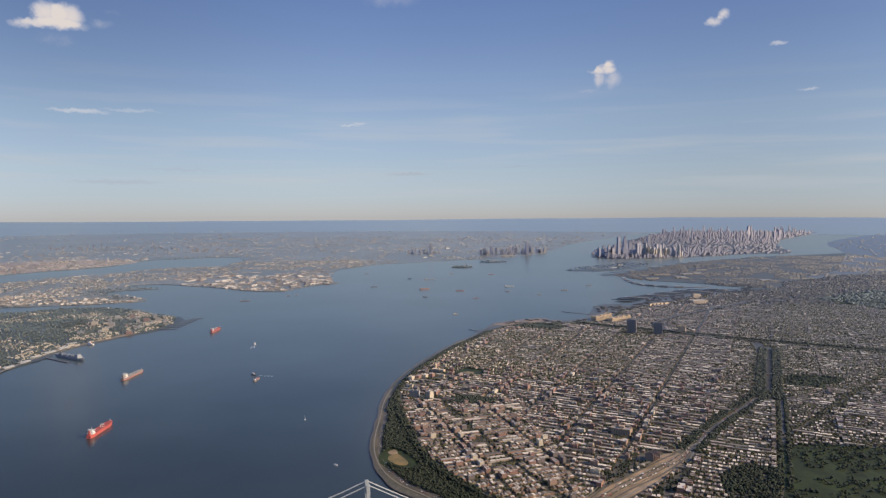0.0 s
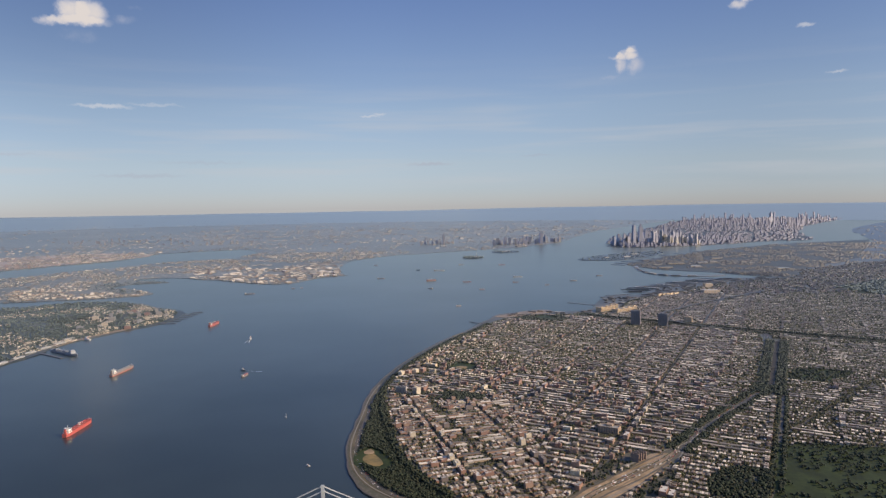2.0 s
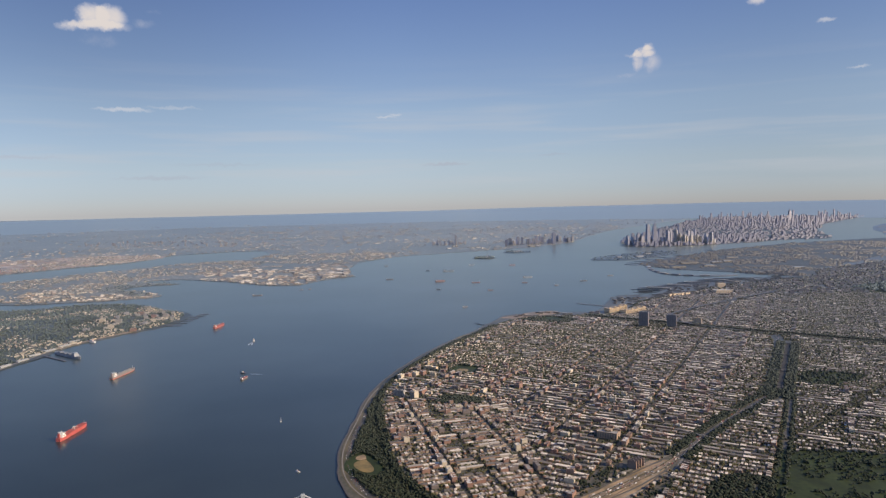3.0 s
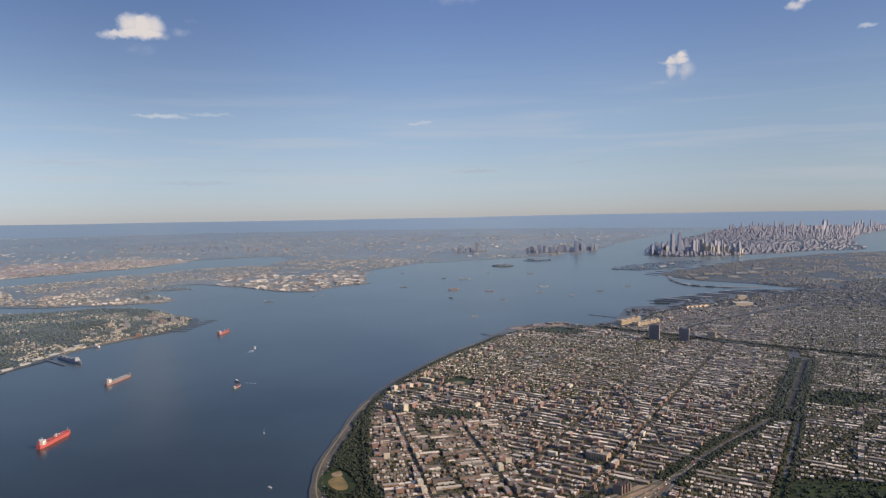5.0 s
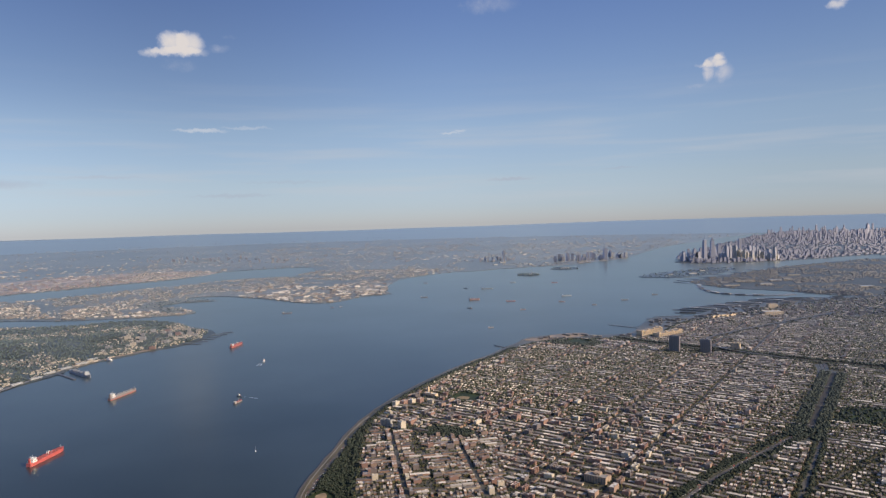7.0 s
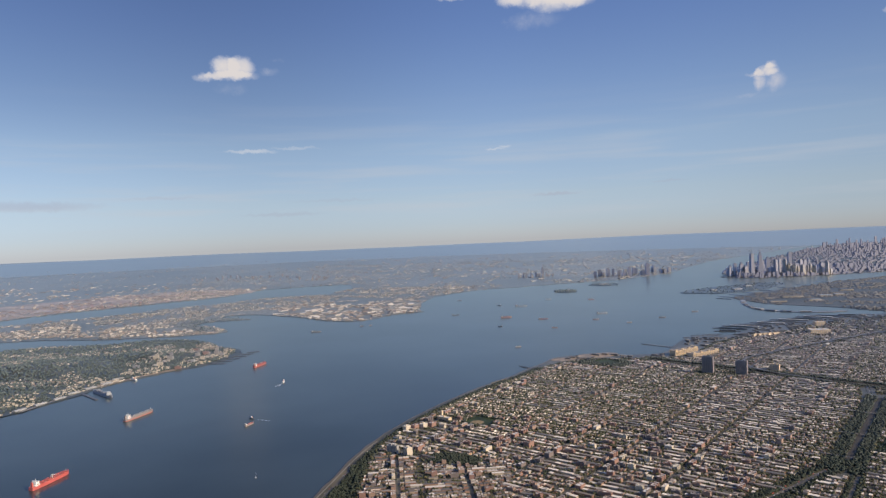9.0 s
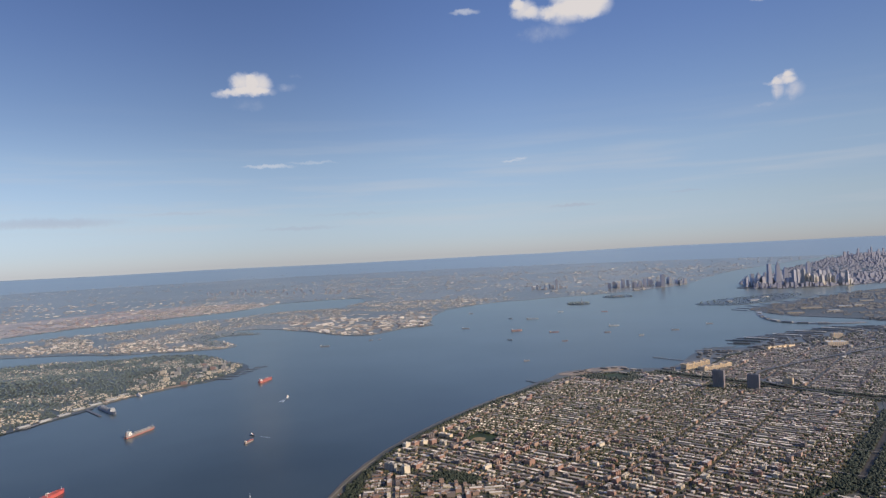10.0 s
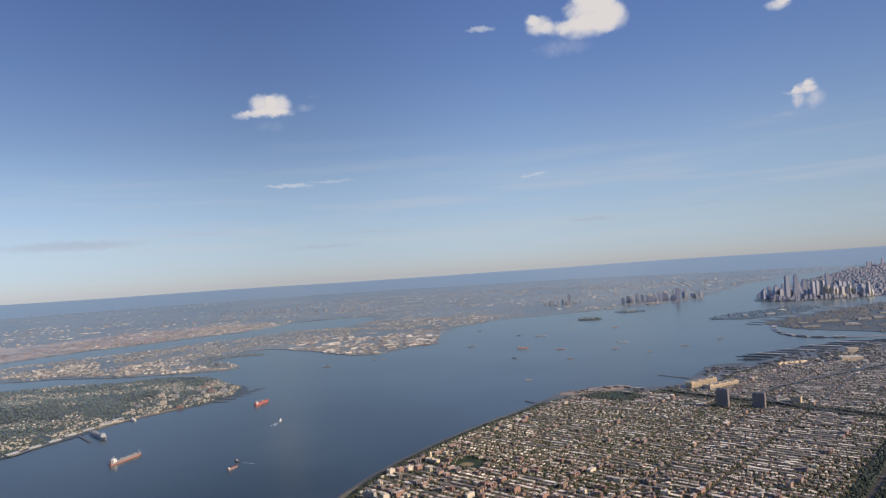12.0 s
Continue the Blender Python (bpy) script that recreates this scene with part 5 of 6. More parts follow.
for (x0, y0), (x1, y1), w in PIERS:
    g = G()
    a, d, long = math.atan2(y1 - y0, x1 - x0), 0, math.hypot(x1 - x0, y1 - y0)
    g.box(long / 2, 0, 0.25, long, w, 0.2)
    for k in range(int(long / 2)):
        g.rod((1 + 2 * k, -w / 2 + 0.15, -0.2), (1 + 2 * k, -w / 2 + 0.15, 0.25), 0.1)
    ob = part("pier", g, M_QUAY if w == 1.2 else M_PIER)
    ob.matrix_basis = pose(x0, y0, 0, 0, 0, math.degrees(a))
    tagged(ob, "long low pier reaching into the harbour", "pier", "waterfront piers")
    if w > 3:
        shed = thing("pier_shed", "low grey shed on a pier", "shed", "sheds on the piers", pose(x0, y0, 0.45, 0, 0, math.degrees(a)))
        part("wall", G().box(long * 0.55, 0, 0, long * 0.7, w * 0.7, 0.7), M_NAVY, shed)
        part("roof", G().box(long * 0.55, 0, 0.7, long * 0.72, w * 0.75, 0.12), M_TARROOF if w < 4 else M_PALEROOF, shed)


# ---- far towns ----
def town(poly, n, z, w0, w1, h0, h1, turn, lim, hole=(), clump=0.0, cell=None, thin=0.6):
    """Places for buildings in a piece of land: x, y, z, width, depth, height, turn."""
    x0, x1, y0, y1 = lim
    x, y = rng.uniform(x0, x1, n), rng.uniform(y0, y1, n)
    if cell:
        c, s = math.cos(radians(turn)), math.sin(radians(turn))
        u, v = x * c + y * s, -x * s + y * c
        v = np.round(v / cell) * cell + rng.normal(0, cell * 0.07, n)
        x, y = u * c - v * s, u * s + v * c
    ok = inside(poly, x, y)
    for h in hole:
        ok &= ~inside(h, x, y)
    if clump:
        ok &= np.array([noise.noise((a * clump, b * clump, 4.0)) > -0.08 for a, b in zip(x, y)])
    x, y = x[ok], y[ok]
    m = len(x)
    w = rng.uniform(w0, w1, m)
    zz = np.full(m, z) if not callable(z) else np.array([z(a, b) for a, b in zip(x, y)])
    return np.stack([x, y, zz - 0.1, w, rng.uniform(w0, w1, m) * thin, rng.uniform(h0, h1, m) * rng.choice((1, 1, 1.3), m), np.full(m, turn)], -1)


def along_shore(rows, x, y, r):
    return rows[np.hypot(rows[:, 0] - x, rows[:, 1] - y) > r]


# the breakwater of the old basin
BASIN = smooth([(264, 985), (257, 934), (262, 888), (285, 864), (322, 858), (345, 866)], 4)
ribbon("breakwater", BASIN, 7.0, 0.5, M_QUAY, "curved low breakwater round a harbour basin", "breakwater", 0.9)
for k in range(7):
    (x0, y0), (x1, y1) = BASIN[2 + 2 * k], BASIN[3 + 2 * k]
    shed = thing("pier_shed", "low warehouse shed on the basin breakwater", "shed", "breakwater sheds", pose(x0, y0, 0.5, 0, 0, math.degrees(math.atan2(y1 - y0, x1 - x0))))
    part("wall", G().box(0, 0, 0, 11, 3.6, 0.8), M_FARSTONE, shed)
    part("roof", G().box(0, 0, 0.8, 11.3, 3.9, 0.12), M_TARROOF if k % 3 else M_PALEROOF, shed)
# the rest of the near city, coarser with distance
mid = town(PLATEAU, 16000, G1, 1.6, 4.5, 0.7, 1.3, -TURN, (150, 760, 560, 1000), (BIGPARK,), 0, 4.4)
mid = mid[(mid[:, 1] > 700) | (mid[:, 0] > 0.80 * mid[:, 1] + 44)]
mid = mid[free(mid[:, 0], mid[:, 1])]
boxes("row_houses", mid, M_WALL, M_MIDROOF, "rows of distant flat-roofed city houses", "houses")
side = town(PLATEAU, 6500, G1, 1.2, 3.0, 0.7, 1.2, -TURN, (200, 620, 230, 560), (BIGPARK, GOLF, PARK), 0, 4.2)
side = side[(side[:, 0] > 0.80 * side[:, 1] + 44) & (side[:, 0] < 0.95 * side[:, 1] + 80)]
boxes("row_houses", side, M_WALL, M_ROOF, "rows of low city houses with yards", "houses")
shore_ind = town(BROOKLYN, 3000, 0.35, 1.6, 5.5, 0.5, 1.1, -TURN, (54, 420, 575, 900), (PLATEAU,), 0, 6.0)
shore_ind = shore_ind[~near_line(BK_SHORE, shore_ind[:, 0], shore_ind[:, 1], 4.0)]
for x, y, r in ((159, 603, 20), (150, 620, 22), (225, 695, 16), (284, 748, 7)):
    shore_ind = along_shore(shore_ind, x, y, r)
boxes("waterfront_sheds", shore_ind, M_CITYWALL, M_CITYROOF, "low industrial sheds along the waterfront", "sheds")
hook = town(BROOKLYN, 15000, 0.35, 1.0, 3.2, 0.5, 1.2, 15, (250, 900, 850, 1500), (PLATEAU,), 0.02, 6.0, 0.7)
hook = np.concatenate([hook, town(BROOKLYN, 70, 0.35, 5, 12, 0.8, 1.3, 12, (262, 560, 880, 1200), (PLATEAU,), 0, 14.0, 0.4)])
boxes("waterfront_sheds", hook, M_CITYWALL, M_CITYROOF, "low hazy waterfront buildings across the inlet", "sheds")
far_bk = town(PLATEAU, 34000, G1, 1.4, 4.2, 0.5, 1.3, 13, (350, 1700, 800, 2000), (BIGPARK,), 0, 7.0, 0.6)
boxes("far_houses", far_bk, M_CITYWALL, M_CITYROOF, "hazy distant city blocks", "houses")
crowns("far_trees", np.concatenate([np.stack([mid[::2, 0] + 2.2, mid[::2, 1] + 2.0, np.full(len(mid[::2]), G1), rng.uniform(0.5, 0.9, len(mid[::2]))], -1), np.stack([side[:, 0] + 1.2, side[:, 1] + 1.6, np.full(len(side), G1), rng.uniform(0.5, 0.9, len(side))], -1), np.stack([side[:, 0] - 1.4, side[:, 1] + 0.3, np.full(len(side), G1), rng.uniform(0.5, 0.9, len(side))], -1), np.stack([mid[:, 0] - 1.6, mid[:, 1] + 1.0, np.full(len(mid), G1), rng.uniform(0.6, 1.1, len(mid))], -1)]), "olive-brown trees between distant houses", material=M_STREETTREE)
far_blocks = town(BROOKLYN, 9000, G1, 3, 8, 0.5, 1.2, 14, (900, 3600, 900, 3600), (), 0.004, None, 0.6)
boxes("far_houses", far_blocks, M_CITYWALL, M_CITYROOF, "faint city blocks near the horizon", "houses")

# finger piers and slips along the industrial shore
random.seed(44)
for k, (x, y) in enumerate(smooth([(208, 722), (232, 756), (262, 776), (305, 802), (345, 826), (388, 834)], 4)):
    if k % 2:
        continue
    long = random.uniform(12, 30)
    ob = part("pier", G().box(0, 0, 0.05, long, 2.6, 0.4).box(-long * 0.2, 0, -0.3, 1.0, 2.2, 0.4).box(long * 0.3, 0, -0.3, 1.0, 2.2, 0.4), M_PIER)
    ob.matrix_basis = pose(x - long * 0.42, y + 3, 0, 0, 0, -6)
    tagged(ob, "long low pier reaching into the harbour", "pier", "waterfront piers")
    if k % 4 == 0:
        shed = thing("pier_shed", "low grey shed on a pier", "shed", "sheds on the piers", pose(x - long * 0.4, y + 3, 0.45, 0, 0, -6))
        part("wall", G().box(0, 0, 0, long * 0.6, 1.9, 0.8), M_CITYWALL, shed)
        part("roof", G().box(0, 0, 0.8, long * 0.62, 2.1, 0.12), M_TARROOF, shed)
for k, (x, y) in enumerate(smooth([(252, 1000), (268, 1034), (300, 1070), (345, 1122), (400, 1180), (455, 1240)], 3)):
    if k % 2 == 0:
        ob = part("pier", G().box(0, 0, 0.05, 22, 4.0, 0.4).box(6, 0, -0.3, 1.0, 3.6, 0.4).box(-6, 0, -0.3, 1.0, 3.6, 0.4), M_PIER)
        ob.matrix_basis = pose(x - 7, y + 6, 0, 0, 0, 140)
        tagged(ob, "low wharf on the far side of the peninsula", "pier", "peninsula piers")
for x, y, w, d, m in ((330, 1010, 26, 7, M_WAREHOUSE), (372, 1018, 16, 7, M_PALEROOF), (392, 1030, 12, 6, M_PALEROOF), (300, 960, 20, 6, M_TARROOF), (345, 970, 14, 6, M_PALEROOF), (450, 930, 16, 7, M_PALEROOF), (520, 900, 22, 6, M_PALEROOF), (420, 1090, 18, 6, M_TARROOF)):
    shed = thing("warehouse", "long pale-roofed warehouse on the flat peninsula", "warehouse", "peninsula warehouses", pose(x, y, 0.35, 0, 0, 8))
    part("wall", G().box(0, 0, 0, w, d, 1.6), M_CREAM, shed)
    part("roof", G().box(0, 0, 1.6, w + 0.3, d + 0.3, 0.15), m, shed)

# the island on the other side of the narrows
si = town(STATEN, 16000, island_height, 0.6, 1.6, 0.5, 0.9, 32, (-640, -240, 300, 690), (), 0.03)
si = si[np.array([noise.noise((a * 0.022, b * 0.022, 9.0)) > -0.05 for a, b in si[:, :2]])]
boxes("island_houses", si, M_FARWALL, mat("island_roofs", [(0.66, 0.63, 0.58), (0.82, 0.79, 0.74)], 0.4, 0.8, veil=0.6, haze=0.3, island=[(0.45, 0.42, 0.4), (1.1, 1.08, 1.04), (0.4, 0.36, 0.33), (1.3, 1.28, 1.22), (0.5, 0.36, 0.3), (0.35, 0.33, 0.32)]), "small pale houses on the wooded island", "houses")
shore_row = town(STATEN, 6000, island_height, 0.6, 2.0, 0.5, 1.1, 32, (-420, -240, 380, 660), (), 0.06)
shore_row = shore_row[near_line(STATEN[:34], shore_row[:, 0], shore_row[:, 1], 32) & ~near_line(STATEN[:40], shore_row[:, 0], shore_row[:, 1], 5)]
boxes("island_houses", shore_row, M_CREAM, mat("pale_island_roofs", [(0.68, 0.64, 0.58), (0.84, 0.80, 0.74)], 0.4, 0.8, veil=0.6, haze=0.3, island=[(1.1, 1.08, 1.04), (0.5, 0.45, 0.4), (0.8, 0.72, 0.62), (0.4, 0.38, 0.36)]), "pale houses crowding the island waterfront", "houses")
si_t = town(STATEN, 42000, island_height, 1, 2, 1, 1, 0, (-760, -240, 300, 690))
si_t = si_t[~near_line(STATEN[:30], si_t[:, 0], si_t[:, 1], 6.0)]
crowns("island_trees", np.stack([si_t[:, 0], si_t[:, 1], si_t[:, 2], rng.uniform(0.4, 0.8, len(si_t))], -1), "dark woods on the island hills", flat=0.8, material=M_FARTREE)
random.seed(5)
for k in range(26):
    x, y = random.uniform(-310, -252), random.uniform(535, 622)
    w, d, h, m = random.uniform(2.5, 5), random.uniform(2, 3.5), random.uniform(1.2, 3.4), random.choice((M_CREAM, M_FARSTONE, M_FARSTONE, M_STONE, M_REDBRICK))
    if near_line(STATEN[12:36], [x], [y], 5)[0]:
        continue
    slab("office_building", x, y, 0.3 + (island_height(x, y) - 0.35) * 0.7, w, d, h, 20, m, M_TARROOF, "mid-rise building by the island ferry landing", 0, 1)
ribbon("road", smooth([(-281, 404), (-283, 440), (-281, 484), (-271, 512), (-262, 535)], 4), 3.0, 0.42, M_QUAY, "pale waterfront road on the island shore")
plate("quay", smooth([(-279, 470), (-274, 500), (-264, 522), (-258, 534), (-266, 532), (-276, 505)], 3, True), 0.46, M_SAND, "bare sandy strip on the island waterfront", "quay")
for k in range(7):
    shed = thing("pier_shed", "long white-roofed shed on the island waterfront", "shed", "island waterfront sheds", pose(-285 + 1.2 * (k % 3), 408 + 15 * k, 0.42, 0, 0, 84 - 4 * k))
    part("wall", G().box(0, 0, 0, 8, 2.4, 0.7), M_NAVY, shed)
    part("roof", G().box(0, 0, 0.7, 8.3, 2.7, 0.1), M_PALEROOF, shed)

for k in range(6):
    g = G().box(0, 0, 0.1, 16 - k, 1.6, 0.25)
    for q in range(6):
        g.rod((-6 + 2.4 * q, 0.6, -0.3), (-6 + 2.4 * q, 0.6, 0.12), 0.12)
    ob = part("pier", g, M_PIER)
    ob.matrix_basis = pose(-238 + 0.8 * k, 560 + 11 * k, 0, 0, 0, 8 + 3 * k)
    tagged(ob, "low dark pier by the island ferry landing", "pier", "ferry landing piers")

# the mainland
MARSH = [(-366, 842), (-405, 826), (-420, 795), (-376, 775), (-352, 742), (-368, 735), (-400, 765), (-450, 790), (-440, 845), (-400, 870)]
MOT = [(-160, 897), (-183, 872), (-203, 824), (-237, 823), (-288, 853), (-330, 875), (-379, 896), (-420, 900), (-400, 1000), (-250, 1090), (-180, 1100), (-176, 1011), (-165, 945)]
wh = town(MOT, 1500, 0.4, 2.0, 7, 0.5, 1.0, 12, (-430, -140, 815, 1100), (), 0.02, 14.0, 0.3)
wh = np.concatenate([wh, town(MOT, 110, 0.4, 4, 10, 0.8, 1.4, 38, (-380, -150, 840, 1010), (), 0, None, 0.8), town(MOT, 90, 0.4, 3, 7, 0.8, 1.4, 38, (-300, -160, 830, 930), (), 0, None, 0.8)])
boxes("warehouses", wh, M_FARWALL, M_WAREHOUSE, "wide white-roofed warehouses on the far peninsula", "warehouses")
bay_s = town(JERSEY, 17000, 0.4, 0.8, 2.0, 0.4, 0.8, 36, (-760, -140, 670, 1300), (MOT, MARSH), 0.02, 5.0, 0.6)
boxes("far_houses", bay_s, M_FARWALL, M_FARROOF, "close-set small houses on the far peninsula", "houses")
bay_w = town(JERSEY, 2600, 0.4, 1.6, 4.8, 0.6, 1.1, 36, (-760, -140, 670, 1300), (MOT, MARSH), 0.016, 9.0, 0.7)
boxes("far_houses", bay_w, M_FAINTWALL, M_FARROOF, "pale houses on the far peninsula", "houses")
tanks = town(JERSEY, 600, 0.4, 1.5, 4.2, 0.7, 1.4, 38, (-640, -335, 680, 790), (MARSH,), 0.02, None, 0.8)
boxes("warehouses", tanks, M_FARWALL, M_WAREHOUSE, "pale waterfront terminals across the strait", "warehouses")
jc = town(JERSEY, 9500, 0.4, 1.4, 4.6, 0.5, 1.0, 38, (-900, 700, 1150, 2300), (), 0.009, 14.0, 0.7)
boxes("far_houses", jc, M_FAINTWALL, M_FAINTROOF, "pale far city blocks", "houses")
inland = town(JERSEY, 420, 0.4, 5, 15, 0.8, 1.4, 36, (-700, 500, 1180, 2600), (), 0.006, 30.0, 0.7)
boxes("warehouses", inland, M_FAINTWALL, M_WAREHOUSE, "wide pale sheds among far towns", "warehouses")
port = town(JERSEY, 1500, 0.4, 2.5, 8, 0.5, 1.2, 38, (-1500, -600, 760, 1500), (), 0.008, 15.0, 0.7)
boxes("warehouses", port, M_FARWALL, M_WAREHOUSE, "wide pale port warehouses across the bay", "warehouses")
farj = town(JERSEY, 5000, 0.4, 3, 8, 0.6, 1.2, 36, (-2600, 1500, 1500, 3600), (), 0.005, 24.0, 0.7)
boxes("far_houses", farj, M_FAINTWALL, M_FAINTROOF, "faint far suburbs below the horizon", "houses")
jt = town(JERSEY, 5500, 0.4, 1, 2, 1, 1, 0, (-760, -140, 670, 1300), (MOT,), 0.02)
jt = np.concatenate([jt, town(MARSH, 700, 0.4, 1, 2, 1, 1, 0, (-460, -340, 730, 880))])
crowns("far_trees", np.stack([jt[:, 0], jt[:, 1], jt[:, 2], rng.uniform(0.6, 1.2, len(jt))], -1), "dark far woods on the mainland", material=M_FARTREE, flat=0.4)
stacks = town(JERSEY, 700, 0.4, 3, 9, 0.5, 1.0, 30, (-900, -640, 850, 1230), (), 0, 9.0, 0.3)
M_BOXES = mat("container_paint", [(0.30, 0.28, 0.26), (0.38, 0.36, 0.34)], 0.3, 0.7, island=[(1.2, 0.85, 0.72), (1.0, 0.75, 0.66), (1.4, 1.2, 1.0), (0.6, 0.7, 0.9), (1.4, 1.35, 1.3)])
boxes("container_stacks", stacks, M_BOXES, M_BOXES, "stacks of red and pale containers on the port quays", "containers")
for k in range(9):
    x, y = -790 + 13 * k, 985 + 7.5 * k
    c = thing("gantry_crane", "orange container crane on the far port quay", "crane", "port cranes", pose(x, y, 0.4, 0, 0, 32))
    legs = G()
    for sx in (-1.1, 1.1):
        for sy in (-1.4, 1.4):
            legs.rod((sx, sy, 0), (sx, sy, 5.2), 0.18)
    part("frame", legs.rod((-1.1, -1.4, 3.6), (1.1, -1.4, 3.6), 0.16).rod((-1.1, 1.4, 3.6), (1.1, 1.4, 3.6), 0.16), M_CRANE, c)
    part("boom", G().box(0, -2.5, 5.0, 0.6, 11, 0.5), M_CRANE, c)
    part("mast", G().rod((0, 1.4, 5.2), (0, 0.6, 8.0), 0.2), M_CRANE, c)


# ---- towers across the harbour ----
def tower(x, y, w, d, h, turn, label, group, material, kind=0):
    """A high-rise: shaft, a stepped crown, and a spire or plant room."""
    ob = thing("skyscraper", label, "skyscraper", group, pose(x, y, 0.4, 0, 0, turn))
    if kind == 0:
        part("shaft", G().box(0, 0, 0, w, d, h), material, ob)
        part("plant_room", G().box(0, 0, h, w * 0.6, d * 0.5, h * 0.05 + 0.3), M_NAVY, ob)
    elif kind == 1:
        part("base", G().box(0, 0, 0, w * 1.4, d * 1.3, h * 0.4), material, ob)
        part("shaft", G().box(0, 0, h * 0.4, w, d, h * 0.45), material, ob)
        part("crown", G().box(0, 0, h * 0.85, w * 0.7, d * 0.7, h * 0.15, 0, 0.5), material, ob)
    else:
        part("shaft", G().box(0, 0, 0, w, d, h * 0.78, 0, 0.72), material, ob)
        part("mast", G().rod((0, 0, h * 0.78), (0, 0, h), w * 0.06, w * 0.02), M_STEEL, ob)
    return ob


random.seed(21)
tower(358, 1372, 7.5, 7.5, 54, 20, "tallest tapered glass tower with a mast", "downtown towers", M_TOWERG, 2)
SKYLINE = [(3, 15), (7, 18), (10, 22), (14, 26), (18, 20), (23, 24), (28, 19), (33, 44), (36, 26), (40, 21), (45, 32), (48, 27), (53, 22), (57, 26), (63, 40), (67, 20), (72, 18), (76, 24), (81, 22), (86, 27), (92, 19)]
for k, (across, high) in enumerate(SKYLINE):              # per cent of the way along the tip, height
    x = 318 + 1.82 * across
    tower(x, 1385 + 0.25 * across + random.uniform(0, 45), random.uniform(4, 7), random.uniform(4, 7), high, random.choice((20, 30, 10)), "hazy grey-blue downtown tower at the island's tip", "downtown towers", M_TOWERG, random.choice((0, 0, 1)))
# front towers: sunlight put into paler facades, turned towards the sun
for k, (across, high) in enumerate(((54, 29), (58, 24), (62, 19), (65, 16), (70, 20), (75, 17), (78, 21), (82, 16), (88, 15), (93, 26), (96, 10))):
    x = 318 + 1.82 * across
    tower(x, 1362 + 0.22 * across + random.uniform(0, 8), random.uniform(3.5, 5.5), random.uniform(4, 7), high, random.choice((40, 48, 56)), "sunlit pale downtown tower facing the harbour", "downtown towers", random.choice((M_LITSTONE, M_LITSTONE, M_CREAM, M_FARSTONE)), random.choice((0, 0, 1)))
for k in range(40):
    t = random.random()
    x, y = 322 + 190 * t, 1362 + 40 * t + random.uniform(0, 130)
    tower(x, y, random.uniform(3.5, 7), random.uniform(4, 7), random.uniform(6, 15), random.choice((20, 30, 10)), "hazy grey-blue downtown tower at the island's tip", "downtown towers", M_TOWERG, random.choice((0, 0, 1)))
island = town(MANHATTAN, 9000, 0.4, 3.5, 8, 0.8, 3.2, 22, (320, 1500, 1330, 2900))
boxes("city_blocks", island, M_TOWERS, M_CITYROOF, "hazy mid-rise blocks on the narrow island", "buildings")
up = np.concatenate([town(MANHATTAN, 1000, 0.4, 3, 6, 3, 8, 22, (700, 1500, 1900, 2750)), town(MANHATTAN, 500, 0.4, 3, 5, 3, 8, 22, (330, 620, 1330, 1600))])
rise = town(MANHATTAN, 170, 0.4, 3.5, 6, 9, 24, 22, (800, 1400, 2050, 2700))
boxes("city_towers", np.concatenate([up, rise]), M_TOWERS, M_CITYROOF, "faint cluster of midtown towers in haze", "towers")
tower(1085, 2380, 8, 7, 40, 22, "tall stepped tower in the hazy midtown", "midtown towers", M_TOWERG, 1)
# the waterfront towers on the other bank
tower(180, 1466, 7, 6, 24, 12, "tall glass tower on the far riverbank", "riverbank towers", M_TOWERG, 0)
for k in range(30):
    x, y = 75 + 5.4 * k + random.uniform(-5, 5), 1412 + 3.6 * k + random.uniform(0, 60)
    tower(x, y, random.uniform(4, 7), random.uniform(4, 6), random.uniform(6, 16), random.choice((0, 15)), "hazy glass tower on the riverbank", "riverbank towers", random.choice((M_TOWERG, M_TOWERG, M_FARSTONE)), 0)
for k in range(20):
    x, y = -85 + 3.8 * k + random.uniform(-3, 3), 1470 + random.uniform(0, 50)
    tower(x, y, random.uniform(2.5, 4.5), random.uniform(3, 5), random.uniform(3, 9), 15, "pale brick medical tower inland", "inland towers", M_FARSTONE, 0)
tower(-35, 1500, 5, 5, 20, 15, "tall pale tower standing inland", "inland towers", M_FARSTONE, 0)
for k in range(54):
    x, y = -1010 + 9.5 * k + random.uniform(-8, 8), 1640 - 2 * k + random.uniform(0, 160)
    tower(x, y, random.uniform(2.5, 5), random.uniform(2.5, 5), random.uniform(1.5, 6) * random.choice((0.6, 1, 1.2)), 20, "hazy brick tower of a far city", "far city towers", M_FARSTONE, 0)

# the statue on its star-shaped base, plain
st = thing("monument", "green copper statue on a tall stone pedestal", "monument", "", pose(34, 1154, 0.4))
star = [((3.4 if k % 2 else 2.2) * math.cos(k * math.pi / 11), (3.4 if k % 2 else 2.2) * math.sin(k * math.pi / 11)) for k in range(22)]
part("star_base", G().prism(star, 0, 1.0), M_STONE, st)
part("pedestal", G().box(0, 0, 1.0, 2.2, 2.2, 3.6, 0, 0.7), M_PALEROOF, st)
part("statue", G().rod((0, 0, 4.6), (0, 0, 7.4), 0.55, 0.4, 8).rod((0, 0, 7.4), (0, 0, 8.0), 0.28, 0.25, 8).rod((0.4, 0, 7.2), (0.7, 0, 9.2), 0.16, 0.12), M_COPPER, st)
isl = np.concatenate([scatter(GOVERNORS, 700, 0.5, 0.6, 1.1), scatter(LIBERTY, 160, 0.4, 0.8, 1.4), scatter(ELLIS, 90, 0.4, 0.8, 1.4)])
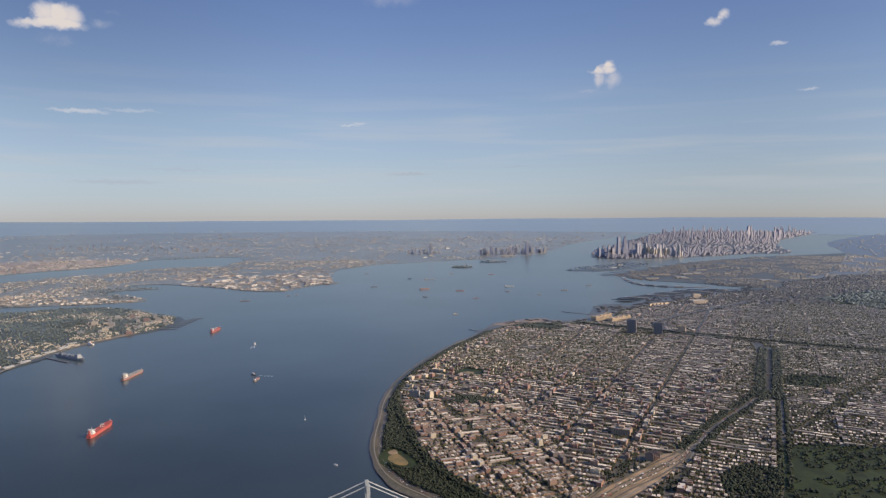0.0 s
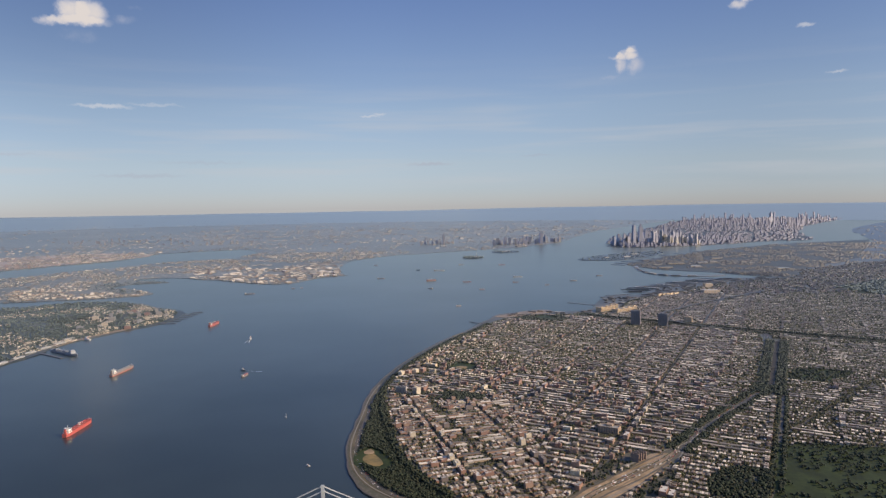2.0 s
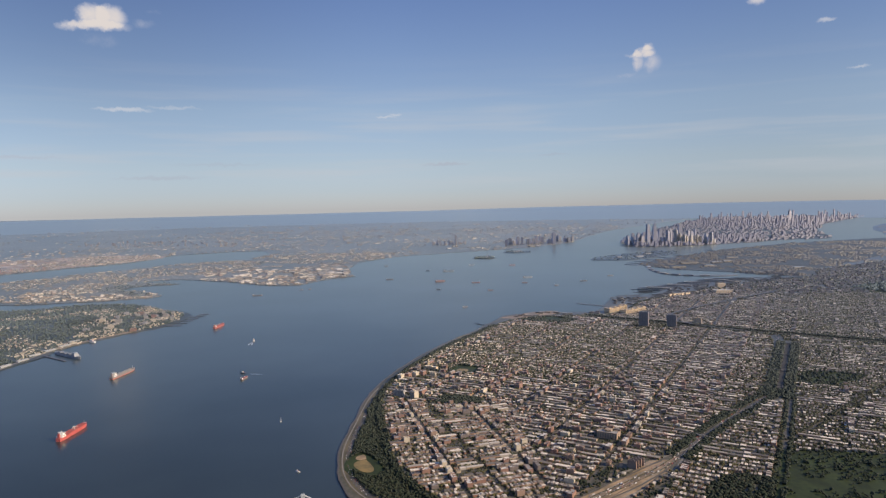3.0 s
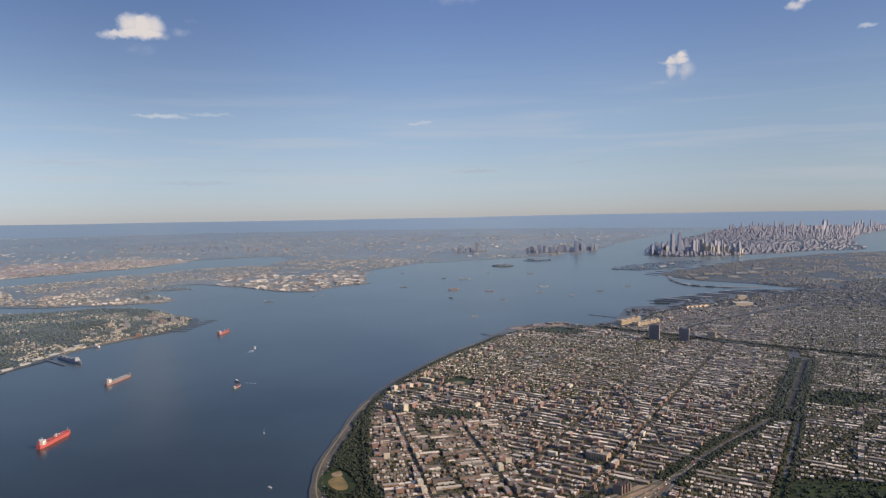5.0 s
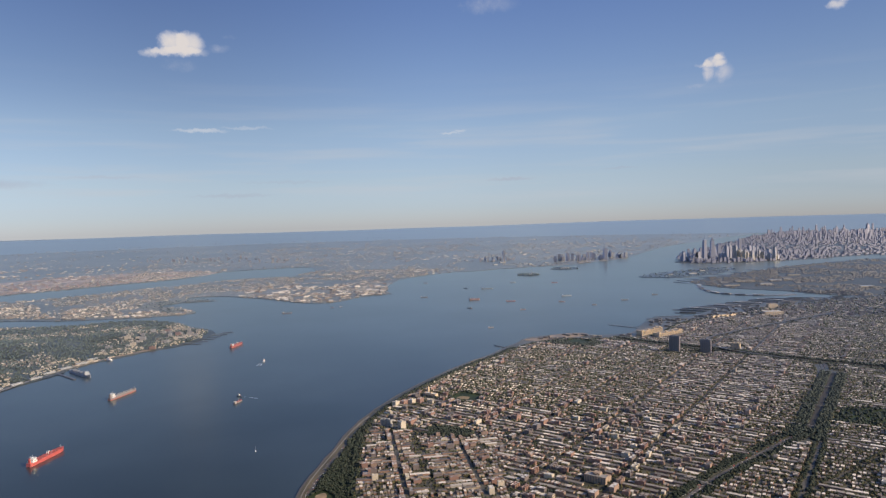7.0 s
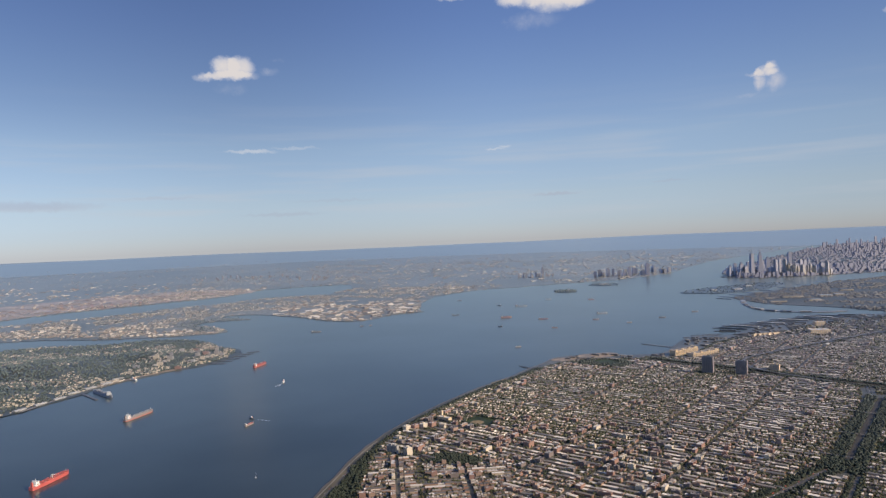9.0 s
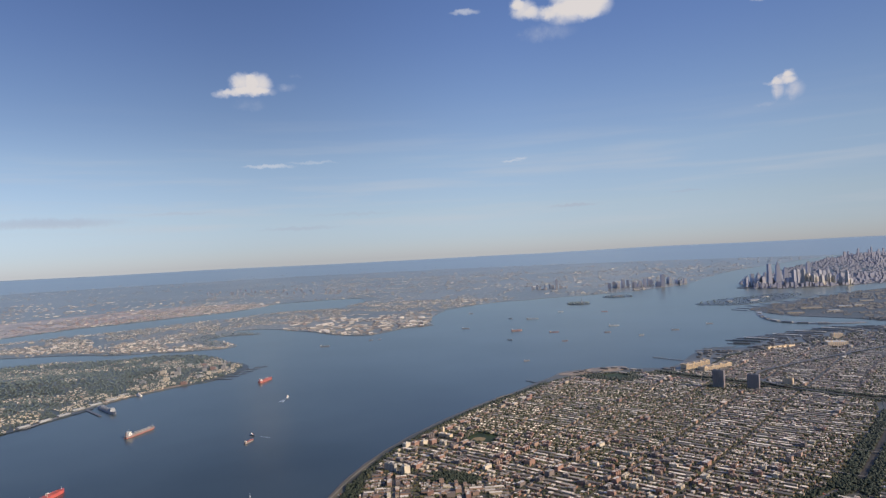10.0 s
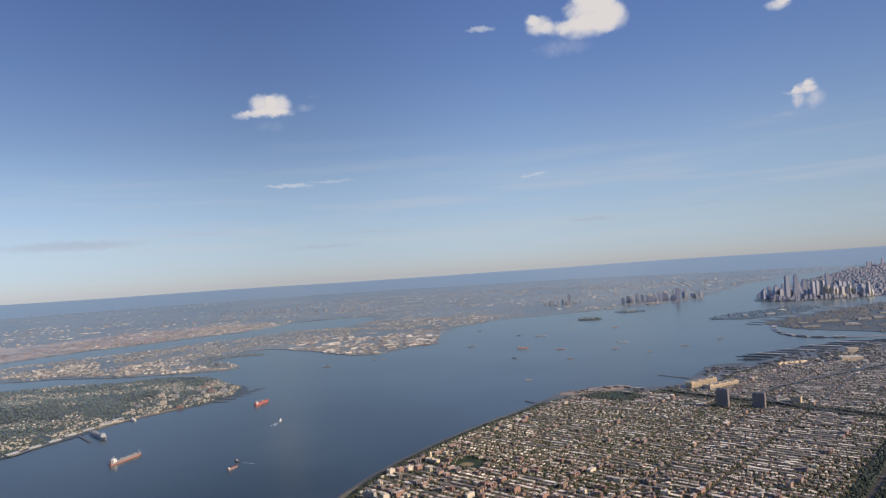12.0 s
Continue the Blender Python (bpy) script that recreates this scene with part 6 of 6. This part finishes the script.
isl = isl[np.hypot(isl[:, 0] - 34, isl[:, 1] - 1154) > 6]
crowns("island_trees", isl, "dark trees on the small harbour islands", material=M_FARTREE, flat=0.6)
for x, y, w, d, t in ((285, 1130, 18, 5, 40), (310, 1180, 14, 5, 40), (90, 1264, 16, 6, 20), (93, 1275, 12, 4, 20), (250, 1120, 10, 4, 40)):
    slab("brick_building", x, y, 0.4, w, d, 1.2, t, M_STONE, M_TARROOF, "low stone building on a harbour island", 0, 1)

# ---- suspension bridge tower ----
BX, BY, BA = -22.9, 194.3, radians(194.5)                # the bridge runs from here along this direction
bd, bn = Vector((math.cos(BA), math.sin(BA), 0)), Vector((-math.sin(BA), math.cos(BA), 0))
br = thing("suspension_bridge", "pale grey steel suspension bridge tower with cables", "bridge")
TOP, DECK = 21.1, 7.0


def along_bridge(s, n, z):
    p = Vector((BX, BY, z)) + bd * s + bn * n
    return (p.x, p.y, p.z)


turn = math.degrees(BA)
for side in (-1, 1):
    x, y, _ = along_bridge(0, side * 1.65, 0)
    part("tower_leg", G().box(x, y, -0.3, 1.3, 0.95, TOP, turn, 0.8), M_STEEL, br)
    part("saddle", G().box(x, y, TOP - 0.3, 1.25, 0.9, 0.5, turn, 0.8), M_STEEL, br)
x, y, _ = along_bridge(0, 0, 0)
part("portal", G().box(x, y, TOP - 3.2, 0.9, 2.4, 1.8, turn), M_STEEL, br)
part("portal", G().box(x, y, DECK - 0.9, 0.9, 2.4, 1.0, turn), M_STEEL, br)
part("pier_footing", G().box(x, y, -0.5, 3.0, 6.0, 0.9, turn), M_QUAY, br)
for side in (-1.85, -1.45, 1.45, 1.85):
    for lo, hi in ((0, 130), (0, -37)):
        g, n = G(), 18
        pts = []
        for k in range(n + 1):
            s = hi * k / n
            if hi > 0:
                z = DECK + 1.0 + (TOP - DECK - 1.0) * (1 - s / 65) ** 2
            else:
                z = TOP + (G1 + 3.0 - TOP) * (k / n) - 1.1 * math.sin(math.pi * k / n)
            pts.append(along_bridge(s, side, z))
        part("main_cable", g.tube(pts, 0.085), M_CABLE, br)
g = G()
for s0 in range(-40, 130, 10):
    x, y, _ = along_bridge(s0 + 5, 0, 0)
    g.box(x, y, DECK - 0.7, 10, 3.1, 0.7, turn)
part("deck", g, M_STEEL, br)
x, y, _ = along_bridge(-39, 0, 0)
part("anchorage", G().box(x, y, 0.1, 6, 5, 6.2, turn), M_QUAY, br)
x, y, _ = along_bridge(130, 0, 0)
part("far_leg", G().box(x, y, -0.3, 1.6, 4.4, TOP, turn, 0.85), M_STEEL, br)


# ---- ships ----
def hull_rings(L, W, D, z0):
    """Cross-sections of a hull from stern to bow."""
    rings = []
    for t, wk, lift in ((0, 0.62, 0.12), (0.06, 0.88, 0.04), (0.15, 1, 0), (0.5, 1, 0), (0.8, 1, 0), (0.9, 0.8, 0.05), (0.96, 0.45, 0.16), (1.0, 0.06, 0.25)):
        y, w = -L / 2 + L * t, W / 2 * wk
        top = z0 + D * (1 + lift)
        rings.append([(-w * 0.92, y, z0 - 0.1), (w * 0.92, y, z0 - 0.1), (w, y, z0 + D * 0.35), (w, y, top), (-w, y, top), (-w, y, z0 + D * 0.35)])
    return rings


def ship(x, y, turn, L, W, D, hull_m, deck_m, label, cargo="tanks", group="ships at anchor", boot=M_DARK, name="cargo_ship"):
    """A seagoing ship, bow along its +y."""
    ob = thing(name, label, "ship", group, pose(x, y, 0, 0, 0, turn))
    part("hull", G().loft(hull_rings(L, W, D, 0.0)), hull_m, ob)
    if boot is not None:
        part("boot_top", G().loft([[(p[0] * 1.03, p[1] * 1.002, -0.1), (q[0] * 1.03, q[1] * 1.002, -0.1), (q[0] * 1.08, q[1] * 1.002, D * 0.18), (q[0] * 1.08, q[1] * 1.002, D * 0.36), (p[0] * 1.08, p[1] * 1.002, D * 0.36), (p[0] * 1.08, p[1] * 1.002, D * 0.18)] for p, q, *_ in hull_rings(L, W, D, 0.0)]), boot, ob)
    part("deck", G().box(0, 0.02 * L, D * 1.02, W * 0.9, L * 0.8, 0.05), deck_m, ob)
    part("forecastle", G().prism([(-W * 0.38, L * 0.40), (W * 0.38, L * 0.40), (W * 0.18, L * 0.475), (-W * 0.18, L * 0.475)], D, D * 1.28), hull_m, ob)
    ys, s = -L * 0.385, L / 17
    house = part("superstructure", G().box(0, ys, D, W * 0.86, L * 0.12, 0.5 * s).box(0, ys + 0.1 * s, D + 0.5 * s, W * 0.72, L * 0.09, 0.45 * s).box(0, ys + 0.2 * s, D + 0.95 * s, W * 0.6, L * 0.065, 0.4 * s), M_WHITE, ob)
    part("bridge_wing", G().box(0, ys + 0.3 * s, D + 1.35 * s, W * 0.98, L * 0.032, 0.26 * s), M_WHITE, house)
    part("window_band", G().box(0, ys + 0.64 * s, D + 1.42 * s, W * 0.9, 0.03, 0.12 * s), M_GLASS, house)
    part("funnel", G().box(0, ys - L * 0.078, D, W * 0.26, L * 0.032, 1.6 * s, 0, 0.85), hull_m if hull_m is not M_DARK else M_ORANGE, ob)
    part("mast", G().rod((0, ys + 0.25 * s, D + 1.55 * s), (0, ys + 0.25 * s, D + 2.5 * s), 0.07 * s, 0.04 * s), M_WHITE, ob)
    part("foremast", G().rod((0, L * 0.43, D), (0, L * 0.43, D + 1.3 * s), 0.07 * s, 0.04 * s), M_WHITE, ob)
    if L > 12:
        for k in (-1, 1):
            part("lifeboat", G().box(k * W * 0.44, ys, D + 0.5 * s, W * 0.1, L * 0.04, 0.16 * s), M_ORANGE, ob)
            part("rail", G().box(k * W * 0.47, 0.02 * L, D * 1.02, 0.03, L * 0.78, 0.16 * s), hull_m, ob)
    if cargo == "tanks":
        part("pipe_rack", G().box(0, L * 0.06, D + 0.05, W * 0.14, L * 0.66, 0.22 * s), M_REDDECK if deck_m is not M_GREENDECK else M_TIN, ob)
        for k in (-1, 1):
            part("crane", G().rod((k * W * 0.12, L * 0.04, D), (k * W * 0.12, L * 0.04, D + 1.1 * s), 0.09 * s).rod((k * W * 0.12, L * 0.04, D + 1.1 * s), (k * W * 0.2, L * 0.13, D + 0.8 * s), 0.06 * s), M_WHITE, ob)
        for k in range(4):
            part("cross_pipe", G().box(0, -L * 0.16 + L * 0.13 * k, D + 0.05, W * 0.72, 0.1 * s, 0.12 * s), M_TIN, ob)
        for k in range(5):
            part("tank_hatch", G().box(W * 0.26 * (-1) ** k, -L * 0.2 + L * 0.12 * k, D + 0.04, W * 0.22, L * 0.05, 0.1 * s), deck_m, ob)
    elif cargo == "bulk":
        for k in range(6):
            part("hatch_cover", G().box(0, -L * 0.25 + L * 0.105 * k, D + 0.05, W * 0.6, L * 0.08, 0.2 * s), deck_m, ob)
        for k in range(3):
            part("crane", G().rod((0, -L * 0.19 + L * 0.21 * k, D), (0, -L * 0.19 + L * 0.21 * k, D + 0.7 * s), 0.12 * s).rod((0, -L * 0.19 + L * 0.21 * k, D + 0.7 * s), (0, -L * 0.06 + L * 0.21 * k, D + 0.6 * s), 0.06 * s), M_TIN, ob)
    return ob


ship(-160.6, 302.5, 1, 21.5, 3.3, 1.35, M_RED, M_REDDECK, "red tanker with white superstructure at anchor", "tanks", boot=None)
ship(-193.6, 404.0, -4, 23.5, 3.3, 1.2, M_HULLGREY, M_HATCH, "grey bulk carrier with orange waterline at anchor", "bulk", boot=M_ORANGE)
ship(-194.6, 554.5, -3, 18.5, 3.2, 1.4, M_ORANGE, M_REDDECK, "orange-red tanker with white superstructure at anchor", "tanks", boot=None)
ship(-26.8, 837, -70, 13, 2.4, 1.3, M_HAZERED, M_REDDECK, "distant hazy red ship at anchor", "tanks", boot=None)
SMALL = [(-22, 953, -80, 24, M_NAVY), (84, 869, -75, 19, M_NAVY), (77, 815, -80, 10, M_ORANGE), (18, 822, -78, 16, M_ORANGE), (-94, 864, -80, 14, M_DARK), (71, 1024, -75, 14, M_ORANGE), (149, 826, -80, 12, M_DARK), (190, 874, -78, 12, M_DARK), (-24, 765, 60, 9, M_DARK), (35, 754, -75, 9, M_ORANGE), (112, 788, -70, 8, M_DARK), (-224, 734, -75, 16, M_DARK), (10, 641, -60, 8, M_DARK), (9, 1034, -80, 12, M_WHITE), (-53, 961, 70, 9, M_DARK), (-124, 1036, -75, 10, M_DARK), (-186, 776, -70, 6, M_DARK), (-177, 781, -60, 5, M_DARK)]
for x, y, t, L, m in SMALL:
    # far red and dark hulls take duller colours that imitate haze
    L *= 0.68
    ship(x, y, t, L, L * 0.17, 0.6, {M_ORANGE: M_ORANGE if L > 9 else M_HAZERED, M_DARK: M_HULLGREY, M_NAVY: M_PALEHULL}.get(m, m), M_GREENDECK, {M_NAVY: "pale grey cargo ship at anchor", M_ORANGE: "small hazy red ship at anchor", M_DARK: "small dark ship at anchor", M_WHITE: "small white ship at anchor"}[m], "bulk", "small ships at anchor", None)
# grey ship alongside the island pier
ob = thing("docked_ship", "large grey ship moored at a pier", "ship", "", pose(-260, 452.5, 0, 0, 0, -121))
part("hull", G().loft(hull_rings(33, 4.2, 1.5, 0.0)), M_SLATE, ob)
part("deck", G().box(0, 0, 1.52, 3.7, 26, 0.06), M_SLATE, ob)
for yy, long, high in ((-10, 4.0, 0.7), (-4, 5.5, 0.4), (2, 4.5, 0.6)):
    part("deck_cargo", G().box(0, yy, 1.56, 2.9, long, high).box(0.4, yy, 1.56 + high, 1.6, long * 0.5, 0.3), M_SLATE, ob)
part("superstructure", G().box(0, 9.6, 1.56, 3.4, 4.2, 1.0).box(0, 9.8, 2.56, 2.8, 3.0, 0.7).box(0, 10.0, 3.26, 2.4, 1.8, 0.5), M_NAVY, ob)
part("funnel", G().box(0, 7.2, 1.56, 1.0, 1.2, 1.8, 0, 0.85), M_SLATE, ob)
for yy in (-7.5, -1, 5):
    part("derrick", G().rod((0, yy, 1.5), (0, yy, 3.6), 0.14, 0.08).rod((0, yy, 2.2), (0.6, yy + 2.2, 3.2), 0.07), M_NAVY, ob)
pier = part("pier", G().box(0, 0, 0.15, 30, 1.8, 0.3).box(-10, 0, -0.3, 1, 1.6, 0.5).box(5, 0, -0.3, 1, 1.6, 0.5).box(13, 0, -0.3, 1, 1.6, 0.5), M_PIER)
pier.matrix_basis = pose(-266, 446, 0, 0, 0, -31)
tagged(pier, "long grey pier on the island waterfront", "pier")
# tug with barge, and small craft with wakes
def tug(x, y, turn, k, m, label, name="tugboat"):
    ob = thing(name, label, "boat", "small craft", pose(x, y, 0, 0, 0, turn))
    part("hull", G().loft(hull_rings(4.0 * k, 1.2 * k, 0.6 * k, 0.0)), m, ob)
    part("deckhouse", G().box(0, 0.2 * k, 0.6 * k, 0.8 * k, 1.6 * k, 0.5 * k).box(0, 0.5 * k, 1.1 * k, 0.6 * k, 0.7 * k, 0.45 * k), M_WHITE, ob)
    part("funnel", G().rod((0, -0.6 * k, 0.6 * k), (0, -0.6 * k, 1.6 * k), 0.16 * k), M_ORANGE, ob)
    return ob


ship(-113.8, 393.5, -8, 7.6, 1.7, 0.7, M_HULLGREY, M_REDDECK, "small dark coaster with white superstructure", "tanks", boot=None)
tug(-119, 405.5, 75, 0.9, M_DARK, "small tugboat trailing a white wake")
tug(-145, 498, 20, 1.1, M_WHITE, "small white launch trailing a wake", "launch")
tug(-270, 497, 70, 1.6, M_WHITE, "small white ferry near the island", "ferry")
tug(-44, 261, 70, 0.45, M_WHITE, "tiny white motor boat", "launch")


def wake(x, y, turn, long, wide, label):
    """Two thin arms of foam that spread astern."""
    g = G()
    for s in (-1, 1):
        g.v += [(0, 0, 0), (s * wide * 0.5, -long, 0), (s * wide * 0.30, -long, 0), (s * 0.02, -0.1, 0)]
        b = len(g.v) - 4
        g.f.append((b, b + 1, b + 2, b + 3))
    ob = part("wake", g, M_WAKE)
    ob.matrix_basis = pose(x, y, 0.03, 0, 0, turn)
    return tagged(ob, label, "wake", kind="stuff")


wake(-116.6, 405.0, 75, 11, 1.2, "thin white wake behind a tugboat")
wake(-144.6, 496, 8, 12, 3.4, "forked white wake behind a launch")
sb = thing("sailboat", "small white sailboat on open water", "boat", "small craft", pose(-68.5, 318.5, 0, 0, 0, 30))
part("hull", G().loft(hull_rings(1.5, 0.45, 0.2, 0.0)), M_WHITE, sb)
part("mast", G().rod((0, 0.1, 0.2), (0, 0.1, 2.1), 0.03), M_WHITE, sb)
part("sail", G().prism([(-0.03, -0.6), (0.03, -0.6), (0.03, 0.08), (-0.03, 0.08)], 0.3, 2.0, 0.25), M_WHITE, sb)

# vehicles on the expressway, too many and too small to tell apart
cars = []
for k in range(420):
    i = random.randrange(4, len(HIGHWAY) - 1)
    (x0, y0), (x1, y1) = HIGHWAY[i], HIGHWAY[i + 1]
    t, w = random.random(), random.uniform(-1.9, 1.9)
    d = math.hypot(x1 - x0, y1 - y0)
    long = random.choice((0.42, 0.42, 0.45, 1.0))
    cars.append((x0 + (x1 - x0) * t - (y1 - y0) / d * w, y0 + (y1 - y0) * t + (x1 - x0) / d * w, G1 + 0.05, long, 0.19, 0.15 if long < 0.6 else 0.3, math.degrees(math.atan2(y1 - y0, x1 - x0))))
for k in range(160):
    i = random.randrange(2, 39)
    (x0, y0), (x1, y1) = DRIVE[i], DRIVE[i + 1]
    t, w, d = random.random(), random.uniform(-1.0, 1.0), math.hypot(x1 - x0, y1 - y0)
    cars.append((x0 + (x1 - x0) * t - (y1 - y0) / d * w, y0 + (y1 - y0) * t + (x1 - x0) / d * w, 0.4, 0.42, 0.19, 0.15, math.degrees(math.atan2(y1 - y0, x1 - x0))))
M_CAR = mat("car_paint", [(0.5, 0.5, 0.5), (0.6, 0.6, 0.6)], 1.0, 0.35, island=[(0.1, 0.1, 0.11), (1.4, 1.4, 1.4), (0.5, 0.5, 0.52), (1.3, 1.25, 1.2), (0.6, 0.12, 0.1), (0.2, 0.22, 0.3)])
boxes("cars", cars, M_CAR, M_CAR, "cars and trucks on the expressways", "cars")
